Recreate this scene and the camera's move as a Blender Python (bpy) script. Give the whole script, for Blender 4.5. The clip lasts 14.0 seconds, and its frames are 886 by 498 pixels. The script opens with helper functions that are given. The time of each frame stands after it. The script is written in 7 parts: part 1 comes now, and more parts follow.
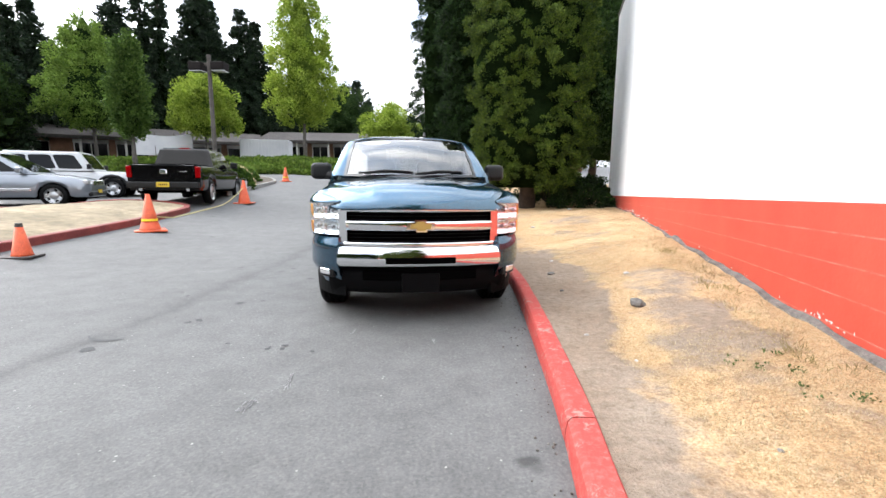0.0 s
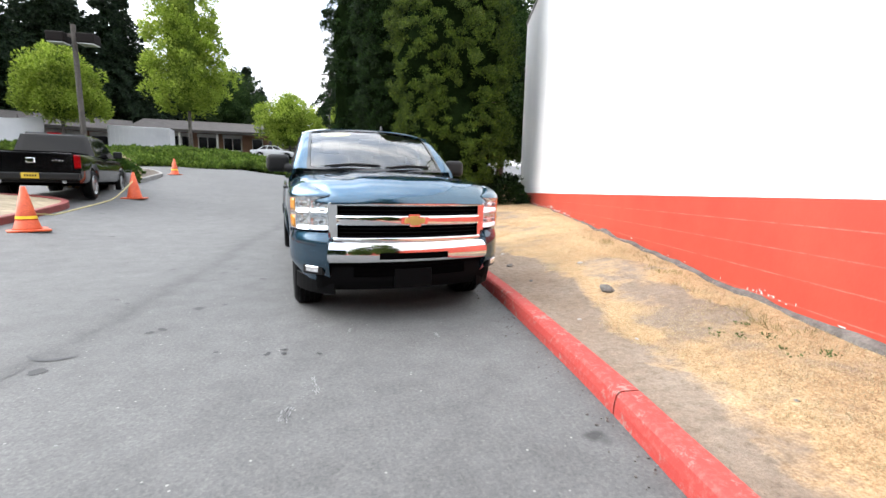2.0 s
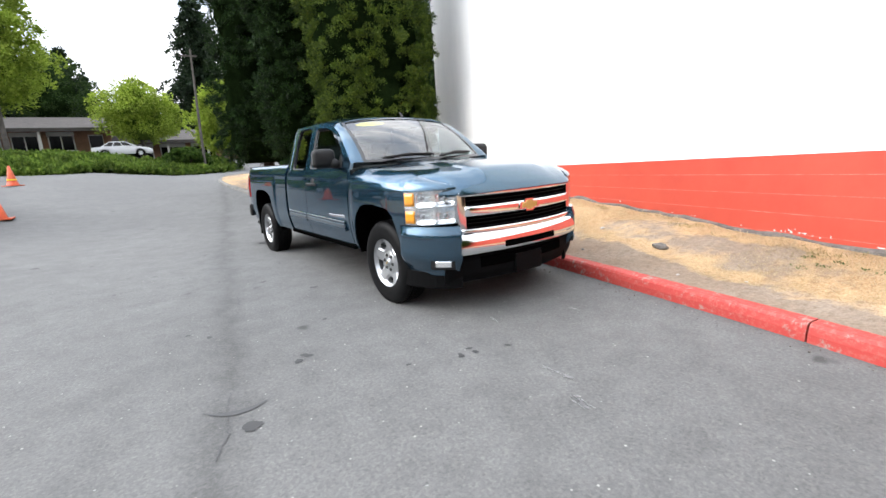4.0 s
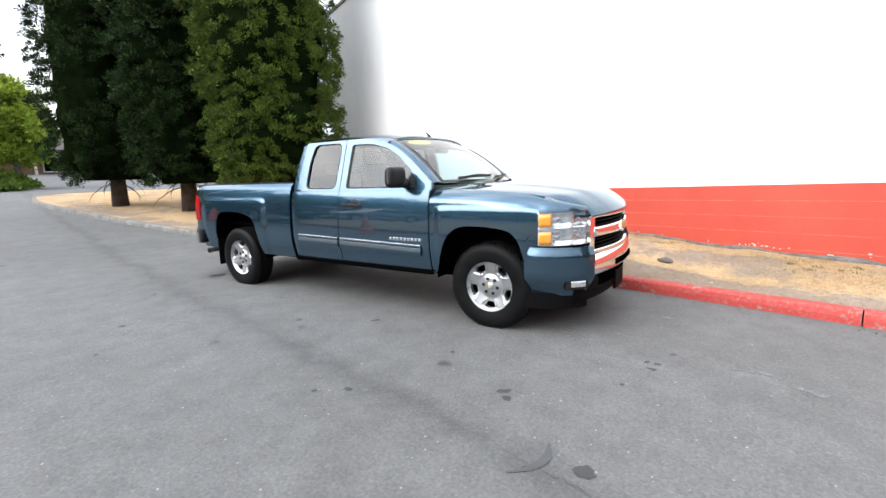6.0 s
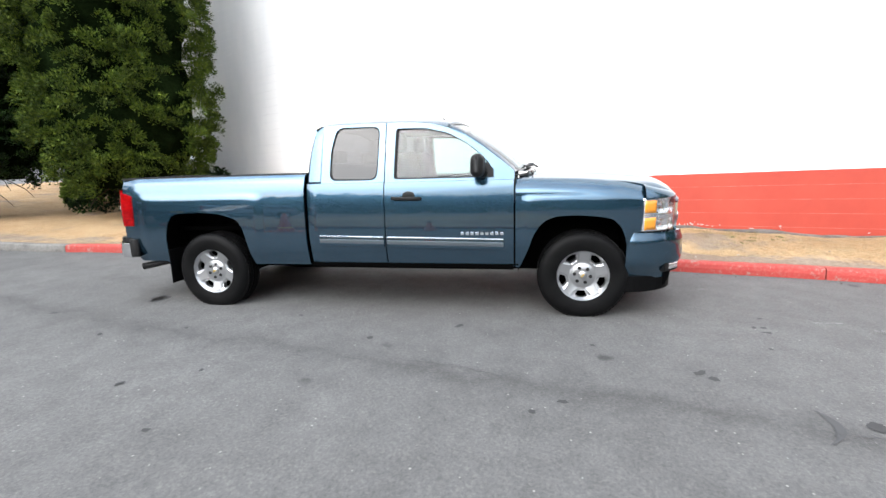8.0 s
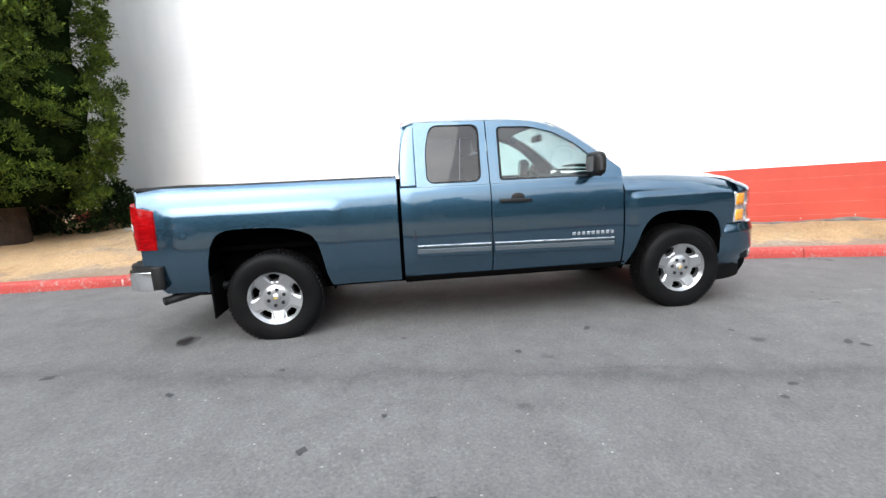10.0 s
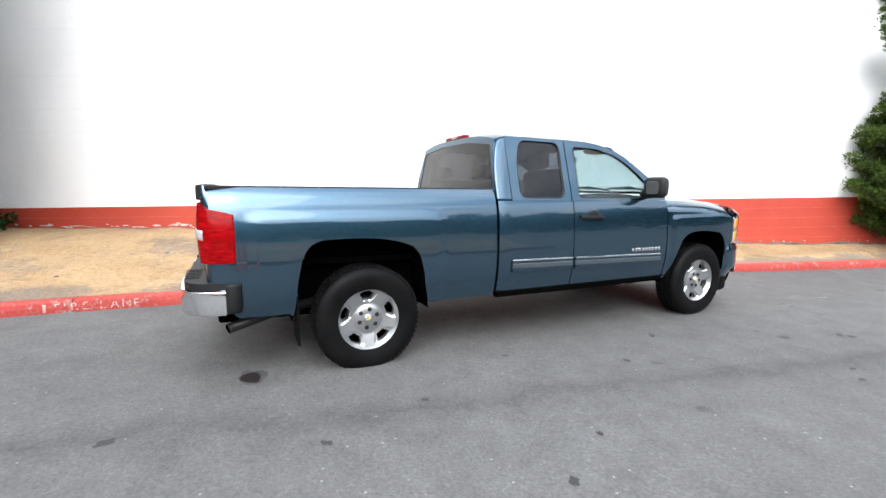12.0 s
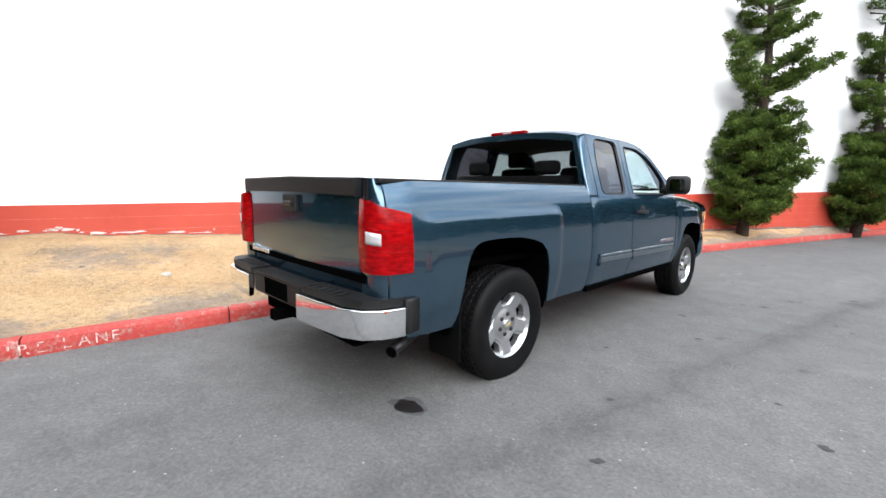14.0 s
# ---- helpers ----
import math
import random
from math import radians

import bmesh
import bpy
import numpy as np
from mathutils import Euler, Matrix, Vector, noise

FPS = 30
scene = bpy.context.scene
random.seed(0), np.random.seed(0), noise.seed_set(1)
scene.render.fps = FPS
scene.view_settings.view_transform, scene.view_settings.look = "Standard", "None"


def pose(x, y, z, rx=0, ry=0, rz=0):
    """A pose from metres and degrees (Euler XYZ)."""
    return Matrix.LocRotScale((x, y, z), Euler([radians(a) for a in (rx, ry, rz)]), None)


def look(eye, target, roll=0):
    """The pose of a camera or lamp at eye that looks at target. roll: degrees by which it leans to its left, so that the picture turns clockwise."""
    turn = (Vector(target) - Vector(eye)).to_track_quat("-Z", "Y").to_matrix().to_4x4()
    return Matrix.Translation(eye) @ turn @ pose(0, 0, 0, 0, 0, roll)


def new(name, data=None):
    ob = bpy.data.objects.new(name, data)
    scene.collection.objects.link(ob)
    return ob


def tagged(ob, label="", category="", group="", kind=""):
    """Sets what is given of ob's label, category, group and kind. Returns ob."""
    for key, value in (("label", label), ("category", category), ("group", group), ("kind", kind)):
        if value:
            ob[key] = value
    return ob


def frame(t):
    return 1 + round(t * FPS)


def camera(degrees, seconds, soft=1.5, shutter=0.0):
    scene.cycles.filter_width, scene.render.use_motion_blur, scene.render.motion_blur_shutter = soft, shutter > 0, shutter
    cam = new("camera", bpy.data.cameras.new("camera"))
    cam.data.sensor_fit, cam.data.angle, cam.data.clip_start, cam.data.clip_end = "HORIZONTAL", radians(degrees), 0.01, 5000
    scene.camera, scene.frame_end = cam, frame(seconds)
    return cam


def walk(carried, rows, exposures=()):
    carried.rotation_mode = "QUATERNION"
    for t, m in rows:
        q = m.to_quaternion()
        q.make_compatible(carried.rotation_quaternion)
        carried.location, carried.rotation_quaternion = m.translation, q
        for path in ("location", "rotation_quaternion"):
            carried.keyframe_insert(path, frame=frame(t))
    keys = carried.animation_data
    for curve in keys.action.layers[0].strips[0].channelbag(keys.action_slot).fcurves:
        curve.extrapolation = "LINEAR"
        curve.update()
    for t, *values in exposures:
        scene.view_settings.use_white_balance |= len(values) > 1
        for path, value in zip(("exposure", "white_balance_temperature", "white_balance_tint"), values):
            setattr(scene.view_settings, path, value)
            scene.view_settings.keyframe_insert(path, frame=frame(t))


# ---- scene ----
cam = camera(90.6, 14.0)
METRES, EYE, TILT, LEAN, TURN = 15.152, 1.5, 0.0, 0.0, 4.5
PATH = [
    (0, (-0.065, -0.103, 1.235), (-0.185, 1.871, 0.936), 0.5),
    (0.5, (-0.074, -0.089, 1.236), (-0.178, 1.885, 0.934), 0.8),
    (1, (-0.168, -0.084, 1.219), (-0.196, 1.891, 0.904), 2.5),
    (1.5, (-0.463, -0.115, 1.198), (-0.298, 1.852, 0.873), 3.1),
    (2, (-0.859, -0.086, 1.202), (-0.526, 1.862, 0.896), 1.3),
    (2.2, (-1.02, -0.011, 1.185), (-0.693, 1.94, 0.892), -0.1),
    (4.3, (-3.096, 0.639, 1.301), (-2.144, 2.35, 0.896), -2.9),
    (4.5, (-3.298, 0.753, 1.298), (-2.274, 2.426, 0.91), -2.5),
    (5, (-3.774, 1.124, 1.323), (-2.63, 2.729, 0.983), -2.5),
    (5.5, (-4.235, 1.516, 1.35), (-2.904, 2.977, 1.042), -2.4),
    (6, (-4.584, 1.989, 1.36), (-3.159, 3.354, 1.033), -1.7),
    (6.5, (-4.91, 2.475, 1.364), (-3.325, 3.653, 1.044), -0.7),
    (7, (-5.187, 3.009, 1.367), (-3.525, 4.06, 1.003), -0.6),
    (7.2, (-5.267, 3.225, 1.368), (-3.57, 4.215, 0.994), -0.2),
    (9.3, (-5.645, 5.417, 1.352), (-3.712, 5.788, 0.997), -3.1),
    (9.5, (-5.65, 5.625, 1.361), (-3.713, 5.972, 1.006), -1.4),
    (10, (-5.712, 6.151, 1.356), (-3.751, 6.332, 1.01), -2.8),
    (10.5, (-5.702, 6.648, 1.347), (-3.729, 6.653, 1.019), -2.0),
    (11, (-5.66, 7.137, 1.341), (-3.691, 6.958, 1.041), -0.5),
    (11.5, (-5.608, 7.641, 1.341), (-3.663, 7.292, 1.029), -0.2),
    (12, (-5.44, 8.121, 1.334), (-3.516, 7.648, 1.06), 0.6),
    (12.5, (-5.281, 8.621, 1.331), (-3.433, 7.928, 1.007), -0.9),
    (13, (-5.015, 9.065, 1.309), (-3.198, 8.284, 1.012), 0.2),
    (13.5, (-4.747, 9.483, 1.306), (-3.015, 8.519, 1.043), 0.9),
    (14, (-4.448, 9.868, 1.297), (-2.794, 8.78, 1.018), 1.0),
]
walk(cam, [(t, look(eye, target, roll)) for t, eye, target, roll in PATH], [(0, 2.0), (2.2, 1.98), (5, 1.89), (9.5, 1.8), (14, 1.8)])

# ---- world and light ----
world = bpy.data.worlds.new("overcast_sky")
scene.world = world
world.use_nodes = True
wn = world.node_tree
wn.nodes.clear()


def wnode(kind, **props):
    n = wn.nodes.new(kind)
    for k, v in props.items():
        setattr(n, k, v)
    return n


SUN_ELEVATION, SUN_TURN = radians(40), radians(288)
SUN_DIR = Vector((math.sin(SUN_TURN) * math.cos(SUN_ELEVATION), math.cos(SUN_TURN) * math.cos(SUN_ELEVATION), math.sin(SUN_ELEVATION)))
sky = wnode("ShaderNodeTexSky", sky_type="NISHITA", sun_disc=False, sun_elevation=SUN_ELEVATION, sun_rotation=SUN_TURN, air_density=1.0, dust_density=4.0)
grey = wnode("ShaderNodeHueSaturation")
grey.inputs["Saturation"].default_value = 0.16
wn.links.new(sky.outputs[0], grey.inputs["Color"])
coord = wnode("ShaderNodeTexCoord")
stretch = wnode("ShaderNodeMapping")
stretch.inputs["Scale"].default_value = (1.5, 1.5, 7.0)
wn.links.new(coord.outputs["Generated"], stretch.inputs["Vector"])
cloud = wnode("ShaderNodeTexNoise")
cloud.inputs["Scale"].default_value, cloud.inputs["Detail"].default_value, cloud.inputs["Roughness"].default_value = 1.5, 6.0, 0.55
wn.links.new(stretch.outputs[0], cloud.inputs["Vector"])
cloud_ramp = wnode("ShaderNodeValToRGB")
cloud_ramp.color_ramp.elements[0].position, cloud_ramp.color_ramp.elements[0].color = 0.38, (0.43, 0.52, 0.66, 1)
cloud_ramp.color_ramp.elements[1].position, cloud_ramp.color_ramp.elements[1].color = 0.62, (1.25, 1.25, 1.24, 1)
wn.links.new(cloud.outputs["Fac"], cloud_ramp.inputs["Fac"])
veil = wnode("ShaderNodeMix", data_type="RGBA", blend_type="MIX")
veil.inputs[0].default_value = 0.72
wn.links.new(grey.outputs[0], veil.inputs[6])
lift = wnode("ShaderNodeMix", data_type="RGBA", blend_type="MULTIPLY")
lift.inputs[0].default_value = 1.0
lift.inputs[7].default_value = (9.0, 9.1, 9.4, 1)
wn.links.new(cloud_ramp.outputs[0], lift.inputs[6])
wn.links.new(lift.outputs[2], veil.inputs[7])
# an overcast sky is brighter overhead than at the horizon
split = wnode("ShaderNodeSeparateXYZ")
wn.links.new(coord.outputs["Generated"], split.inputs[0])
dome = wnode("ShaderNodeMapRange")
dome.inputs["From Min"].default_value, dome.inputs["From Max"].default_value = 0.0, 1.0
dome.inputs["To Min"].default_value, dome.inputs["To Max"].default_value = 0.66, 1.36
wn.links.new(split.outputs["Z"], dome.inputs["Value"])
shaded = wnode("ShaderNodeMix", data_type="RGBA", blend_type="MULTIPLY")
shaded.inputs[0].default_value = 1.0
wn.links.new(veil.outputs[2], shaded.inputs[6])
wn.links.new(dome.outputs[0], shaded.inputs[7])
# the cloud glows round the hidden sun
toward = wnode("ShaderNodeVectorMath", operation="DOT_PRODUCT")
toward.inputs[1].default_value = SUN_DIR
wn.links.new(coord.outputs["Generated"], toward.inputs[0])
halo = wnode("ShaderNodeMapRange", interpolation_type="SMOOTHSTEP")
halo.inputs["From Min"].default_value, halo.inputs["From Max"].default_value = 0.45, 1.0
halo.inputs["To Min"].default_value, halo.inputs["To Max"].default_value = 0.92, 1.55
wn.links.new(toward.outputs["Value"], halo.inputs["Value"])
glowing = wnode("ShaderNodeMix", data_type="RGBA", blend_type="MULTIPLY")
glowing.inputs[0].default_value = 1.0
wn.links.new(shaded.outputs[2], glowing.inputs[6])
wn.links.new(halo.outputs[0], glowing.inputs[7])
sky_back = wnode("ShaderNodeBackground")
sky_back.inputs["Strength"].default_value = 0.100
wn.links.new(glowing.outputs[2], sky_back.inputs["Color"])
wn.links.new(sky_back.outputs[0], wnode("ShaderNodeOutputWorld").inputs["Surface"])

sun_data = bpy.data.lights.new("sun", "SUN")
sun_data.energy, sun_data.angle, sun_data.color = 0.7, radians(60), (1.0, 0.97, 0.92)
sun = new("sun", sun_data)
sun.matrix_world = look(Vector((0.0, 5.2, 0.0)) + SUN_DIR * 12, (0.0, 5.2, 0.0))


# ---- materials ----
def material(name, colour=(0.5, 0.5, 0.5), rough=0.6, metal=0.0, coat=0.0, spec=0.5):
    m = bpy.data.materials.new(name)
    m.use_nodes = True
    b = m.node_tree.nodes["Principled BSDF"]
    b.inputs["Base Color"].default_value = (*colour, 1)
    b.inputs["Roughness"].default_value = rough
    b.inputs["Metallic"].default_value = metal
    b.inputs["Coat Weight"].default_value = coat
    b.inputs["Coat Roughness"].default_value = 0.03
    b.inputs["Specular IOR Level"].default_value = spec
    return m


def add(m, kind, **props):
    n = m.node_tree.nodes.new(kind)
    for k, v in props.items():
        setattr(n, k, v)
    return n


def wire(m, a, b):
    m.node_tree.links.new(a, b)


def bsdf(m):
    return m.node_tree.nodes["Principled BSDF"]


def noise_node(m, scale, detail=4.0, rough=0.6, world_space=True, stretch=(1, 1, 1)):
    n = add(m, "ShaderNodeTexNoise")
    n.inputs["Scale"].default_value, n.inputs["Detail"].default_value, n.inputs["Roughness"].default_value = scale, detail, rough
    if world_space:
        g = add(m, "ShaderNodeNewGeometry")
        mp = add(m, "ShaderNodeMapping")
        mp.inputs["Scale"].default_value = stretch
        wire(m, g.outputs["Position"], mp.inputs["Vector"])
        wire(m, mp.outputs[0], n.inputs["Vector"])
    return n


def ramp(m, fac, stops):
    r = add(m, "ShaderNodeValToRGB")
    e = r.color_ramp.elements
    while len(e) < len(stops):
        e.new(0.5)
    for el, (p, c) in zip(e, stops):
        el.position, el.color = p, (*c, 1)
    wire(m, fac, r.inputs["Fac"])
    return r.outputs["Color"]


def mixed(m, fac, a, b, mode="MIX"):
    n = add(m, "ShaderNodeMix", data_type="RGBA", blend_type=mode)
    for sock, val in ((n.inputs[0], fac), (n.inputs[6], a), (n.inputs[7], b)):
        if hasattr(val, "is_linked"):
            wire(m, val, sock)
        elif isinstance(val, tuple):
            sock.default_value = (*val, 1)
        else:
            sock.default_value = val
    return n.outputs[2]


def bump(m, height, strength=0.3, distance=0.01):
    b = add(m, "ShaderNodeBump")
    b.inputs["Strength"].default_value, b.inputs["Distance"].default_value = strength, distance
    wire(m, height, b.inputs["Height"])
    wire(m, b.outputs[0], bsdf(m).inputs["Normal"])


def grainy(name, a, b, scale, rough=0.85, fine=60.0, bump_strength=0.3, distance=0.01, metal=0.0):
    """Two tones by a coarse noise, darkened and lightened by a fine one, with relief."""
    m = material(name, a, rough, metal)
    c = ramp(m, noise_node(m, scale).outputs["Fac"], [(0.35, a), (0.65, b)])
    f = noise_node(m, fine, 3.0)
    g = ramp(m, f.outputs["Fac"], [(0.3, (0.72, 0.72, 0.72)), (0.7, (1.25, 1.25, 1.25))])
    wire(m, mixed(m, 1.0, c, g, "MULTIPLY"), bsdf(m).inputs["Base Color"])
    bump(m, f.outputs["Fac"], bump_strength, distance)
    return m


def leafy(name, stops, translucent=0.25, clump=0.9, low=0.7, high=1.2):
    m = material(name, stops[0][1], 0.7, spec=0.15)
    g = add(m, "ShaderNodeNewGeometry")
    c = ramp(m, g.outputs["Random Per Island"], stops)
    n = noise_node(m, clump, 3.0)
    c2 = mixed(m, 1.0, c, ramp(m, n.outputs["Fac"], [(0.32, (low, low, low)), (0.68, (high, high, high * 0.9))]), "MULTIPLY")
    wire(m, c2, bsdf(m).inputs["Base Color"])
    t = add(m, "ShaderNodeBsdfTranslucent")
    wire(m, c2, t.inputs["Color"])
    mx = add(m, "ShaderNodeMixShader")
    mx.inputs[0].default_value = translucent
    out = [n for n in m.node_tree.nodes if n.type == "OUTPUT_MATERIAL"][0]
    wire(m, bsdf(m).outputs[0], mx.inputs[1])
    wire(m, t.outputs[0], mx.inputs[2])
    wire(m, mx.outputs[0], out.inputs["Surface"])
    return m


# asphalt: grey with aggregate flecks, broad stains and a roughened seam
asphalt = material("asphalt", (0.055, 0.055, 0.058), 0.82, spec=0.4)
as_broad = noise_node(asphalt, 0.35, 5.0)
as_mid = noise_node(asphalt, 3.5, 6.0, 0.65)
as_fine = noise_node(asphalt, 55.0, 5.0, 0.8)
as_c = ramp(asphalt, as_broad.outputs["Fac"], [(0.3, (0.083, 0.0823, 0.0813)), (0.7, (0.1070, 0.1062, 0.1048))])
as_c = mixed(asphalt, 1.0, as_c, ramp(asphalt, as_mid.outputs["Fac"], [(0.25, (0.76, 0.76, 0.76)), (0.75, (1.16, 1.16, 1.16))]), "MULTIPLY")
as_c = mixed(asphalt, 1.0, as_c, ramp(asphalt, as_fine.outputs["Fac"], [(0.30, (0.66, 0.66, 0.66)), (0.48, (0.97, 0.97, 0.97)), (0.60, (1.12, 1.12, 1.11)), (0.72, (1.6, 1.58, 1.55))]), "MULTIPLY")
fleck = add(asphalt, "ShaderNodeTexVoronoi")
fleck.inputs["Scale"].default_value = 9.0
fg = add(asphalt, "ShaderNodeNewGeometry")
wire(asphalt, fg.outputs["Position"], fleck.inputs["Vector"])
as_c = mixed(asphalt, ramp(asphalt, fleck.outputs["Distance"], [(0.044, (0.75, 0.75, 0.75)), (0.068, (0, 0, 0))]), as_c, (0.272, 0.2652, 0.2516))
grain = add(asphalt, "ShaderNodeTexVoronoi")
grain.inputs["Scale"].default_value = 70.0
wire(asphalt, fg.outputs["Position"], grain.inputs["Vector"])
as_c = mixed(asphalt, 1.0, as_c, ramp(asphalt, grain.outputs["Color"], [(0.15, (0.88, 0.88, 0.88)), (0.6, (1.0, 1.0, 1.0)), (0.9, (1.16, 1.15, 1.13))]), "MULTIPLY")
spot = add(asphalt, "ShaderNodeTexVoronoi")
spot.inputs["Scale"].default_value = 1.3
warp = noise_node(asphalt, 6.0, 2.0)
spot_at = mixed(asphalt, 0.12, fg.outputs["Position"], warp.outputs["Color"], "ADD")
wire(asphalt, spot_at, spot.inputs["Vector"])
as_c = mixed(asphalt, ramp(asphalt, spot.outputs["Distance"], [(0.05, (0.75, 0.75, 0.75)), (0.10, (0, 0, 0))]), as_c, (0.0204, 0.0204, 0.0204))
# a worn, broken seam wandering along the lane
seam_xyz = add(asphalt, "ShaderNodeSeparateXYZ")
wire(asphalt, mixed(asphalt, 0.9, fg.outputs["Position"], noise_node(asphalt, 0.8, 6.0, 0.75).outputs["Color"], "ADD"), seam_xyz.inputs[0])
seam_off = add(asphalt, "ShaderNodeMath", operation="ADD")
wire(asphalt, seam_xyz.outputs["X"], seam_off.inputs[0])
seam_off.inputs[1].default_value = 2.52
seam_abs = add(asphalt, "ShaderNodeMath", operation="ABSOLUTE")
wire(asphalt, seam_off.outputs[0], seam_abs.inputs[0])
seam = ramp(asphalt, seam_abs.outputs[0], [(0.0, (0.70, 0.70, 0.70)), (0.06, (0.82, 0.82, 0.82)), (0.22, (1, 1, 1))])
as_c = mixed(asphalt, 1.0, as_c, seam, "MULTIPLY")
wire(asphalt, as_c, bsdf(asphalt).inputs["Base Color"])
bump(asphalt, as_fine.outputs["Fac"], 0.28, 0.005)

# dry lawn: straw, bare earth and faint green in patches
lawn = material("dry_lawn", (0.4, 0.3, 0.15), 0.95, spec=0.15)
lw_broad = noise_node(lawn, 0.75, 5.0, 0.6)
lw_mid = noise_node(lawn, 5.0, 5.0, 0.7)
lw_fine = noise_node(lawn, 70.0, 4.0, 0.75)
straw = ramp(lawn, lw_fine.outputs["Fac"], [(0.28, (0.205, 0.135, 0.072)), (0.46, (0.378, 0.270, 0.160)), (0.66, (0.525, 0.410, 0.268))])
dirt = ramp(lawn, lw_fine.outputs["Fac"], [(0.3, (0.180, 0.150, 0.124)), (0.7, (0.290, 0.246, 0.204))])
lw_mix = add(lawn, "ShaderNodeMath", operation="ADD")
wire(lawn, lw_broad.outputs["Fac"], lw_mix.inputs[0])
lw_scaled = add(lawn, "ShaderNodeMath", operation="MULTIPLY")
wire(lawn, lw_mid.outputs["Fac"], lw_scaled.inputs[0])
lw_scaled.inputs[1].default_value = 0.45
wire(lawn, lw_scaled.outputs[0], lw_mix.inputs[1])
earth_attr = add(lawn, "ShaderNodeAttribute", attribute_name="earth")
lw_less = add(lawn, "ShaderNodeMath", operation="SUBTRACT")
wire(lawn, lw_mix.outputs[0], lw_less.inputs[0])
wire(lawn, earth_attr.outputs["Fac"], lw_less.inputs[1])
lw_tuft = ramp(lawn, noise_node(lawn, 16.0, 7.0, 0.75).outputs["Fac"], [(0.34, (0.74, 0.70, 0.65)), (0.48, (1.0, 1.0, 1.0)), (0.66, (1.22, 1.2, 1.16))])
lw_tint = ramp(lawn, noise_node(lawn, 1.7, 4.0).outputs["Fac"], [(0.3, (0.88, 0.78, 0.69)), (0.7, (1.08, 1.05, 1.0))])
wire(lawn, mixed(lawn, 1.0, mixed(lawn, ramp(lawn, lw_less.outputs[0], [(0.61, (1, 1, 1)), (0.78, (0, 0, 0))]), straw, dirt), mixed(lawn, 1.0, lw_tint, lw_tuft, "MULTIPLY"), "MULTIPLY"), bsdf(lawn).inputs["Base Color"])
bump(lawn, lw_fine.outputs["Fac"], 0.9, 0.02)

straw_blade = leafy("straw_blade", [(0.0, (0.2448, 0.1768, 0.0952)), (0.5, (0.3808, 0.2924, 0.1768)), (0.9, (0.4896, 0.408, 0.2788))], 0.3)
weed_leaf = leafy("weed_leaf", [(0.0, (0.068, 0.102, 0.034)), (1.0, (0.136, 0.17, 0.068))], 0.3)

# painted masonry
white_paint = material("white_masonry_paint", (0.8, 0.8, 0.8), 0.75)
wp_n = noise_node(white_paint, 1.2, 5.0, 0.6, stretch=(1, 1, 0.35))
wp_f = noise_node(white_paint, 45.0, 3.0)
wp_c = ramp(white_paint, wp_n.outputs["Fac"], [(0.3, (0.76, 0.77, 0.78)), (0.6, (0.83, 0.83, 0.83))])
wire(white_paint, wp_c, bsdf(white_paint).inputs["Base Color"])
bump(white_paint, wp_f.outputs["Fac"], 0.15, 0.004)

red_paint = material("red_masonry_paint", (0.62, 0.08, 0.035), 0.6)
rp_n = noise_node(red_paint, 1.4, 5.0, 0.65)
rp_f = noise_node(red_paint, 40.0, 3.0)
rp_c = ramp(red_paint, rp_n.outputs["Fac"], [(0.3, (0.34, 0.0354, 0.019)), (0.7, (0.408, 0.053, 0.0286))])
rp_c = mixed(red_paint, ramp(red_paint, noise_node(red_paint, 5.0, 6.0, 0.8).outputs["Fac"], [(0.66, (0, 0, 0)), (0.8, (0.35, 0.35, 0.35))]), rp_c, (0.4216, 0.136, 0.0952))
wire(red_paint, rp_c, bsdf(red_paint).inputs["Base Color"])
bump(red_paint, rp_f.outputs["Fac"], 0.2, 0.004)

kerb_red = material("worn_red_kerb_paint", (0.55, 0.06, 0.04), 0.7)
kr_n = noise_node(kerb_red, 7.0, 7.0, 0.75)
kr_b = noise_node(kerb_red, 0.8, 3.0)
kr_c = ramp(kerb_red, kr_b.outputs["Fac"], [(0.3, (0.2856, 0.0218, 0.0163)), (0.7, (0.3672, 0.0394, 0.0299))])
kr_g = noise_node(kerb_red, 28.0, 5.0, 0.7)
kr_c = mixed(kerb_red, ramp(kerb_red, kr_g.outputs["Fac"], [(0.48, (0, 0, 0)), (0.75, (0.55, 0.55, 0.55))]), kr_c, (0.34, 0.1496, 0.1224))
kr_c = mixed(kerb_red, ramp(kerb_red, kr_n.outputs["Fac"], [(0.55, (0, 0, 0)), (0.63, (0.9, 0.9, 0.9))]), kr_c, (0.2448, 0.1836, 0.1564))
wire(kerb_red, kr_c, bsdf(kerb_red).inputs["Base Color"])
bump(kerb_red, kr_n.outputs["Fac"], 0.5, 0.008)
concrete = grainy("concrete", (0.1768, 0.17, 0.1598), (0.2448, 0.238, 0.2244), 2.5, 0.9, 50.0, 0.4)
old_concrete = grainy("weathered_kerb_concrete", (0.102, 0.0966, 0.0884), (0.1768, 0.17, 0.1564), 4.0, 0.92, 45.0, 0.5)
bare_concrete = grainy("stained_footing_concrete", (0.068, 0.0598, 0.053), (0.1428, 0.1258, 0.1122), 6.0, 0.95, 40.0, 0.6, 0.02)
white_flake = material("flaked_white_paint", (0.51, 0.4964, 0.476), 0.8)

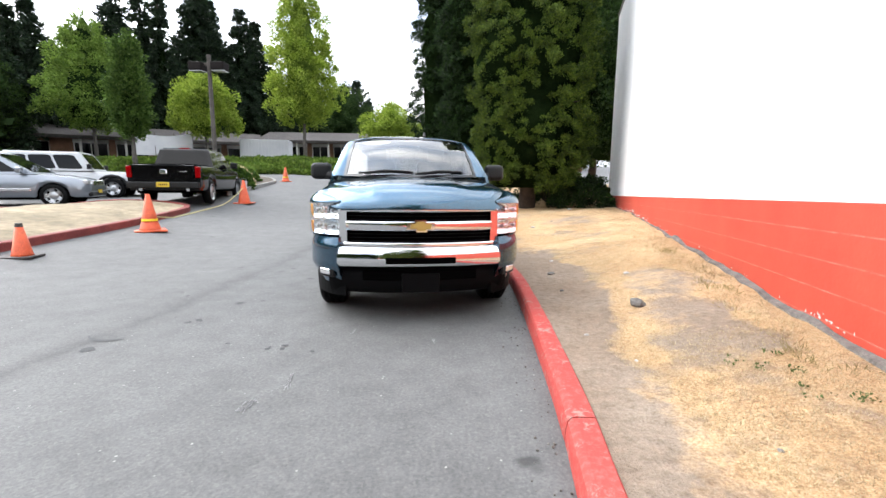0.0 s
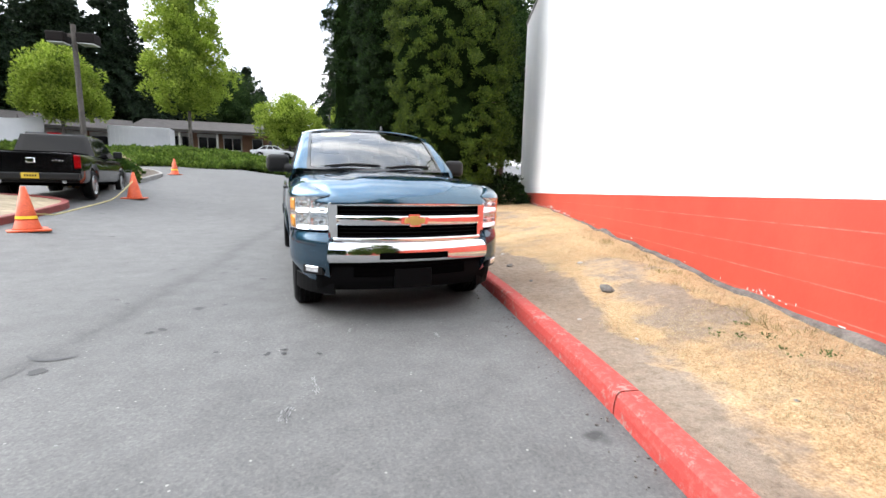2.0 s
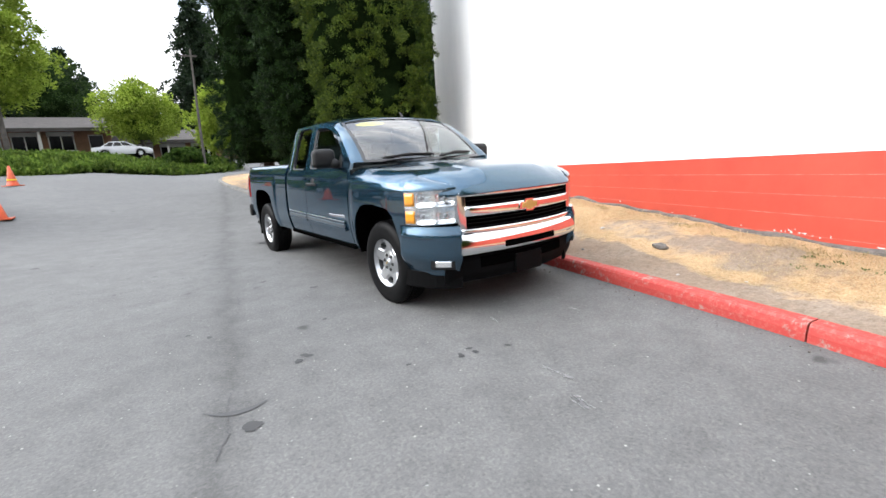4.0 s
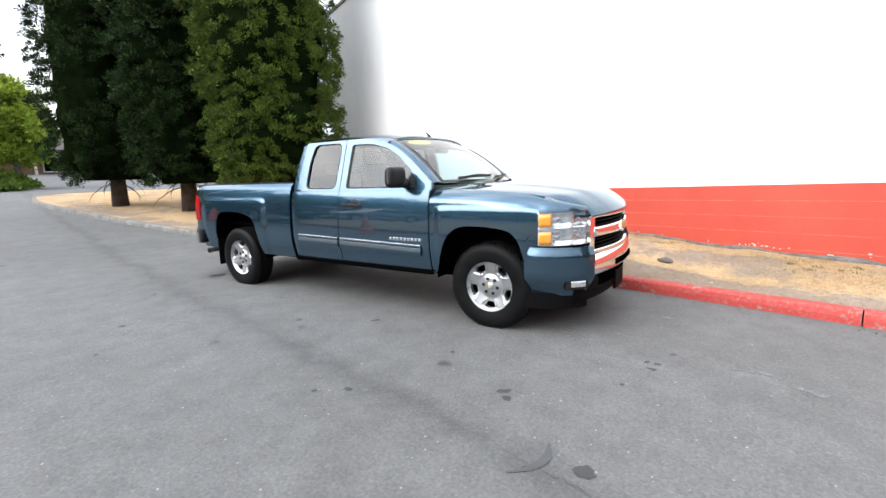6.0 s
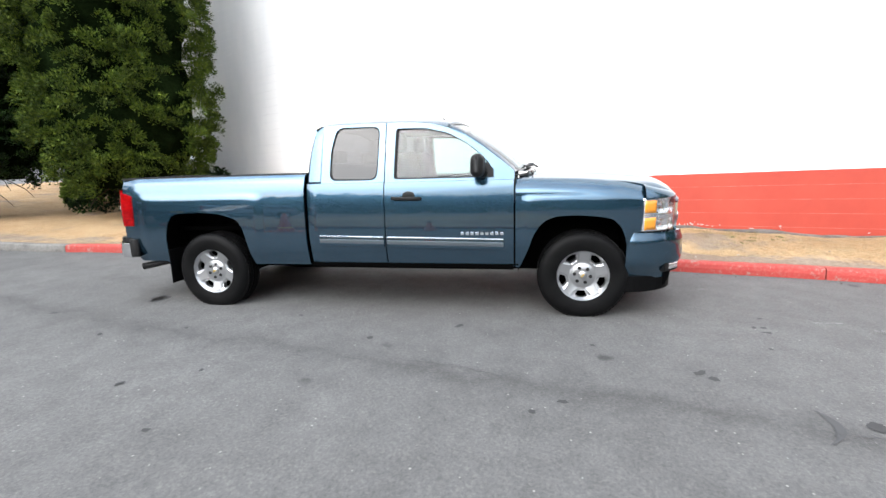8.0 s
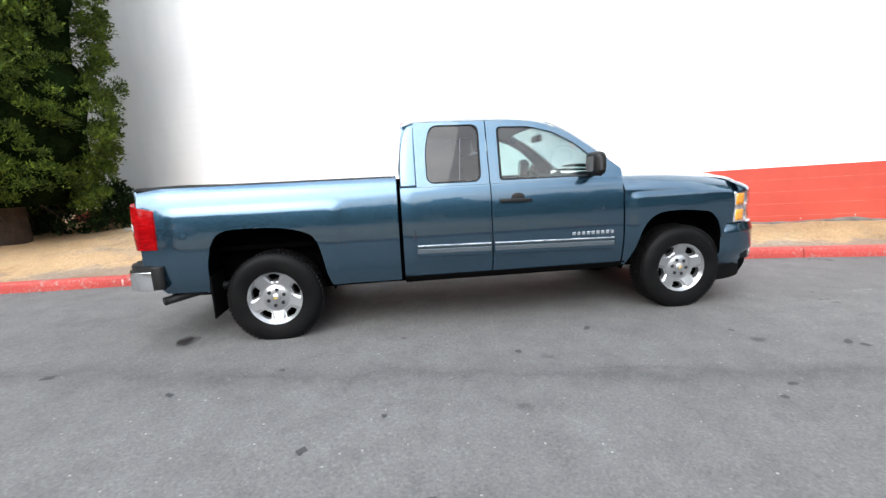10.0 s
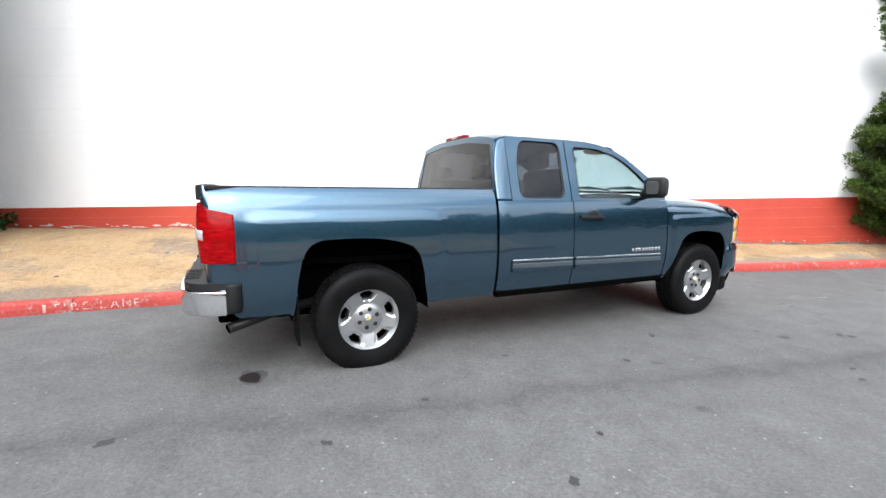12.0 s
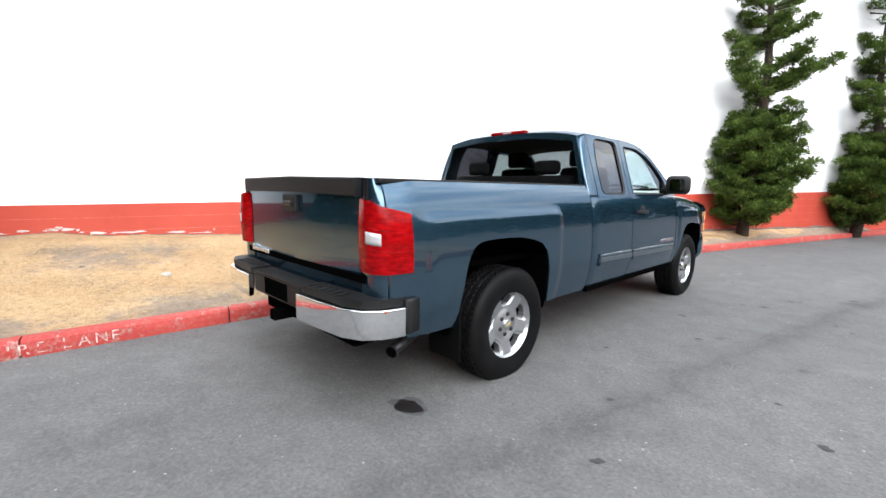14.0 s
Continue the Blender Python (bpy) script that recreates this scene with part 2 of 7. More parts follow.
bark = grainy("bark", (0.0306, 0.0204, 0.015), (0.0578, 0.0381, 0.0272), 5.0, 0.95, 30.0, 0.8, 0.03)
grey_bark = grainy("grey_bark", (0.068, 0.0612, 0.0544), (0.1156, 0.102, 0.0884), 5.0, 0.95, 30.0, 0.8, 0.03)
# solid crown cores: the shade in foliage gaps is put into these dark tones
inner_needle_shade = grainy("shaded_inner_needles", (0.003, 0.006, 0.002), (0.007, 0.013, 0.004), 3.0, 1.0, 20.0, 0.8, 0.05)
inner_leaf_shade = grainy("shaded_inner_leaves", (0.0612, 0.0952, 0.0163), (0.0952, 0.136, 0.0258), 2.0, 1.0, 12.0, 0.8, 0.08)
inner_deep_shade = grainy("deep_shaded_inner_leaves", (0.0082, 0.0163, 0.0054), (0.0163, 0.0299, 0.0088), 2.0, 1.0, 12.0, 0.8, 0.08)
for m_ in (inner_needle_shade, inner_leaf_shade, inner_deep_shade):
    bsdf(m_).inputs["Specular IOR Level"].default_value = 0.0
cypress_leaf = leafy("cypress_leaf", [(0.0, (0.0200, 0.0370, 0.0055)), (0.5, (0.0460, 0.0760, 0.0100)), (1.0, (0.1150, 0.1550, 0.0200))], 0.05, 2.6, 0.5, 1.4)
dark_cypress_leaf = leafy("dark_cypress_leaf", [(0.0, (0.0041, 0.0122, 0.0034)), (0.55, (0.0095, 0.0252, 0.0054)), (1.0, (0.0286, 0.0598, 0.0109))], 0.05, 2.2, 0.4, 1.5)
pine_leaf = leafy("pine_leaf", [(0.0, (0.0306, 0.0578, 0.0136)), (0.6, (0.0748, 0.1224, 0.0245)), (1.0, (0.1428, 0.1972, 0.0408))], 0.18, 3.0, 0.5, 1.4)
maple_leaf = leafy("maple_leaf", [(0.0, (0.130, 0.190, 0.0225)), (0.6, (0.225, 0.305, 0.042)), (1.0, (0.320, 0.390, 0.070))], 0.45, 0.6, 0.7, 1.25)
green_leaf = leafy("green_leaf", [(0.0, (0.070, 0.120, 0.021)), (0.6, (0.132, 0.208, 0.038)), (1.0, (0.200, 0.285, 0.058))], 0.4)
dark_leaf = leafy("dark_leaf", [(0.0, (0.0136, 0.0306, 0.0082)), (0.6, (0.0272, 0.0544, 0.0122)), (1.0, (0.0476, 0.0782, 0.0204))], 0.25)
shade_leaf = leafy("shade_leaf", [(0.0, (0.036, 0.070, 0.0155)), (0.6, (0.070, 0.122, 0.025)), (1.0, (0.112, 0.172, 0.040))], 0.3)
fir_leaf = leafy("fir_leaf", [(0.0, (0.0068, 0.015, 0.0082)), (0.6, (0.015, 0.0286, 0.0136)), (1.0, (0.0272, 0.0449, 0.0204))], 0.1)
hedge_leaf = leafy("hedge_leaf", [(0.0, (0.0204, 0.0476, 0.0082)), (0.6, (0.0476, 0.0918, 0.0163)), (1.0, (0.0884, 0.136, 0.0272))], 0.3)


# ---- mesh helpers ----
def mesh_from(name, verts, faces, mat=None, smooth=False):
    me = bpy.data.meshes.new(name)
    me.from_pydata([tuple(v) for v in verts], [], faces)
    if mat:
        me.materials.append(mat)
    if smooth:
        me.polygons.foreach_set("use_smooth", [True] * len(me.polygons))
    me.update()
    return me


def part(name, bm, mat, parent=None, label="", smooth=False):
    """Links a bmesh (or a mesh) as one object, under a thing or a part."""
    if isinstance(bm, bpy.types.Mesh):
        me = bm
        if mat and not me.materials:
            me.materials.append(mat)
    else:
        me = bpy.data.meshes.new(name)
        bm.normal_update()
        bm.to_mesh(me)
        bm.free()
        me.materials.append(mat)
        if smooth:
            me.polygons.foreach_set("use_smooth", [True] * len(me.polygons))
    ob = new(name, me)
    if parent:
        ob.parent = parent
    if label:
        tagged(ob, label)
    return ob


def smooth_by_angle(ob, degrees=40):
    me = ob.data
    me.polygons.foreach_set("use_smooth", [True] * len(me.polygons))
    bm = bmesh.new()
    bm.from_mesh(me)
    for e in bm.edges:
        if len(e.link_faces) == 2 and e.calc_face_angle(0) > radians(degrees):
            e.smooth = False
    bm.to_mesh(me)
    bm.free()
    return ob


def box_bm(x0, x1, y0, y1, z0, z1, bevel=0.0, segments=2, bm=None):
    bm = bm or bmesh.new()
    r = bmesh.ops.create_cube(bm, size=1.0, matrix=Matrix.Translation(((x0 + x1) / 2, (y0 + y1) / 2, (z0 + z1) / 2)) @ Matrix.Diagonal((x1 - x0, y1 - y0, z1 - z0, 1)))
    if bevel:
        edges = list({e for v in r["verts"] for e in v.link_edges})
        bmesh.ops.bevel(bm, geom=edges, offset=bevel, segments=segments, profile=0.5, affect="EDGES")
    return bm


def lathe_bm(profile, steps=32, axis="z", bm=None, matrix=Matrix.Identity(4), caps=True):
    """Turns a profile of (radius, height) about an axis."""
    bm = bm or bmesh.new()
    rings = []
    for r, h in profile:
        ring = []
        for i in range(steps):
            a = 2 * math.pi * i / steps
            p = Vector((r * math.cos(a), r * math.sin(a), h))
            if axis == "y":
                p = Vector((p.x, p.z, p.y))
            elif axis == "x":
                p = Vector((p.z, p.x, p.y))
            ring.append(bm.verts.new(matrix @ p))
        rings.append(ring)
    for a, b in zip(rings, rings[1:]):
        for i in range(steps):
            j = (i + 1) % steps
            bm.faces.new((a[i], a[j], b[j], b[i]))
    for ring in ((rings[0], rings[-1]) if caps else ()):
        bm.faces.new(ring)
    bmesh.ops.recalc_face_normals(bm, faces=bm.faces)
    return bm


def tube_bm(points, radii, steps=8, bm=None):
    """A tapered tube along a run of points."""
    bm = bm or bmesh.new()
    rings = []
    n = len(points)
    for i, p in enumerate(points):
        d = (Vector(points[min(i + 1, n - 1)]) - Vector(points[max(i - 1, 0)])).normalized()
        side = d.cross(Vector((0.31, 0.2, 0.93))).normalized()
        up = side.cross(d)
        r = radii[i] if isinstance(radii, (list, tuple)) else radii
        rings.append([bm.verts.new(Vector(p) + r * (math.cos(2 * math.pi * k / steps) * side + math.sin(2 * math.pi * k / steps) * up)) for k in range(steps)])
    for a, b in zip(rings, rings[1:]):
        for k in range(steps):
            bm.faces.new((a[k], a[(k + 1) % steps], b[(k + 1) % steps], b[k]))
    bm.faces.new(rings[0][::-1])
    bm.faces.new(rings[-1])
    return bm


def curve_at(table, t):
    """Smooth interpolation through a short table of (t, value)."""
    if t <= table[0][0]:
        return table[0][1]
    for i, ((a, va), (b, vb)) in enumerate(zip(table, table[1:])):
        if t <= b:
            ma = (vb - table[i - 1][1]) / (b - table[i - 1][0]) if i > 0 else (vb - va) / (b - a)
            mb = (table[i + 2][1] - va) / (table[i + 2][0] - a) if i + 2 < len(table) else (vb - va) / (b - a)
            s = (t - a) / (b - a)
            h = b - a
            return (2 * s**3 - 3 * s**2 + 1) * va + (s**3 - 2 * s**2 + s) * h * ma + (3 * s**2 - 2 * s**3) * vb + (s**3 - s**2) * h * mb
    return table[-1][1]


def line_at(table, t):
    """Straight interpolation through a short table of (t, value)."""
    if t <= table[0][0]:
        return table[0][1]
    for (a, va), (b, vb) in zip(table, table[1:]):
        if t <= b:
            return va + (vb - va) * (t - a) / (b - a)
    return table[-1][1]


def smoothstep(a, b, x):
    """0 at a, 1 at b, eased; a may lie above b."""
    s = min(1.0, max(0.0, (x - a) / (b - a)))
    return s * s * (3 - 2 * s)


# ---- the lie of the land ----
RISE = [(6, 0.0), (12, 0.08), (16, 0.22), (20, 0.42), (26, 0.85), (36, 1.75), (45, 2.7), (60, 3.9), (90, 6.0), (200, 9.0)]


def land(x, y):
    return curve_at(RISE, y) + (0.45 * smoothstep(5.0, 10.0, -x) - 0.20 * smoothstep(10.2, 12.5, -x)) * smoothstep(60, 25, y) - 1.3 * smoothstep(-15.0, -7.0, x) * smoothstep(26, 48, y) * smoothstep(400, 120, y)


def grid_mesh(name, xs, ys, height, mat):
    verts = [(x, y, height(x, y)) for y in ys for x in xs]
    w = len(xs)
    faces = [(j * w + i, j * w + i + 1, (j + 1) * w + i + 1, (j + 1) * w + i) for j in range(len(ys) - 1) for i in range(w - 1)]
    return mesh_from(name, verts, faces, mat, True)


far = [-1800, -600, -250, -150, -100, -75]
xs = far + [v for v in range(-60, 41, 2)] + [50, 80, 150, 400, 1500]
ys = [-1500, -400, -150, -80, -50] + [v for v in range(-30, 91, 2)] + [100, 120, 150, 200, 300, 600, 2000]
road = new("road", grid_mesh("road", xs, ys, land, asphalt))
tagged(road, "grey worn asphalt lane and parking lot, rising gently away", "road", kind="structure")

# kerb line beside the building
KERB = [(-30, -3.2), (-16, -1.05), (-10, -0.38), (-4, 0.08), (0, 0.29), (1.3, 0.365), (2, 0.415), (3.2, 0.445), (4.4, 0.455), (5.5, 0.42), (7.5, 0.16), (9.3, -0.145), (10, -0.255), (10.8, -0.405), (11.6, -0.60), (12.4, -0.81), (13.2, -1.08), (15.8, -1.6), (20, -2.3), (24, -3.05), (26.5, -3.1), (27.8, -2.3), (28.4, 0.5)]
WALL_A, WALL_B = 1.754, 0.2


def kerb_x(y):
    return curve_at(KERB, y)


def wall_x(y):
    return WALL_A + WALL_B * y


def wall_foot(y):
    return curve_at([(-30, 0.30), (-6, 0.30), (0, 0.27), (2, 0.26), (6, 0.38), (11, 0.51), (16, 0.5), (22, 0.75), (30, 1.4)], y)


KERB_W, KERB_H = 0.15, 0.13


def bank_height(x, y):
    """The dry bank between kerb and wall."""
    a = kerb_x(y) + KERB_W
    b = wall_x(y) if y < 16 else wall_x(16) + (y - 16) * 0.6
    s = (x - a) / max(b - a, 0.1)
    z0 = land(a, y) + KERB_H - 0.015
    rough = 0.035 * noise.noise((x * 1.3, y * 1.3, 0)) + 0.018 * noise.noise((x * 4, y * 4, 3))
    edge = min(1.0, max(0.0, s) * 5)
    return z0 + (wall_foot(y) - z0) * smoothstep(0.0, 1.0, s) * 1.0 + rough * edge


def bareness(x, y):
    """How bare the bank is: trodden earth along the kerb and a worn patch short of the wall, straw elsewhere."""
    s = x - kerb_x(y) - KERB_W + 0.16 * noise.noise((x * 1.8, y * 1.8, 2)) + 0.14 * noise.noise((x * 6, y * 6, 4))
    d = wall_x(y) - x + 0.26 * noise.noise((x * 1.6, y * 1.6, 8)) + 0.16 * noise.noise((x * 6, y * 6, 6))
    strip = 0.30 + 0.35 * smoothstep(2.4, 4.6, y)
    edge = smoothstep(strip + 0.24, strip - 0.2, s)
    worn = smoothstep(0.30, 0.55, d) * smoothstep(1.25, 0.85, d) * smoothstep(2.2, 2.9, y) * smoothstep(5.8, 4.6, y)
    near = max(edge, 0.75 * worn)
    far = 0.45 * smoothstep(1.1, 0.4, s)
    k = smoothstep(5.4, 7.2, y)
    return near * (1 - k) + far * k


def bank_mesh():
    verts, faces = [], []
    ys = [-30 + 0.22 * i for i in range(127)] + [-2.06 + 0.11 * i for i in range(100)] + [8.94 + 0.22 * i for i in range(88)]
    cols = 40
    for y in ys:
        a = kerb_x(y) + KERB_W - 0.01
        b = wall_x(y) + 0.05 if y < 16.2 else wall_x(16.2) + 0.05 + (y - 16.2) * 3.0
        for i in range(cols):
            x = a + (b - a) * i / (cols - 1)
            verts.append((x, y, bank_height(x, y)))
    for j in range(len(ys) - 1):
        for i in range(cols - 1):
            faces.append((j * cols + i, j * cols + i + 1, (j + 1) * cols + i + 1, (j + 1) * cols + i))
    me = mesh_from("dry_bank", verts, faces, lawn, True)
    bare = me.attributes.new("earth", "FLOAT", "POINT")
    vals = []
    for x, y, _ in verts:
        b = bareness(x, y)
        vals.append(0.29 * b - 0.09 * (1 - b))
    bare.data.foreach_set("value", vals)
    return me


bank = new("dry_bank", bank_mesh())
tagged(bank, "dry straw-coloured lawn strip with bare earth, between kerb and wall", "lawn", kind="structure")

# kerb: cast lengths, each a piece of its own
kerb = tagged(new("kerb"), "concrete kerb painted fire-lane red, worn and chipped", "kerb", kind="structure")


def kerb_length(y0, y1, mat):
    """One cast length from y0 to y1, with a rounded arris and open joints at its ends."""
    prof = [(0.0, -0.12), (0.004, 0.06), (0.014, KERB_H - 0.022), (0.03, KERB_H - 0.004), (0.05, KERB_H), (KERB_W - 0.01, KERB_H), (KERB_W, KERB_H - 0.01), (KERB_W, -0.12)]
    n = max(2, int((y1 - y0) / 0.35))
    verts, faces = [], []
    k = len(prof)
    for i in range(n + 1):
        y = y0 + 0.006 + (y1 - y0 - 0.012) * i / n
        for dx, dz in prof:
            chip = 0.004 * noise.noise((y * 9, dx * 40, dz * 30))
            verts.append((kerb_x(y) + dx + chip, y, land(kerb_x(y), y) + dz + chip * 0.6))
    for i in range(n):
        for j in range(k - 1):
            faces.append((i * k + j, (i + 1) * k + j, (i + 1) * k + j + 1, i * k + j + 1))
    faces.append(tuple(range(k)))
    faces.append(tuple(n * k + j for j in reversed(range(k))))
    return mesh_from("kerb_stone", verts, faces, mat)


joints = [-30, -26, -22, -18, -14, -11, -8, -5, -2, 1.89, 4.9, 7.2, 9.36, 10.72, 12.9]
for a, b in zip(joints, joints[1:]):
    part("kerb_stone", kerb_length(a, b, kerb_red), None, kerb)
grey_joints = [12.9, 15.5, 18, 20.5, 23, 25.3, 27.0, 28.3]
for a, b in zip(grey_joints, grey_joints[1:]):
    part("kerb_stone", kerb_length(a, b, old_concrete), None, kerb, "bare grey concrete")

# ---- the building ----
RED_Z, RED_SLOPE = 1.198, -0.0228
wall = tagged(new("wall_east"), "tall painted block wall, white above a red band", "wall", kind="structure")
length_dir = Vector((WALL_B, 1, RED_SLOPE)).normalized()
out_dir = Vector((-1, WALL_B, 0)).normalized()
up_dir = length_dir.cross(out_dir) * -1
if up_dir.z < 0:
    up_dir = -up_dir
wm = Matrix.Identity(4)
wm.col[0], wm.col[1], wm.col[2] = (*length_dir, 0), (*out_dir, 0), (*up_dir, 0)
wm.translation = Vector((WALL_A, 0, RED_Z))
wall.matrix_world = wm
WALL_FROM, WALL_TO = -32.0, 17.35
COURSE = 0.2
part("core", box_bm(WALL_FROM, WALL_TO, -8.0, -0.012, -1.8, 6.35), white_paint, wall)


def course_mesh(mat, name, joint):
    bm = box_bm(WALL_FROM - 0.004, WALL_TO + 0.004, -0.09, 0.0, joint * 0.4, COURSE - joint * 0.4, joint, 1)
    me = bpy.data.meshes.new(name)
    bm.to_mesh(me)
    bm.free()
    me.materials.append(mat)
    return me


white_course, red_course = course_mesh(white_paint, "white_course", 0.0016), course_mesh(red_paint, "red_course", 0.0035)
for i in range(32):
    ob = part("block_course", white_course, None, wall)
    ob.location = (0, 0, i * COURSE)
for i in range(7):
    ob = part("block_course", red_course, None, wall)
    ob.location = (0, 0, -(i + 1) * COURSE)
# paler red mortar lines, slightly proud, between the red courses
mortar_red = grainy("pale_red_mortar", (0.408, 0.0578, 0.034), (0.4488, 0.1292, 0.0952), 6.0, 0.7, 60.0, 0.3)
for i in range(1, 6):
    part("mortar_line", box_bm(WALL_FROM, WALL_TO - 0.01, -0.02, 0.0016, -i * COURSE - 0.0045, -i * COURSE + 0.0045), mortar_red, wall)
coping = part("coping", box_bm(WALL_FROM - 0.05, WALL_TO + 0.05, -0.35, 0.03, 6.405, 6.53, 0.012), concrete, wall, "grey metal coping")


# ---- foliage ----
def leaf_cloud(name, centres, normals, sizes, per, leaf, mat, seed, flat=0.6, long=1.6, slim=0.5, face=0.0):
    """Clumps of small bent leaves: each clump is a loose tuft about its centre, leaning along its normal."""
    rng = np.random.default_rng(seed)
    c = np.repeat(np.asarray(centres, float), per, axis=0)
    nrm = np.repeat(np.asarray(normals, float), per, axis=0)
    sz = np.repeat(np.asarray(sizes, float), per)[:, None]
    m = len(c)
    off = rng.normal(size=(m, 3))
    off /= np.linalg.norm(off, axis=1)[:, None]
    off *= rng.random((m, 1)) ** 0.4
    flip = np.sign((off * nrm).sum(1))[:, None]
    off = np.where(rng.random((m, 1)) < 0.8, off * np.where(flip == 0, 1, flip), off)
    pos = c + off * sz * np.array([1, 1, flat])
    d = off * 0.7 + nrm * 0.5 + rng.normal(size=(m, 3)) * 0.45
    d /= np.linalg.norm(d, axis=1)[:, None]
    side = np.cross(d, rng.normal(size=(m, 3)) * (1 - face) + (off + 0.3 * nrm) * face * 1.6)
    side /= np.linalg.norm(side, axis=1)[:, None] + 1e-9
    up = np.cross(side, d)
    l = leaf * (0.6 + 0.8 * rng.random((m, 1)))
    w = l * slim
    a = pos
    b = pos + d * l * long * 0.55 + side * w + up * l * 0.12
    e = pos + d * l * long
    f = pos + d * l * long * 0.55 - side * w + up * l * 0.12
    verts = np.stack([a, b, e, f], axis=1).reshape(-1, 3)
    me = bpy.data.meshes.new(name)
    me.vertices.add(len(verts))
    me.vertices.foreach_set("co", verts.ravel())
    me.loops.add(m * 4)
    me.loops.foreach_set("vertex_index", np.arange(m * 4))
    me.polygons.add(m)
    me.polygons.foreach_set("loop_start", np.arange(m) * 4)
    me.polygons.foreach_set("loop_total", np.full(m, 4))
    me.materials.append(mat)
    me.update(calc_edges=True)
    return me


def crown_points(rng, n, radius_at, z0, z1, cx=0.0, cy=0.0, depth=0.35, droop=0.0, lump=0.25, seed=0):
    """Clump centres in the outer shell of a crown whose radius follows radius_at(height fraction)."""
    cs, ns = [], []
    while len(cs) < n:
        h = rng.random()
        r = radius_at(h)
        if rng.random() > (r + 0.05) / radius_at.top:
            continue
        a = rng.random() * 2 * math.pi
        z = z0 + (z1 - z0) * h
        bumpy = 1 + lump * noise.noise((math.cos(a) * 1.7 + seed, math.sin(a) * 1.7, z * 0.9 + seed)) + 0.5 * lump * noise.noise((math.cos(a) * 5 + seed, math.sin(a) * 5, z * 2.6))
        rr = r * bumpy * (1 - depth * rng.random() ** 2)
        cs.append((cx + rr * math.cos(a), cy + rr * math.sin(a), z - droop * rr))
        n_ = Vector((math.cos(a), math.sin(a), 0.55)).normalized()
        ns.append(tuple(n_))
    return cs, ns


class Shape:
    """A radius by height fraction, through a short table."""

    def __init__(self, table):
        self.table, self.top = table, max(v for _, v in table)

    def __call__(self, h):
        return max(0.02, curve_at(self.table, h))


def limbs_bm(rng, height, trunk_r, z_from, z_to, count, reach, rise, lean=(0, 0)):
    """A tapered trunk with limbs."""
    pts = [(lean[0] * (i / 7) ** 1.5 + 0.04 * rng.normal() * (i > 0), lean[1] * (i / 7) ** 1.5 + 0.04 * rng.normal() * (i > 0), -0.25 + (height + 0.25) * i / 7) for i in range(8)]
    bm = tube_bm(pts, [trunk_r * (1.25 if i == 0 else 1) * (1 - 0.9 * i / 7) + 0.012 for i in range(8)], 10)
    for k in range(count):
        h = z_from + (z_to - z_from) * (k + rng.random()) / count
        a = k * 2.4 + rng.random()
        L = reach(h / height) * (0.65 + 0.3 * rng.random())
        i = min(6, int(h / height * 7))
        bx, by = pts[i][0], pts[i][1]
        q = [(bx + math.cos(a) * L * s, by + math.sin(a) * L * s, h + rise * L * s + 0.1 * L * math.sin(3 * s)) for s in (0, 0.35, 0.7, 1.0)]
        r0 = trunk_r * 0.35 * (1 - 0.6 * h / height)
        tube_bm(q, [r0, r0 * 0.7, r0 * 0.4, 0.008], 6, bm)
    return bm


def core_bm(shape, z0, z1, k, seed):
    """A lumpy closed body inside a crown; its dark colour stands for the unlit depth."""
    bm = bmesh.new()
    rows, n = 26, 22
    rings = []
    for j in range(rows + 1):
        h = j / rows
        ring = []
        for i in range(n):
            a = 2 * math.pi * i / n
            z = z0 + (z1 - z0) * (0.02 + 0.94 * h)
            r = shape(h) * k * (1 + 0.28 * noise.noise((math.cos(a) * 1.7 + seed, math.sin(a) * 1.7, z * 0.9 + seed)) + 0.25 * noise.noise((math.cos(a) * 4, math.sin(a) * 4, z * 2.1)))
            ring.append(bm.verts.new((r * math.cos(a), r * math.sin(a), z)))
        rings.append(ring)
    for a, b in zip(rings, rings[1:]):
        for i in range(n):
            bm.faces.new((a[i], a[(i + 1) % n], b[(i + 1) % n], b[i]))
    bm.faces.new(rings[0][::-1])
    bm.faces.new(rings[-1])
    return bm


def tree(name, label, x, y, z, height, shape, crown_from, clumps, clump_size, per, leaf, leaf_mat, trunk_r, bark_mat, seed, rise=0.5, flat=0.7, depth=0.45, lump=0.3, group="", droop=0.0, limbs=14, core=None, core_k=0.72, long=1.6, slim=0.5):
    rng = np.random.default_rng(seed)
    t = tagged(new(name), label, "tree", group)
    t.location = (x, y, z)
    z0 = crown_from * height
    part("trunk", limbs_bm(rng, height * 0.93, trunk_r, max(z0, 0.8), height * 0.85, limbs, lambda h: shape((h * height - z0) / (height - z0) if h * height > z0 else 0), rise), bark_mat, t, smooth=True)
    cs, ns = crown_points(rng, clumps, shape, z0, height, depth=depth, lump=lump, seed=seed, droop=droop)
    sizes = clump_size * (0.6 + 0.8 * rng.random(len(cs)))
    part("crown", leaf_cloud("crown", cs, ns, sizes, per, leaf, leaf_mat, seed + 1, flat, long, slim), None, t)
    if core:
        part("crown_shade_core", core_bm(shape, z0, height, core_k, seed), core, t, "crown core coloured as the shade between leaves", smooth=True)
    return t



# ---- trees by the building ----
column = Shape([(0, 0.62), (0.06, 0.9), (0.22, 1.0), (0.55, 0.93), (0.8, 0.65), (1.0, 0.05)])


def scaled(shape, r):
    return Shape([(h, v * r) for h, v in shape.table])


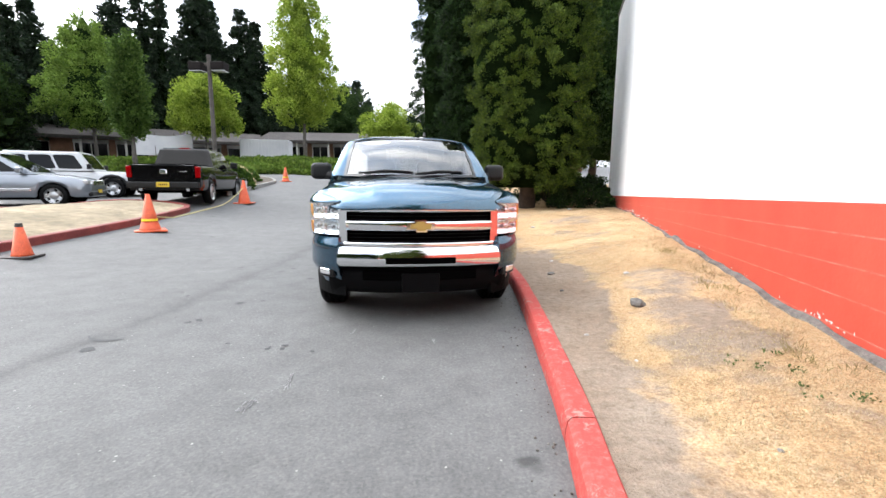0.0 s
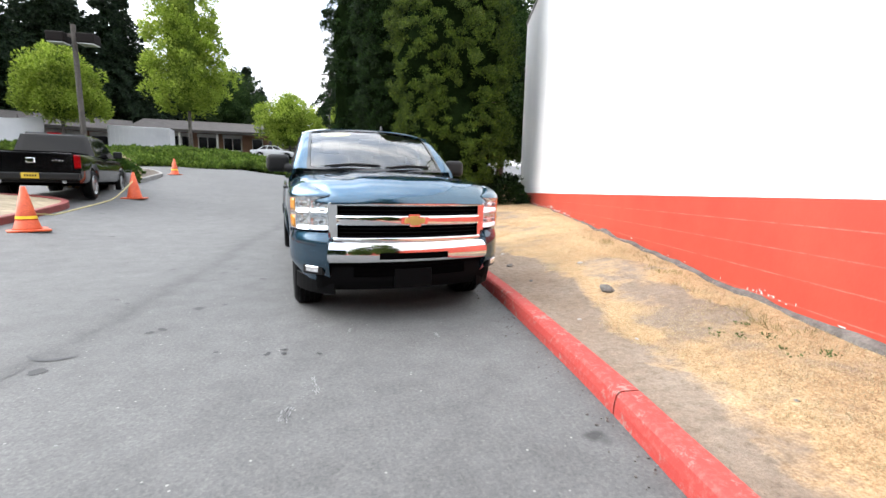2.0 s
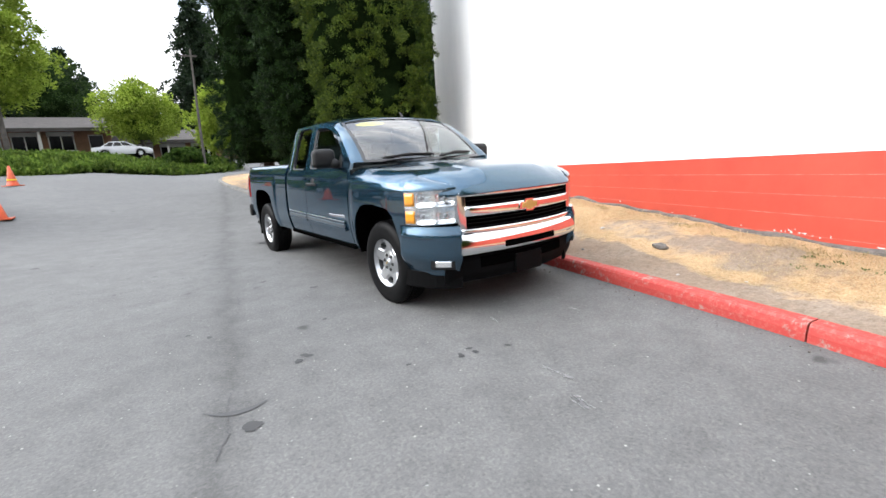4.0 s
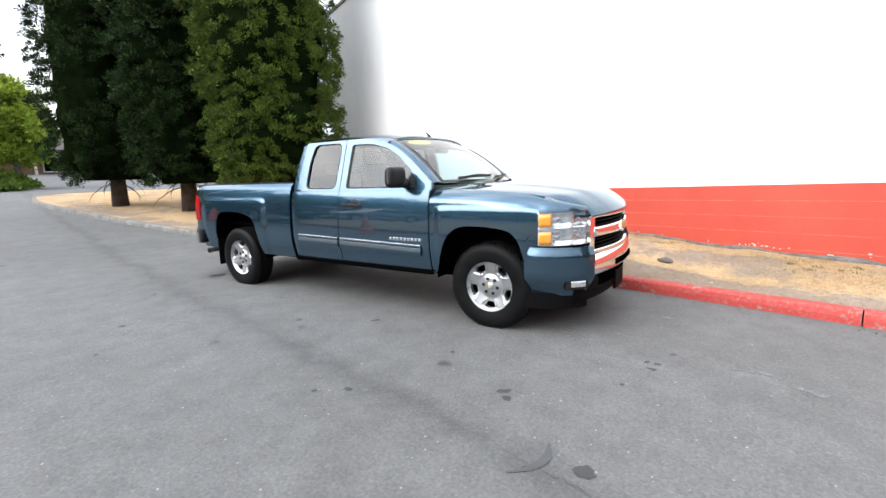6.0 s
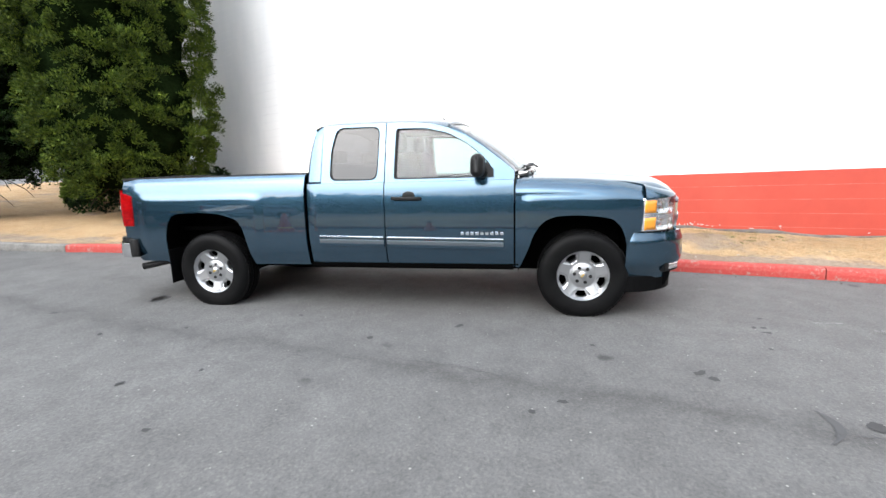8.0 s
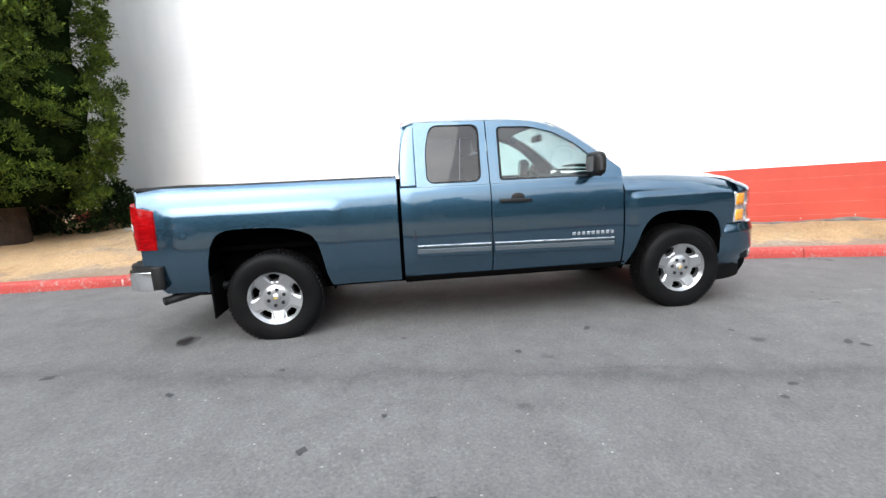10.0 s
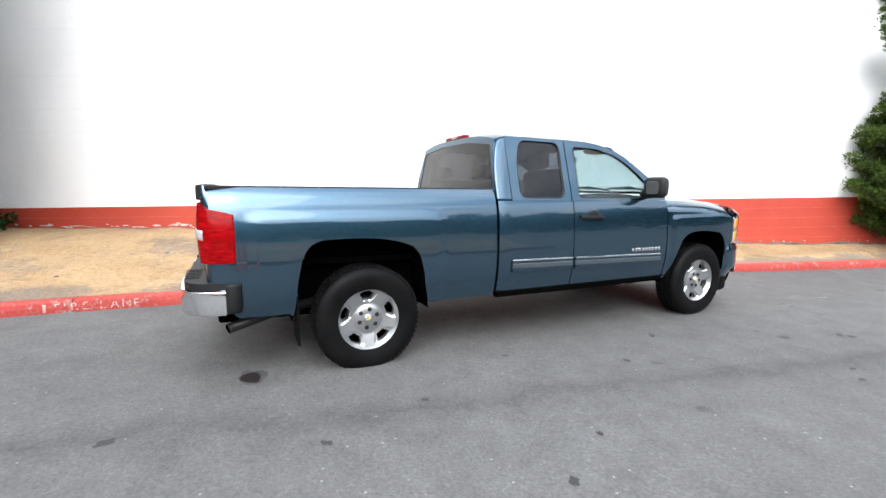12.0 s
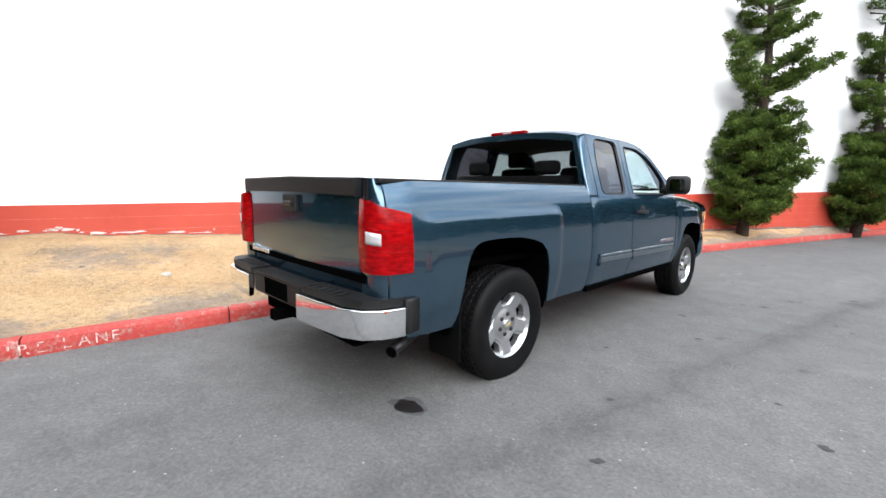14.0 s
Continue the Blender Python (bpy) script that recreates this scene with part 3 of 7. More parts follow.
def conifer(label, x, y, height, shape, crown_from, boughs, per_bough, tuft, leaves, leaf, leaf_mat, trunk_r, seed, sweep, core_k):
    """An upright conifer: a core coloured as shade under many separate boughs, each a rounded spray of small tufts."""
    rng = np.random.default_rng(seed)
    t = tagged(new("conifer_tree"), label, "tree", "conifers by the kerb")
    t.location = (x, y, bank_height(x, y))
    z0 = crown_from * height
    bm = limbs_bm(rng, height * 0.93, trunk_r, 0.7, height * 0.85, 24, lambda h: shape(max(0.0, (h * height - z0) / (height - z0))), 0.3)
    for k in range(9):
        # bare dead twigs arching out low on the trunk
        a, l = k * 2.3 + rng.random(), 0.5 + 0.6 * rng.random()
        h0 = 0.75 + 0.06 * k
        tube_bm([(0.1 * math.cos(a), 0.1 * math.sin(a), h0), (l * 0.5 * math.cos(a), l * 0.5 * math.sin(a), h0 - 0.12), (l * 0.85 * math.cos(a + 0.2), l * 0.85 * math.sin(a + 0.2), h0 - 0.40), (l * math.cos(a + 0.3), l * math.sin(a + 0.3), h0 - 0.62)], [0.02, 0.015, 0.010, 0.004], 5, bm)
    part("trunk", bm, bark, t, smooth=True)
    cs, ns = [], []
    for k in range(boughs):
        f = ((k + rng.random()) / boughs) ** 1.05
        a = k * 2.39996 + 0.7 * rng.random()
        r = shape(f) * (1 + 0.22 * noise.noise((math.cos(a) * 1.5 + seed, math.sin(a) * 1.5, f * 9))) * (0.90 + 0.17 * rng.random())
        if f > 0.72 and k % 2:
            continue
        z = z0 + (height - z0) * f
        size = tuft * (0.75 + 0.5 * rng.random()) * (0.55 + 0.45 * min(1.0, r / shape.top + 0.2))
        out = Vector((math.cos(a), math.sin(a), 0))
        side = Vector((-math.sin(a), math.cos(a), 0))
        mid = out * (r - size * 0.5) + Vector((0, 0, z))
        for q in range(per_bough):
            # tufts over the outer, upper face of the bough
            u, v = rng.normal() * 0.55, rng.random()
            d = out * (0.30 + 0.70 * v) + side * u + Vector((0, 0, sweep * (0.10 + 0.80 * rng.random())))
            d.normalize()
            cs.append(tuple(mid + d * size * (0.75 + 0.35 * rng.random())))
            ns.append(tuple((d * 0.75 + Vector((0, 0, 0.45)) + out * 0.2).normalized()))
    sizes = tuft * 0.33 * (0.65 + 0.6 * rng.random(len(cs)))
    part("crown", leaf_cloud("crown", cs, ns, sizes, leaves, leaf, leaf_mat, seed + 1, 0.85, 2.0, 0.34, 0.65), None, t)
    part("crown_shade_core", core_bm(shape, z0, height, core_k, seed), inner_needle_shade, t, "crown core coloured as the shade between leaves", smooth=True)
    return t


conifer("bushy dark-green upright conifer beside the wall corner", 1.85, 15.1, 12.5, scaled(column, 1.72), 0.035, 560, 4, 0.50, 120, 0.034, cypress_leaf, 0.24, 11, 0.9, 0.86)
conifer("tall narrow dark-green conifer on the dry bank", 0.3, 18.4, 13.0, scaled(column, 1.48), 0.05, 360, 4, 0.50, 90, 0.042, dark_cypress_leaf, 0.22, 12, 1.4, 0.80)
conifer("tall narrow dark-green conifer on the dry bank", -1.05, 21.6, 13.5, scaled(column, 1.66), 0.05, 360, 4, 0.50, 90, 0.042, dark_cypress_leaf, 0.22, 13, 1.4, 0.80)


def shrub(name, label, x, y, z, w, d, h, clumps, leaf, mat, seed, group=""):
    """A low mound of leaves on hidden stems."""
    rng = np.random.default_rng(seed)
    t = tagged(new(name), label, "shrub", group)
    t.location = (x, y, z)
    cs, ns = [], []
    for _ in range(clumps):
        a, e = rng.random() * 2 * math.pi, math.asin(rng.random())
        r = 0.75 + 0.25 * rng.random() + 0.2 * noise.noise((math.cos(a) * 2 + seed, math.sin(a) * 2, e * 2))
        cs.append((w / 2 * r * math.cos(a) * math.cos(e), d / 2 * r * math.sin(a) * math.cos(e), h * r * math.sin(e)))
        ns.append((math.cos(a) * math.cos(e), math.sin(a) * math.cos(e), math.sin(e) * 0.8 + 0.2))
    part("foliage", leaf_cloud("foliage", cs, ns, 0.16 * (0.6 + 0.8 * rng.random(clumps)), 40, leaf, mat, seed), None, t)
    bm = bmesh.new()
    for k in range(7):
        a = k * 0.9
        tube_bm([(0, 0, -0.1), (0.2 * w * math.cos(a), 0.2 * d * math.sin(a), h * 0.4), (0.38 * w * math.cos(a), 0.38 * d * math.sin(a), h * 0.75)], [0.03, 0.02, 0.008], 5, bm)
    part("stems", bm, bark, t)
    return t


shrub("shrub", "dark green clipped shrub against the wall foot", 3.7, 15.0, bank_height(3.7, 15.0), 2.0, 2.2, 1.0, 240, 0.05, dark_cypress_leaf, 31, "shrubs at the wall corner")
shrub("shrub", "dark green rounded shrub beneath the conifer", 3.0, 17.2, bank_height(3.0, 17.2), 2.6, 2.2, 1.15, 260, 0.05, dark_cypress_leaf, 32, "shrubs at the wall corner")
shrub("shrub", "bright green low shrub beyond the wall corner", 3.9, 19.6, bank_height(3.9, 19.6), 2.4, 2.0, 1.3, 200, 0.06, green_leaf, 33, "shrubs at the wall corner")
tree("tree", "dark leafy tree beyond the wall corner", 6.3, 24.0, 1.0, 11.0, Shape([(0, 1.4), (0.3, 2.6), (0.7, 2.2), (1, 0.2)]), 0.12, 600, 0.5, 60, 0.10, dark_leaf, 0.2, bark, 34, core=inner_deep_shade, core_k=0.75)


def wall_pine(x, y, z, height, seed, width, label):
    """A ragged pine: a dense rounded skirt, then open tiers of upturned boughs with gaps between them."""
    rng = np.random.default_rng(seed)
    t = tagged(new("pine_tree"), label, "tree", "pines against the wall")
    t.location = (x, y, z)
    trunk = [(0.10 * math.sin(k * 1.1 + seed), 0.06 * math.cos(k * 1.7), -0.2 + (height + 0.2) * k / 8) for k in range(9)]
    bm = tube_bm(trunk, [0.14 * (1 - 0.88 * k / 8) + 0.01 for k in range(9)], 10)
    cs, ns = [], []

    def bough(h, a, reach, rise, spread, dense):
        i = min(7, int(h / height * 8))
        bx, by = trunk[i][0], trunk[i][1]
        at = lambda q: (bx + math.cos(a) * reach * q, by + math.sin(a) * reach * q, h + reach * (rise * q + 0.22 * q ** 3))
        tube_bm([at(q) for q in (0, 0.3, 0.6, 0.85, 1.0)], [0.03 * (1 - 0.5 * h / height), 0.022, 0.015, 0.009, 0.004], 6, bm)
        m = int(dense * (4 + 22 * reach))
        for q in range(m):
            k = 0.25 + 0.75 * (q + rng.random()) / m
            off = (rng.random() - 0.5) * spread * reach * (1.2 - 0.6 * k)
            p = at(k)
            cs.append((p[0] - math.sin(a) * off, p[1] + math.cos(a) * off, p[2] + 0.12 * rng.random()))
            ns.append((math.cos(a) * 0.5, math.sin(a) * 0.5, 0.75))

    # the skirt: short boughs all round, fullest a third of the way up it
    top = height * 0.36
    for k in range(58):
        f = (k + rng.random()) / 58
        h = 0.22 + (top - 0.3) * f
        r = width / 2 * curve_at([(0, 0.55), (0.2, 0.92), (0.45, 1.0), (0.75, 0.86), (1.0, 0.55)], f)
        bough(h, k * 2.4 + 0.6 * rng.random(), r * (0.78 + 0.26 * rng.random()), -0.05 + 0.25 * rng.random(), 0.8, 0.9)
    # open tiers above it
    tiers = ((0.40, 0.95, 5), (0.455, 1.06, 6), (0.52, 0.72, 4), (0.58, 0.66, 5), (0.64, 0.92, 4), (0.70, 0.62, 4), (0.76, 1.15, 4), (0.83, 0.75, 4), (0.90, 0.55, 4), (0.96, 0.3, 3))
    for lev, (fh, reach, n) in enumerate(tiers):
        for k in range(n):
            bough(height * (fh + 0.02 * rng.normal()), lev * 1.1 + 2 * math.pi * k / n + 0.5 * rng.random(), width / 2 * reach * (0.65 + 0.45 * rng.random()), 0.05 + 0.35 * rng.random() * fh, 0.45, 0.85)
    part("trunk", bm, bark, t, smooth=True)
    sizes = 0.13 * (0.6 + 0.8 * rng.random(len(cs)))
    part("foliage", leaf_cloud("foliage", cs, ns, sizes, 95, 0.034, pine_leaf, seed + 5, 0.7, 2.0, 0.3), None, t)
    return t


wall_pine(0.72, -2.95, bank_height(0.72, -2.95), 8.4, 51, 2.65, "ragged green pine standing against the wall")
wall_pine(-0.3, -8.0, bank_height(-0.3, -8.0), 8.0, 52, 2.8, "ragged green pine further along the wall")
wall_pine(-1.4, -13.0, bank_height(-1.4, -13.0), 7.4, 53, 2.7, "ragged green pine at the wall's end")

# ---- the blue pickup ----
paint = material("blue_metallic_paint", (0.05, 0.12, 0.18), 0.24, 0.88, 1.0)
pf = noise_node(paint, 900.0, 1.0)
wire(paint, ramp(paint, pf.outputs["Fac"], [(0.35, (0.0245, 0.065, 0.103)), (0.65, (0.040, 0.093, 0.143))]), bsdf(paint).inputs["Base Color"])
bsdf(paint).inputs["Specular Tint"].default_value = (0.30, 0.43, 0.52, 1)
bsdf(paint).inputs["Coat IOR"].default_value = 1.6
bsdf(paint).inputs["Coat Roughness"].default_value = 0.025
chrome = material("chrome", (0.82, 0.83, 0.84), 0.06, 1.0)
alloy = material("bright_alloy", (0.44, 0.45, 0.46), 0.30, 0.9)
dull_metal = material("dull_metal", (0.30, 0.30, 0.31), 0.45, 0.9)
black_plastic = grainy("black_plastic", (0.003, 0.003, 0.0033), (0.006, 0.006, 0.006), 3.0, 0.55, 300.0, 0.1, 0.001)
bsdf(black_plastic).inputs["Specular IOR Level"].default_value = 0.3
black_gloss = material("black_gloss", (0.008, 0.008, 0.009), 0.12)
# near-black without gloss: shade in recesses and under the vehicles, put into colour
shade_black = material("recess_shade_black", (0.0015, 0.0015, 0.0015), 1.0, spec=0.0)
matt_black = material("matt_black_plastic", (0.002, 0.002, 0.0022), 0.7, spec=0.07)
nut_dark = material("dark_nut", (0.012, 0.012, 0.013), 0.5, 0.4)
rubber = grainy("tyre_rubber", (0.0035, 0.0035, 0.0038), (0.006, 0.006, 0.006), 6.0, 0.5, 200.0, 0.2, 0.002)
bsdf(rubber).inputs["Specular IOR Level"].default_value = 0.07
red_lens = material("red_lens", (0.3375, 0.003, 0.0053), 0.16, 0.0, 0.05)
bsdf(red_lens).inputs["Specular IOR Level"].default_value = 0.10
rl = noise_node(red_lens, 26.0, 2.0, 0.5, True, (0.6, 0.6, 2.2))
wire(red_lens, ramp(red_lens, rl.outputs["Fac"], [(0.36, (0.14, 0.001, 0.0018)), (0.52, (0.20, 0.0015, 0.0026)), (0.66, (0.26, 0.0024, 0.0036))]), bsdf(red_lens).inputs["Base Color"])
clear_lens = material("white_lens", (0.42, 0.42, 0.42), 0.15, 0.3, 0.5)
amber_lens = material("amber_lens", (0.80, 0.30, 0.025), 0.12, 0.0, 0.6)
gold = material("gold_emblem", (0.495, 0.3525, 0.105), 0.35, 0.45)
mirror_silver = material("mirror_silver", (0.22, 0.23, 0.24), 0.04, 1.0)
lamp_silver = material("lamp_silver", (0.88, 0.89, 0.90), 0.27, 0.95)
yellow = material("yellow_sticker", (0.80, 0.58, 0.022), 0.5)
seat_grey = grainy("grey_seat_cloth", (0.018, 0.019, 0.020), (0.032, 0.033, 0.034), 8.0, 0.95, 120.0, 0.2, 0.002)
trim_grey = material("dark_grey_trim", (0.025, 0.026, 0.028), 0.7)
moulding_grey = material("silver_blue_moulding", (0.10, 0.12, 0.135), 0.4, 0.7)


def glass(name, tint, gloss=1.0, base=0.0):
    """A pane: tinted see-through, with a mirror gloss that follows Fresnel."""
    m = bpy.data.materials.new(name)
    m.use_nodes = True
    m.node_tree.nodes.clear()
    t = add(m, "ShaderNodeBsdfTransparent")
    t.inputs[0].default_value = (*tint, 1)
    g = add(m, "ShaderNodeBsdfGlossy")
    g.inputs["Roughness"].default_value = 0.0
    f = add(m, "ShaderNodeLayerWeight")
    f.inputs["Blend"].default_value = 0.5
    pw = add(m, "ShaderNodeMath", operation="POWER")
    wire(m, f.outputs["Facing"], pw.inputs[0])
    pw.inputs[1].default_value = 3.5
    k = add(m, "ShaderNodeMath", operation="MULTIPLY_ADD", use_clamp=True)
    wire(m, pw.outputs[0], k.inputs[0])
    k.inputs[1].default_value = gloss
    k.inputs[2].default_value = base or 0.045 * gloss
    mx = add(m, "ShaderNodeMixShader")
    wire(m, k.outputs[0], mx.inputs[0])
    wire(m, t.outputs[0], mx.inputs[1])
    wire(m, g.outputs[0], mx.inputs[2])
    o = add(m, "ShaderNodeOutputMaterial")
    wire(m, mx.outputs[0], o.inputs["Surface"])
    return m


window_glass = glass("green_tinted_glass", (0.50, 0.63, 0.62), 0.9, 0.055)
shield_glass = glass("windscreen_glass", (0.56, 0.66, 0.68), 0.8, 0.115)
privacy_glass = glass("privacy_glass", (0.10, 0.103, 0.12), 0.9, 0.045)
rear_glass = glass("dark_rear_glass", (0.26, 0.265, 0.27), 0.9, 0.004)
lamp_glass = glass("lamp_glass", (0.9, 0.92, 0.93), 0.8, 0.04)


def pane(name, bm, mat, parent, label="", centre=(2.0, 0, 1.4)):
    """A glass pane whose faces look away from centre."""
    bm.normal_update()
    for f in bm.faces:
        if f.normal.dot(f.calc_center_median() - Vector(centre)) < 0:
            f.normal_flip()
    ob = part(name, bm, mat, parent, label, smooth=True)
    ob.visible_shadow = False
    return ob


def grid_bm(fn, a, b, close=False):
    """A sheet of a by b cells from fn(s, t), s and t from 0 to 1."""
    bm = bmesh.new()
    vs = [[bm.verts.new(fn(i / a, j / b)) for i in range(a + 1)] for j in range(b + 1)]
    for j in range(b):
        for i in range(a):
            bm.faces.new((vs[j][i], vs[j][i + 1], vs[j + 1][i + 1], vs[j + 1][i]))
    return bm


def thicken(bm, offset):
    """Gives an open sheet an edge: the boundary turned in by the vector offset (or a function of the place)."""
    edges = [e for e in bm.edges if e.is_boundary]
    r = bmesh.ops.extrude_edge_only(bm, edges=edges)
    for v in [g for g in r["geom"] if isinstance(g, bmesh.types.BMVert)]:
        v.co += offset(v.co) if callable(offset) else Vector(offset)
    return bm


def plate_bm(outline, holes, place, depth):
    """A flat sheet with holes, laid out in two coordinates, put in place by place(a, b), and given depth."""
    bm = bmesh.new()
    edges = []
    for loop in (outline, *holes):
        vs = [bm.verts.new((a, b, 0)) for a, b in loop]
        edges += [bm.edges.new((vs[i], vs[(i + 1) % len(vs)])) for i in range(len(vs))]
    bmesh.ops.triangle_fill(bm, use_beauty=True, edges=edges, normal=(0, 0, 1))
    for v in bm.verts:
        v.co = place(v.co.x, v.co.y)
    faces = list(bm.faces)
    r = bmesh.ops.extrude_face_region(bm, geom=faces)
    for v in [g for g in r["geom"] if isinstance(g, bmesh.types.BMVert)]:
        v.co += Vector(depth)
    bmesh.ops.recalc_face_normals(bm, faces=bm.faces)
    return bm


def rounded(points, radius, steps=4):
    """A polygon with its corners rounded."""
    out = []
    n = len(points)
    for i in range(n):
        p, a, b = Vector(points[i]), Vector(points[i - 1]), Vector(points[(i + 1) % n])
        da, db = (a - p), (b - p)
        r = min(radius, 0.45 * da.length, 0.45 * db.length)
        p0, p1 = p + da.normalized() * r, p + db.normalized() * r
        for k in range(steps + 1):
            s = k / steps
            q = p0 * (1 - s) ** 2 + p * 2 * s * (1 - s) + p1 * s * s
            out.append((q.x, q.y))
    return out


def sweep_bm(path, profile, closed_ends=True):
    """A profile of (out, up) carried along a plan path of (x, y, z): out is across the path, to its right."""
    bm = bmesh.new()
    rings = []
    n = len(path)
    for i in range(n):
        d = Vector(path[min(i + 1, n - 1)]) - Vector(path[max(i - 1, 0)])
        d.z = 0
        d.normalize()
        out = Vector((d.y, -d.x, 0))
        rings.append([bm.verts.new(Vector(path[i]) + out * o + Vector((0, 0, u))) for o, u in profile])
    k = len(profile)
    for a, b in zip(rings, rings[1:]):
        for j in range(k):
            bm.faces.new((a[j], a[(j + 1) % k], b[(j + 1) % k], b[j]))
    if closed_ends:
        bm.faces.new(rings[0][::-1])
        bm.faces.new(rings[-1])
    bmesh.ops.recalc_face_normals(bm, faces=bm.faces)
    return bm


def round_rect(w0, w1, h0, h1, r, steps=3):
    return rounded([(w0, h0), (w1, h0), (w1, h1), (w0, h1)], r, steps)


TRUCK = Matrix.Translation((-1.334, 8.081, 0)) @ Matrix.Rotation(math.atan2(-0.982, 0.187), 4, "Z")
truck = tagged(new("pickup_truck"), "blue metallic extended-cab pickup truck parked beside the red kerb", "pickup truck")
truck.matrix_world = TRUCK

FRONT_AXLE, WHEEL_Z, TYRE_R = 3.645, 0.378, 0.388
SIDE = [(0.38, 0.905), (0.46, 0.938), (0.60, 0.973), (0.74, 0.988), (0.95, 0.984), (1.08, 0.975), (1.18, 0.961), (1.235, 0.946), (1.29, 0.924), (1.335, 0.885)]
REAR_ARCH = [(-0.53, 0.40), (-0.51, 0.52), (-0.485, 0.72), (-0.455, 0.85), (-0.405, 0.935), (-0.33, 0.972), (-0.2, 0.98), (-0.05, 0.98), (0.1, 0.97), (0.23, 0.945), (0.335, 0.905), (0.395, 0.83), (0.425, 0.71), (0.445, 0.58), (0.475, 0.47), (0.49, 0.40)]
FRONT_ARCH = [(3.08, 0.40), (3.11, 0.48), (3.165, 0.61), (3.215, 0.75), (3.26, 0.825), (3.32, 0.88), (3.40, 0.912), (3.52, 0.922), (3.64, 0.92), (3.76, 0.908), (3.86, 0.888), (3.935, 0.82), (3.97, 0.74), (3.99, 0.66), (4.01, 0.55), (4.035, 0.40)]


def blister(u, z):
    """The raised panel round each wheel arch."""
    rear = smoothstep(-0.82, -0.70, u) * (1 - smoothstep(0.545, 0.625, u)) * (1 - smoothstep(1.11, 1.18, z + 0.6 * max(0.0, u - 0.42) ** 2))
    front = smoothstep(3.10, 3.18, u) * (1 - smoothstep(1.05, 1.14, z + 0.6 * max(0.0, 3.3 - u) ** 2))
    return 0.015 * max(rear, front)


def side_v(u, z):
    v = curve_at(SIDE, z) + blister(u, z)
    v -= 0.035 * smoothstep(-0.80, -1.1, u)
    v -= 0.038 * smoothstep(3.75, 4.25, u)
    return v


def fender_top(u):
    return curve_at([(3.0, 1.247), (3.5, 1.234), (3.9, 1.202), (4.1, 1.173), (4.2, 1.143), (4.25, 1.119)], u)


def fender_v(u, z):
    d = fender_top(u) - z
    return side_v(u, min(z, 1.10)) - (0.16 * (1 - d / 0.13) ** 2 if d < 0.13 else 0)


def columns(u0, u1, arch=None, step=0.045):
    us = {round(u0, 4), round(u1, 4)}
    n = max(2, int((u1 - u0) / step))
    us |= {round(u0 + (u1 - u0) * i / n, 4) for i in range(n + 1)}
    if arch:
        us |= {round(u, 4) for u, _ in arch if u0 < u < u1}
    return sorted(us)


def side_panel(name, s, us, bottom, top, surface, mat, parent, rows=16, lean=0.0, label=""):
    """A body panel between two height lines; s is the side (-1 right, +1 left)."""
    bm = bmesh.new()
    vs = []
    low = rows // 2
    for u in us:
        zb, zt = min(bottom(u), 0.999), top(u)
        col = []
        for j in range(rows + 1):
            z = zb + (1.0 - zb) * (j / low) if j < low else 1.0 + (zt - 1.0) * (j - low) / (rows - low)
            uu = u + lean * (z - 1.0)
            col.append(bm.verts.new((uu, s * surface(uu, z), z)))
        vs.append(col)
    for a, b in zip(vs, vs[1:]):
        for j in range(rows):
            f = (a[j], b[j], b[j + 1], a[j + 1])
            bm.faces.new(f if s < 0 else f[::-1])
    thicken(bm, (0, -s * 0.028, 0))
    return smooth_by_angle(part(name, bm, mat, parent, label), 35)


def rear_bottom(u):
    if u < -0.53:
        return 0.475 + 0.23 * smoothstep(-0.86, -0.98, u)
    return max(0.455, curve_at(REAR_ARCH, u)) if u < 0.49 else 0.455


def fender_bottom(u):
    if u > 4.03:
        return 0.772 if u < 4.123 else 1.046
    return max(0.45, curve_at(FRONT_ARCH, u)) if u > 3.08 else 0.45


def cab_corner(u):
    """How far the cab's side turns in towards its rear edge."""
    return 0.012 * (max(0.0, 1.20 - u) / 0.10) ** 2


for s in (-1, 1):
    side_panel("bed_side", s, columns(-1.0, 1.068, REAR_ARCH, 0.028), rear_bottom, lambda u: 1.338, side_v, paint, truck, 36)
    side_panel("front_fender", s, columns(3.06, 4.123, FRONT_ARCH, 0.028), fender_bottom, fender_top, fender_v, paint, truck, 34)
    side_panel("rear_door", s, columns(1.10, 1.862, None, 0.02), lambda u: 0.455, lambda u: 1.235, lambda u, z: side_v(u, z) - cab_corner(u), paint, truck, 16)
    fd = side_panel("front_door", s, columns(1.872, 3.045), lambda u: 0.455, lambda u: 1.235, side_v, paint, truck, 16)
    # sill under the doors, coloured as the shade below them
    part("sill", sweep_bm([(1.1, s * 0.925, 0.45), (3.04, s * 0.925, 0.45)], round_rect(-0.03, 0.03, -0.02, 0.03, 0.012)), shade_black, truck)
    # rounded lips of the arches and the liners inside, their shade put into black
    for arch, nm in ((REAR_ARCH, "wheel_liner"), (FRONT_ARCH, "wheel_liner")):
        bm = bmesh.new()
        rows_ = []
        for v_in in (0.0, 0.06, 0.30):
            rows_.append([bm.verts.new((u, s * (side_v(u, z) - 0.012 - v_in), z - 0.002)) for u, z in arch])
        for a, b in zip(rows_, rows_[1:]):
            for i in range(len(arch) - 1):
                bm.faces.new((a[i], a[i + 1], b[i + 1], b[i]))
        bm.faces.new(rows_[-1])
        part(nm, bm, shade_black, truck)

# greenhouse sides: flat leaning frames with window openings
def house(s):
    return lambda u, z: Vector((u, s * (0.937 - (z - 1.237) * 0.31), z))


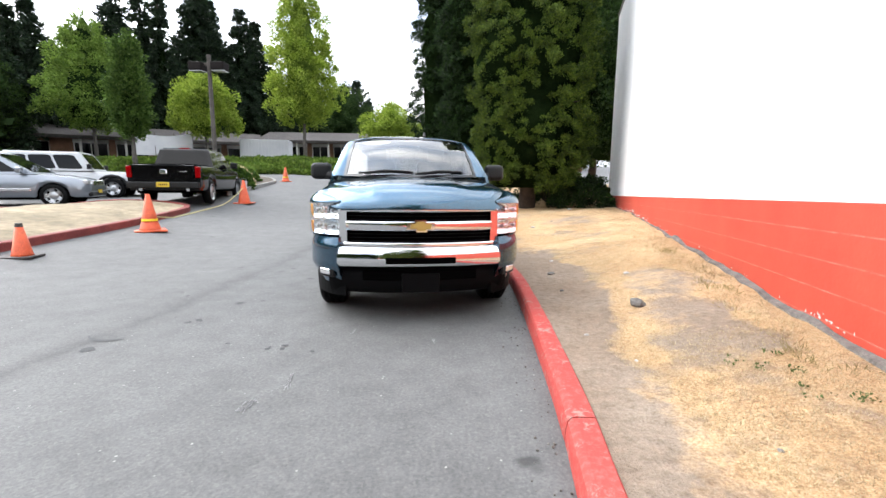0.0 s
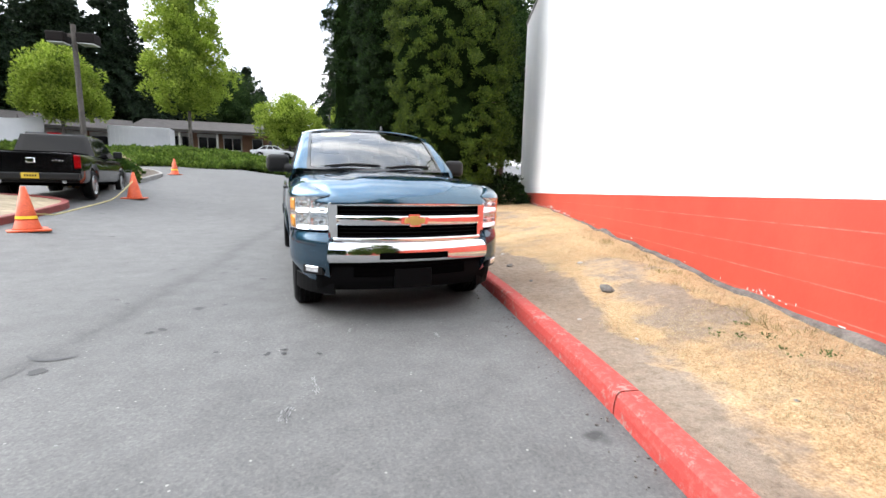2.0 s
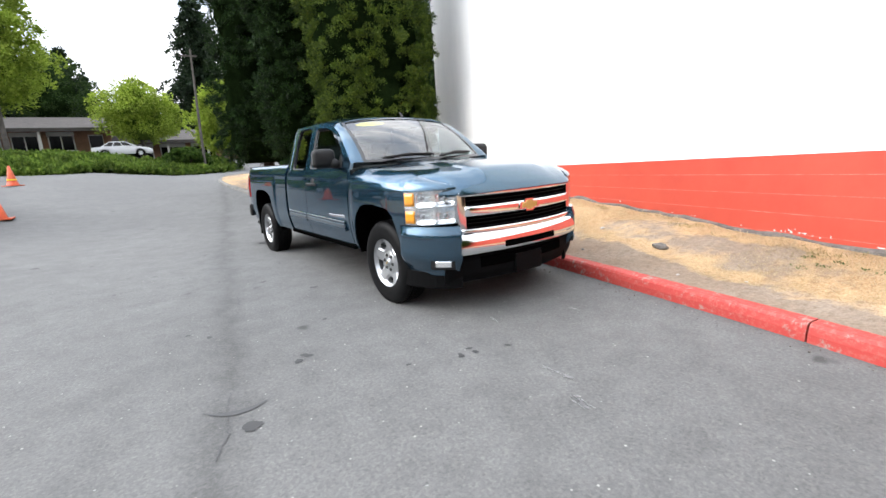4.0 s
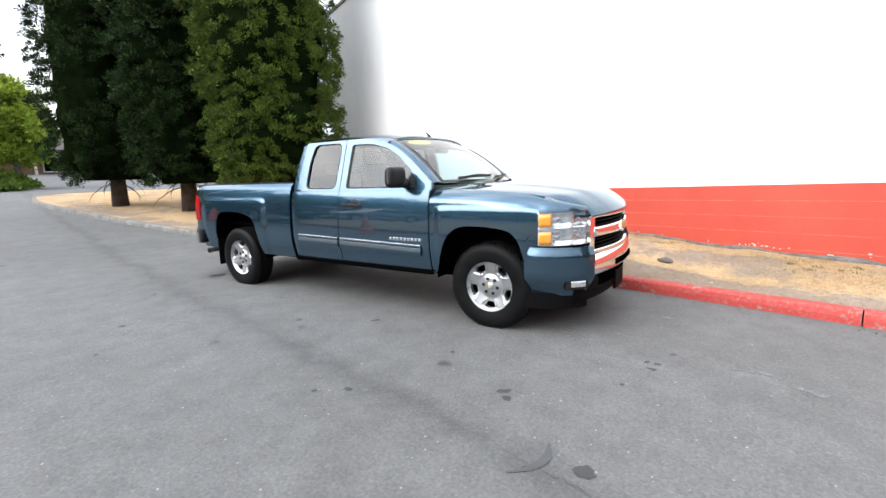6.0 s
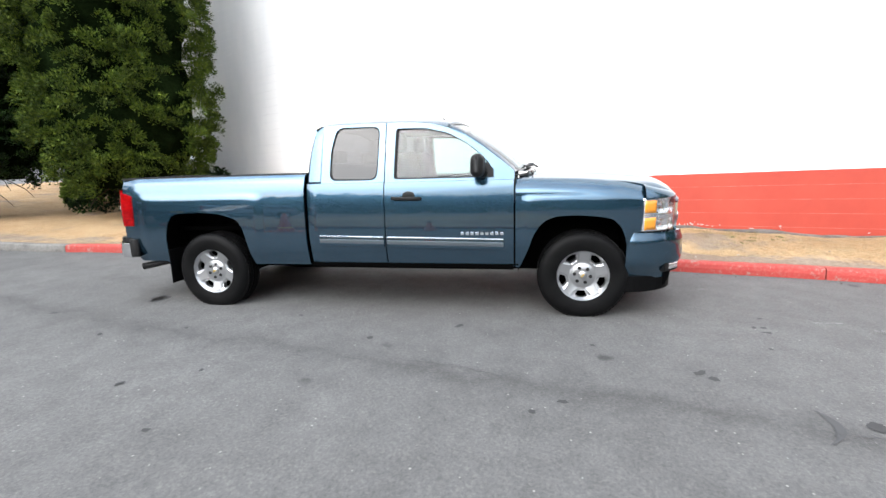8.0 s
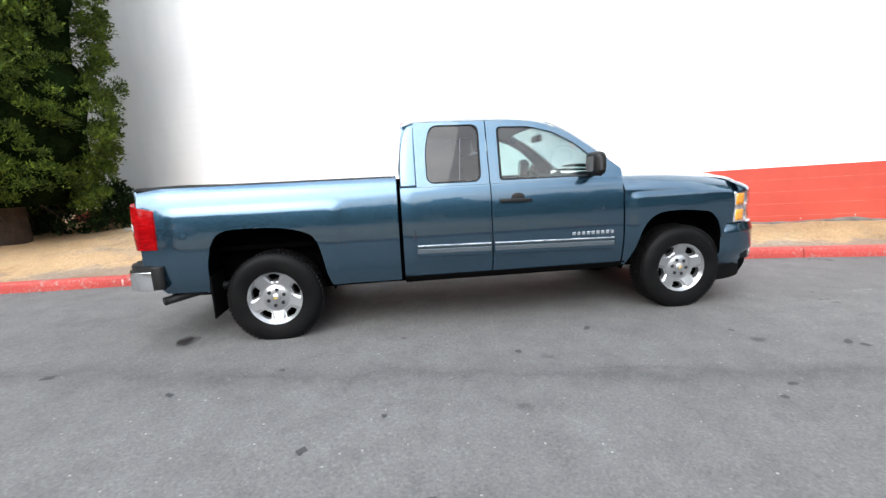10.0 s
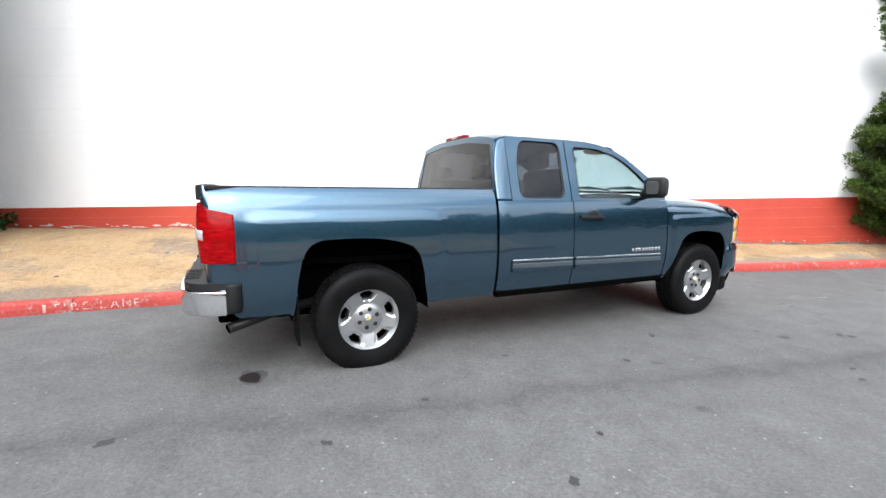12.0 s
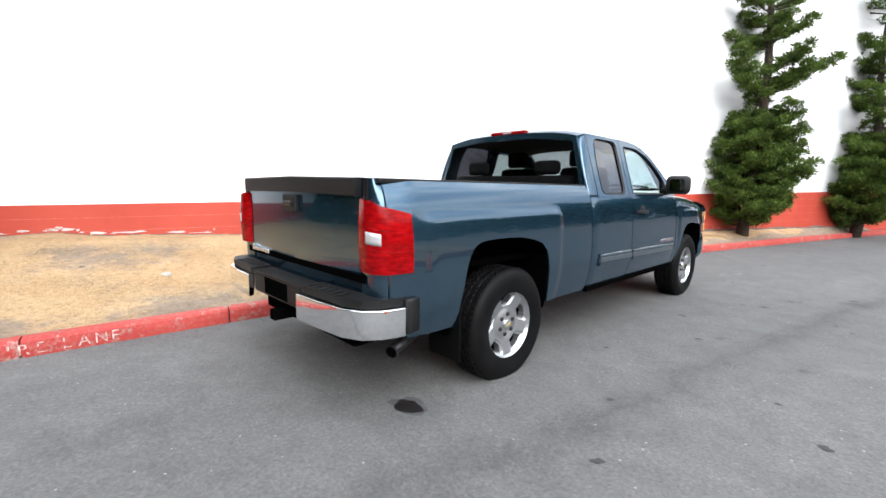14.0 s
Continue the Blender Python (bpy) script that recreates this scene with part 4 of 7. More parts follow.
FRONT_WIN = rounded([(1.955, 1.262), (1.962, 1.722), (2.24, 1.716), (2.46, 1.66), (2.63, 1.565), (2.755, 1.465), (2.84, 1.375), (2.865, 1.262)], 0.035)
REAR_WIN = rounded([(1.325, 1.262), (1.328, 1.55), (1.378, 1.754), (1.806, 1.750), (1.795, 1.259)], 0.075, 5)
FRONT_FRAME = [(1.872, 1.237), (1.872, 1.778), (2.08, 1.776), (2.28, 1.757), (2.45, 1.712), (2.61, 1.640), (2.78, 1.525), (2.94, 1.402), (3.05, 1.312), (3.052, 1.237)]
REAR_FRAME = [(1.24, 1.237), (1.24, 1.78), (1.862, 1.778), (1.862, 1.237)]
REAR_EDGE = [(1.237, 1.10), (1.40, 1.102), (1.54, 1.115), (1.66, 1.14), (1.745, 1.18), (1.78, 1.225)]
for s in (-1, 1):
    h = house(s)
    depth = (0, -s * 0.035, 0)
    smooth_by_angle(part("front_door_frame", plate_bm(FRONT_FRAME, [FRONT_WIN], h, depth), paint, truck), 30)
    smooth_by_angle(part("rear_door_frame", plate_bm(REAR_FRAME, [REAR_WIN], h, depth), paint, truck), 30)

    def turned_edge(a, b, s=s, h=h):
        z = 1.237 + 0.543 * b
        u0 = line_at(REAR_EDGE, z)
        u = u0 + (1.24 - u0) * a
        return h(u, z) - Vector((0, s * 0.012 * (max(0.0, u0 + 0.10 - u) / 0.10) ** 2, 0))
    part("cab_corner", thicken(grid_bm(turned_edge, 10, 24), (0, -s * 0.02, 0)), paint, truck, smooth=True)
    for win, mat, nm in ((FRONT_WIN, window_glass, "front_window"), (REAR_WIN, privacy_glass, "rear_quarter_window")):
        inner = lambda u, z, h=h, s=s: h(u, z) + Vector((0, -s * 0.018, 0))
        bm = bmesh.new()
        bm.faces.new([bm.verts.new(inner(u, z)) for u, z in win])
        pane(nm, bm, mat, truck)
        # black rubber seal round the pane
        cu, cz = sum(u for u, _ in win) / len(win), sum(z for _, z in win) / len(win)
        ring = [h(u, z) + Vector((0, s * 0.004, 0)) for u, z in win]
        bm = bmesh.new()
        outer = [bm.verts.new(p) for p in ring]
        inn = [bm.verts.new(h(cu + (u - cu) * 0.955, cz + (z - cz) * 0.955) + Vector((0, -s * 0.012, 0))) for u, z in win]
        for i in range(len(win)):
            j = (i + 1) % len(win)
            bm.faces.new((outer[i], outer[j], inn[j], inn[i]))
        part("window_seal", bm, black_plastic, truck)

# roof, with its rails rolled over to the door frames
ROOF_EDGE = [(1.16, 1.752), (1.235, 1.782), (1.87, 1.780), (2.08, 1.778), (2.28, 1.759), (2.45, 1.714)]


def roof_point(a, b):
    u = 1.15 + (2.44 - 1.15) * b
    w = 2 * a - 1
    ze = line_at(ROOF_EDGE, u)
    ve = 0.937 - (ze - 1.237) * 0.31 - 0.026 * (max(0.0, 1.24 - u) / 0.09) ** 2
    zc = curve_at([(1.15, 1.815), (1.22, 1.845), (1.5, 1.856), (1.9, 1.855), (2.25, 1.835), (2.44, 1.806)], u)
    roll = abs(w) ** 5
    z = zc - 0.035 * w * w - (zc - 0.035 - ze) * roll
    return Vector((u + 0.06 * (1 - w * w) * smoothstep(0.7, 1, b), ve * math.copysign(abs(w) ** 0.92, w), z))


smooth_by_angle(part("roof", thicken(grid_bm(roof_point, 40, 26), (0, 0, -0.03)), paint, truck), 50)


# windscreen and its pillars
def shield(a, b):
    """a across from right to left, b from foot to head."""
    w = 2 * a - 1
    foot = Vector((3.26 - 0.19 * w * w, 0.775 * w, 1.288 + 0.012 * w * w))
    head = Vector((2.50 - 0.065 * w * w, 0.70 * w, 1.797 - 0.045 * w * w))
    p = foot.lerp(head, b)
    bulge = 0.035 * math.sin(math.pi * b)
    return p + Vector((bulge * 0.6, 0, bulge * 0.8))


pane("windscreen", grid_bm(shield, 24, 14), shield_glass, truck)
bm = bmesh.new()
for a0, a1, b0, b1 in ((0, 1, 0.0, 0.045), (0, 1, 0.955, 1.0), (0, 0.022, 0.045, 0.955), (0.978, 1, 0.045, 0.955)):
    g = grid_bm(lambda s_, t_: shield(a0 + (a1 - a0) * s_, b0 + (b1 - b0) * t_) + Vector((0.004, 0, 0.005)), 24 if a1 - a0 > 0.5 else 1, 1 if a1 - a0 > 0.5 else 14)
    me = bpy.data.meshes.new("tmp")
    g.to_mesh(me)
    g.free()
    bm.from_mesh(me)
part("windscreen_seal", bm, black_gloss, truck)
for s in (-1, 1):
    edge = [shield(0 if s < 0 else 1, k / 14) for k in range(15)]
    bm = bmesh.new()
    prev = None
    for k in range(15):
        e = edge[k]
        z = line_at([(1.25, 1.25), (1.80, 1.74)], e.z)
        u = line_at(sorted([(zz, uu) for uu, zz in [(3.05, 1.25), (3.05, 1.312), (2.94, 1.402), (2.78, 1.525), (2.61, 1.64), (2.45, 1.712), (2.28, 1.757)]]), z)
        f = house(s)(u, z)
        mid = (e + f) / 2 + Vector((0.012, s * 0.012, 0.012))
        row = [bm.verts.new(f), bm.verts.new(mid), bm.verts.new(e + Vector((0, 0, 0.006)))]
        if prev:
            for i in range(2):
                bm.faces.new((prev[i], prev[i + 1], row[i + 1], row[i]))
        prev = row
    part("pillar", bm, paint, truck, smooth=True)

# cab back wall and rear window
back = lambda v, z: Vector((1.10 + 0.125 * max(0, z - 1.33) ** 1.3, v, z))
wb = lambda z: 0.905 - (z - 1.237) * 0.31
BACK = [(-0.90, 0.55), (0.90, 0.55), (0.895, 1.237), (wb(1.54), 1.54), (wb(1.66), 1.66), (0.745, 1.755), (0.5, 1.80), (0, 1.815), (-0.5, 1.80), (-0.745, 1.755), (-wb(1.66), 1.66), (-wb(1.54), 1.54), (-0.895, 1.237)]
BACK_WIN = rounded([(-0.828, 1.33), (0.828, 1.33), (0.715, 1.712), (0.3, 1.758), (-0.3, 1.758), (-0.715, 1.712)], 0.03)
smooth_by_angle(part("cab_back", plate_bm(BACK, [BACK_WIN], back, (0.03, 0, 0)), paint, truck), 30)
bm = bmesh.new()
bm.faces.new([bm.verts.new(back(v, z) + Vector((0.006, 0, 0))) for v, z in BACK_WIN])
pane("rear_window", bm, rear_glass, truck)
ch = part("high_brake_lamp", box_bm(1.145, 1.21, -0.21, 0.21, 1.808, 1.846, 0.012), red_lens, truck)
part("lens", box_bm(1.139, 1.17, -0.05, 0.05, 1.818, 1.835, 0.006), clear_lens, ch)

# bonnet
HOOD = [(3.14, 1.292), (3.4, 1.289), (3.67, 1.278), (4.0, 1.250), (4.18, 1.226), (4.26, 1.208), (4.36, 1.155), (4.44, 1.09), (4.47, 1.05)]


def nose(v):
    """Plan line of the front: how far forward the face stands at v."""
    a = abs(v)
    return 4.558 - 0.235 * a * a - (3.0 * (a - 0.68) ** 2 if a > 0.68 else 0)


def hood_point(a, b):
    w = 2 * a - 1
    v = 0.815 * w
    front = nose(v) + 0.014 - 0.05 * smoothstep(0.66, 0.815, abs(v))
    rear = 3.20 - 0.12 * w * w
    u = rear + (front - rear) * b
    ref = 3.14 + (4.47 - 3.14) * b
    z = curve_at(HOOD, ref)
    power = 0.016 * (1 - smoothstep(0.42, 0.60, abs(w))) * (1 - smoothstep(0.75, 1.0, b) * 0.7)
    edge = curve_at([(0, 0.03), (0.5, 0.03), (0.8, 0.025), (1, 0.008)], b) * abs(w) ** 2.2
    return Vector((u, v, z - 0.018 + power - edge))


smooth_by_angle(part("bonnet", thicken(grid_bm(hood_point, 44, 34), lambda co: Vector((0, 0, -0.10 if co.x < 4.2 or abs(co.y) > 0.8 else -0.03))), paint, truck), 50)
part("cowl", grid_bm(lambda a, b: Vector((3.30 - 0.19 * (2 * a - 1) ** 2 - 0.14 * b, 0.80 * (2 * a - 1), 1.262 + 0.012 * b)), 16, 3), black_plastic, truck, smooth=True)
for v0, v1, lift_ in ((-0.62, -0.02, 0.02), (0.04, 0.60, 0.02)):
    w = part("wiper", tube_bm([shield(0.5 + v0 / 1.6, 0.03) + Vector((0.03, 0, 0.025)), shield(0.5 + (v0 + v1) / 3.2, 0.075) + Vector((0.03, 0, 0.03)), shield(0.5 + v1 / 1.6, 0.085) + Vector((0.02, 0, 0.02))], [0.011, 0.014, 0.008], 6), black_plastic, truck)
    part("blade", tube_bm([shield(0.5 + (v0 + 0.06) / 1.6, 0.075) + Vector((0.01, 0, 0.012)), shield(0.5 + v1 / 1.6 + 0.02, 0.09) + Vector((0.01, 0, 0.012))], 0.009, 5), black_plastic, w)

# grille
def face_path(v0, v1, z, ahead=0.0, n=26, line=nose):
    return [(line(v0 + (v1 - v0) * i / n) + ahead, v0 + (v1 - v0) * i / n, z) for i in range(n + 1)]


grille = part("grille", sweep_bm(face_path(-0.64, 0.64, 0.85, -0.055), round_rect(-0.01, 0.01, -0.145, 0.15, 0.004)), shade_black, truck, "black mesh grille in a chrome surround")
for i in range(9):
    z = 0.73 + 0.031 * i
    if not 0.835 < z < 0.905:
        part("grille_slat", sweep_bm(face_path(-0.62, 0.62, z, -0.035), [(-0.006, -0.004), (0.006, -0.004), (0.006, 0.004), (-0.006, 0.004)]), matt_black, grille)
part("top_bar", sweep_bm(face_path(-0.675, 0.675, 1.003, -0.012), round_rect(-0.05, 0.022, -0.018, 0.022, 0.014)), chrome, grille, smooth=True)
part("middle_bar", sweep_bm(face_path(-0.628, 0.628, 0.868, -0.008), round_rect(-0.05, 0.024, -0.044, 0.042, 0.02)), chrome, grille, smooth=True)
part("bottom_bar", sweep_bm(face_path(-0.685, 0.685, 0.702), round_rect(-0.05, 0.022, -0.022, 0.024, 0.014)), chrome, grille, smooth=True)
for s in (-1, 1):
    a_, b_ = sorted((s * 0.624, s * 0.690))
    part("side_bar", sweep_bm(face_path(a_, b_, 0.85, -0.004, 6), round_rect(-0.06, 0.012, -0.160, 0.160, 0.012)), chrome, grille)
# emblem: a plain wide plaque with a taller middle, gold in a chrome rim
emblem_shape = rounded([(-0.118, -0.028), (-0.042, -0.028), (-0.042, -0.050), (0.050, -0.050), (0.055, -0.028), (0.108, -0.028), (0.118, 0.028), (0.046, 0.028), (0.042, 0.050), (-0.050, 0.050), (-0.055, 0.028), (-0.108, 0.028)], 0.006, 2)
at_face = lambda k, out: (lambda a, b: Vector((nose(0) + out, a * k, 0.868 + b * k)))
emblem = part("emblem", plate_bm(emblem_shape, [], at_face(1.05, 0.022), (-0.03, 0, 0)), chrome, grille, "gold plaque with a chrome rim")
part("emblem_face", plate_bm(emblem_shape, [], at_face(0.78, 0.027), (-0.02, 0, 0)), gold, emblem)

# headlamps
LAMP_PLAN = [(4.435, 0.690), (4.399, 0.775), (4.342, 0.853), (4.266, 0.921), (4.192, 0.963), (4.122, 0.985)]


def plan_at(plan, t):
    n = len(plan) - 1
    tab_u = [(i / n, p[0]) for i, p in enumerate(plan)]
    tab_v = [(i / n, p[1]) for i, p in enumerate(plan)]
    return curve_at(tab_u, t), curve_at(tab_v, t)


def bowls(t, b):
    """Depth of the four reflector bowls behind the lens, and the rib between them."""
    d = 0.012
    for tc in (0.18, 0.53):
        for bc in (0.25, 0.76):
            q = ((t - tc) / 0.175) ** 4 + ((b - bc) / 0.225) ** 4
            d = max(d, 0.012 + 0.034 * max(0.0, 1 - q))
    return d + 0.006 * abs(math.sin((t - 0.005) * 17)) * abs(math.sin((b - 0.005) * 12.5)) * (1 if d > 0.013 else 0)


for s in (-1, 1):
    def lamp_face(inset, z0=0.778, z1=1.062, t0=0.0, t1=1.0, s=s):
        def f(a, b):
            t = t0 + (t1 - t0) * a
            u, v = plan_at(LAMP_PLAN, t)
            z = z0 + (z1 - 0.012 * t - z0) * b
            d = inset(t, b) if callable(inset) else inset
            return Vector((u - d * (1 - 0.75 * t), s * (v - d * (0.1 + 0.85 * t)), z))
        return f
    lamp = part("headlamp", thicken(grid_bm(lamp_face(bowls), 60, 32), lambda co: Vector((-0.05, -math.copysign(0.04, co.y), 0))), lamp_silver, truck, "clear headlamp with amber corner", smooth=True)
    pane("lens", grid_bm(lamp_face(-0.004), 16, 8), lamp_glass, lamp, "", (3.6, 0, 0.9))
    for z0, z1 in ((0.792, 0.902), (0.934, 1.046)):
        part("indicator", thicken(grid_bm(lamp_face(0.004, z0, z1, 0.735, 0.985), 8, 3), lambda co: Vector((-0.01, -math.copysign(0.01, co.y), 0))), amber_lens, lamp, smooth=True)
    rib = [(plan_at(LAMP_PLAN, k / 10)[0] - 0.012, s * (plan_at(LAMP_PLAN, k / 10)[1] - 0.010), 0.918) for k in range(11)]
    part("divider", sweep_bm(rib if s > 0 else rib[::-1], round_rect(-0.02, 0.004, -0.005, 0.005, 0.003)), chrome, lamp)
    for zc in (0.848, 0.992):
        for t in (0.19, 0.56):
            u, v = plan_at(LAMP_PLAN, t)
            part("bulb", lathe_bm([(0.004, 0.0), (0.014, 0.01), (0.016, 0.026), (0.006, 0.034)], 12, "x", matrix=Matrix.Translation((u - 0.05, s * (v - 0.015), zc))), dull_metal, lamp, smooth=True)
    # the fender's brow between bonnet and lamp
    def brow(a, b, s=s):
        t = 1 - 1.0 * a
        u, v = plan_at(LAMP_PLAN, t)
        o = Vector((u, s * v, 1.058 - 0.012 * t))
        e = hood_point(0.5 + s * (0.5 - 0.085 * a * a), 0.855 + 0.115 * a) + Vector((0, 0, 0.006))
        q = math.sin(math.pi / 2 * b)
        r = 1 - math.cos(math.pi / 2 * b)
        return Vector((o.x + (e.x - o.x) * r, o.y + (e.y - o.y) * r, o.z + (e.z - o.z) * q))
    smooth_by_angle(part("lamp_brow", grid_bm(brow, 24, 10), paint, truck), 60)

# front bumper
bumper_line = lambda v: 4.605 - 0.19 * v * v
bumper = part("front_bumper", sweep_bm(face_path(-0.715, 0.715, 0.60, 0, 30, bumper_line), rounded([(-0.10, -0.075), (-0.012, -0.085), (0.0, -0.03), (-0.008, 0.04), (-0.03, 0.088), (-0.10, 0.095)], 0.02, 3)), chrome, truck, "chrome bumper with painted end caps", smooth=True)
smooth_by_angle(bumper, 50)
# strip on the chrome whose black stands for the slot's inner shade
part("bumper_slot", sweep_bm(face_path(-0.30, 0.30, 0.573, 0.006, 14, bumper_line), round_rect(-0.02, 0.003, -0.027, 0.027, 0.012)), shade_black, bumper)
part("step_pad", sweep_bm(face_path(-0.66, 0.66, 0.695, -0.04, 20, bumper_line), round_rect(-0.05, 0.0, -0.012, 0.004, 0.004)), black_plastic, bumper)
CAP_PLAN = [(4.505, 0.705), (4.455, 0.79), (4.365, 0.875), (4.25, 0.94), (4.14, 0.978), (4.03, 0.992)]
for s in (-1, 1):
    def cap_face(a, b, s=s):
        u, v = plan_at(CAP_PLAN, a)
        z0 = 0.352 + 0.006 * smoothstep(0.3, 1, a)
        z = z0 + (0.764 - z0) * b
        tuck = 0.085 * smoothstep(0.42, 0.0, b) + 0.022 * smoothstep(0.8, 1.0, b)
        d = Vector((1 - a * 0.8, 0.25 + a * 0.75))
        d.normalize()
        return Vector((u - d.x * tuck, s * (v - d.y * tuck), z))
    cap = smooth_by_angle(part("bumper_cap", thicken(grid_bm(cap_face, 18, 14), lambda co: Vector((-0.04, -math.copysign(0.025, co.y), 0))), paint, bumper), 50)
    side = lambda ts, du, dv: [(plan_at(CAP_PLAN, t)[0] - du, s * (plan_at(CAP_PLAN, t)[1] - dv), 0.462) for t in (ts if s > 0 else ts[::-1])]
    fog = part("fog_lamp", sweep_bm(side((0.19, 0.26, 0.33, 0.39), 0.030, 0.022), round_rect(-0.02, 0.034, -0.026, 0.024, 0.010)), lamp_silver, bumper, "small clear fog lamp")
    part("bezel", sweep_bm(side((0.13, 0.23, 0.34, 0.45), 0.034, 0.024), round_rect(-0.02, 0.030, -0.048, 0.048, 0.014)), black_plastic, fog)
    # deflector behind the bumper end
    lip = [(plan_at(CAP_PLAN, k / 10)[0] - 0.075, s * (plan_at(CAP_PLAN, k / 10)[1] - 0.05), 0.31) for k in range(11)]
    part("air_deflector", sweep_bm(lip if s > 0 else lip[::-1], round_rect(-0.03, 0.0, -0.075, 0.07, 0.01)), matt_black, truck)
    # added boxes, black to stand for the shade behind the tyre
    part("inner_fender_shade", box_bm(2.99, 3.085, min(s * 0.50, s * 0.945), max(s * 0.50, s * 0.945), 0.47, 1.02), shade_black, truck)
    part("splash_shield_shade", box_bm(3.086, 3.15, min(s * 0.50, s * 0.94), max(s * 0.50, s * 0.94), 0.56, 1.0), shade_black, truck)
val_line = lambda v: 4.55 - 0.24 * v * v
valance = part("lower_valance", sweep_bm(face_path(-0.80, 0.80, 0.39, 0, 26, val_line), rounded([(-0.10, -0.11), (-0.05, -0.125), (-0.01, -0.04), (0.0, 0.07), (-0.04, 0.12), (-0.1, 0.12)], 0.02, 2)), matt_black, truck, smooth=True)
# the intake's inner shade is a black strip on the valance
part("intake", sweep_bm(face_path(-0.50, 0.50, 0.435, 0.004, 18, val_line), round_rect(-0.03, 0.002, -0.045, 0.045, 0.02)), shade_black, valance)
plate_holder = part("plate_holder", box_bm(4.535, 4.562, -0.165, 0.165, 0.285, 0.455, 0.008), matt_black, truck, "empty black number plate holder")

# tailgate, lamps, rear bumper
tail_u = lambda v, z: -1.038 - 0.02 * math.cos(min(1, abs(v) / 0.8) * 1.5) + 0.03 * smoothstep(0.9, 0.68, z)
tailgate = part("tailgate", thicken(grid_bm(lambda a, b: Vector((tail_u((2 * a - 1) * 0.748, 0.685 + 0.655 * b), (2 * a - 1) * 0.748, 0.685 + 0.655 * b)), 24, 18), (0.06, 0, 0)), paint, truck, smooth=True)
smooth_by_angle(tailgate, 40)
part("top_cap", sweep_bm([(-1.052, -0.752, 1.327), (-1.06, 0, 1.337), (-1.052, 0.752, 1.327)], round_rect(-0.028, 0.06, -0.085, 0.014, 0.014)), black_plastic, tailgate, "black tailgate cap")
hnd = part("handle", box_bm(-1.088, -1.05, -0.09, 0.09, 1.125, 1.235, 0.012), black_plastic, tailgate, "black tailgate handle")
part("grip", box_bm(-1.10, -1.07, -0.065, 0.065, 1.16, 1.20, 0.01), black_gloss, hnd)
for k in range(7):
    part("badge_bar", box_bm(-1.060, -1.035, 0.70 - 0.045 * k - 0.03, 0.70 - 0.045 * k, 0.80, 0.826 + (0.02 if k == 0 else 0), 0.002, 1), chrome, tailgate)
TAIL_PLAN = [(-1.045, 0.765), (-1.060, 0.835), (-1.055, 0.905), (-1.02, 0.948), (-0.95, 0.968), (-0.868, 0.978)]
for s in (-1, 1):
    # rear corner of the bed
    def corner(a, b, s=s):
        u, v = plan_at([(-1.03, 0.75), (-1.042, 0.83), (-1.035, 0.89), (-1.012, 0.928), (-0.975, 0.948)], a)
        z = 0.69 + (1.338 - 0.69) * b
        w = side_v(u, z)
        return Vector((u, s * (v + (w - 0.955) * smoothstep(0.2, 1, a)), z))
    smooth_by_angle(part("rear_corner", thicken(grid_bm(corner, 14, 16), (0.04, 0, 0)), paint, truck), 50)

    def tail_face(a, b, s=s, t0=0.0, t1=1.0, out=0.008):
        t = t0 + (t1 - t0) * a
        u, v = plan_at(TAIL_PLAN, t)
        top = 1.230 - 0.030 * smoothstep(0.05, 0.75, t) - 0.045 * t ** 3
        z = 0.848 + (top - 0.848) * b
        side_ = smoothstep(0.30, 0.70, t)
        puff = 0.010 * math.sin(math.pi * b) * (1 - 0.6 * side_)
        v += (side_v(u, z) - 0.955) * side_
        v = v + (side_v(u, z) - v) * smoothstep(0.6, 0.8, t)
        return Vector((u - (out + puff) * (1 - side_), s * (v + (out + puff) * side_), z))
    tl = part("tail_lamp", thicken(grid_bm(tail_face, 24, 14), lambda co: Vector((0.03, -math.copysign(0.03, co.y), 0))), red_lens, truck, "red tail lamp with clear reversing light")
    smooth_by_angle(tl, 50)
    part("reversing_light", thicken(grid_bm(lambda a, b: tail_face(a, 0.42 + 0.17 * b, t0=0.27, t1=0.52, out=0.013), 8, 3), (0.01, 0, 0)), clear_lens, tl, smooth=True)
    for bz in (0.34, 0.64):
        part("rib", tube_bm([tail_face(k / 16, bz, t0=0.03, t1=0.97, out=0.008) for k in range(17)], 0.0022, 6), red_lens, tl, smooth=True)

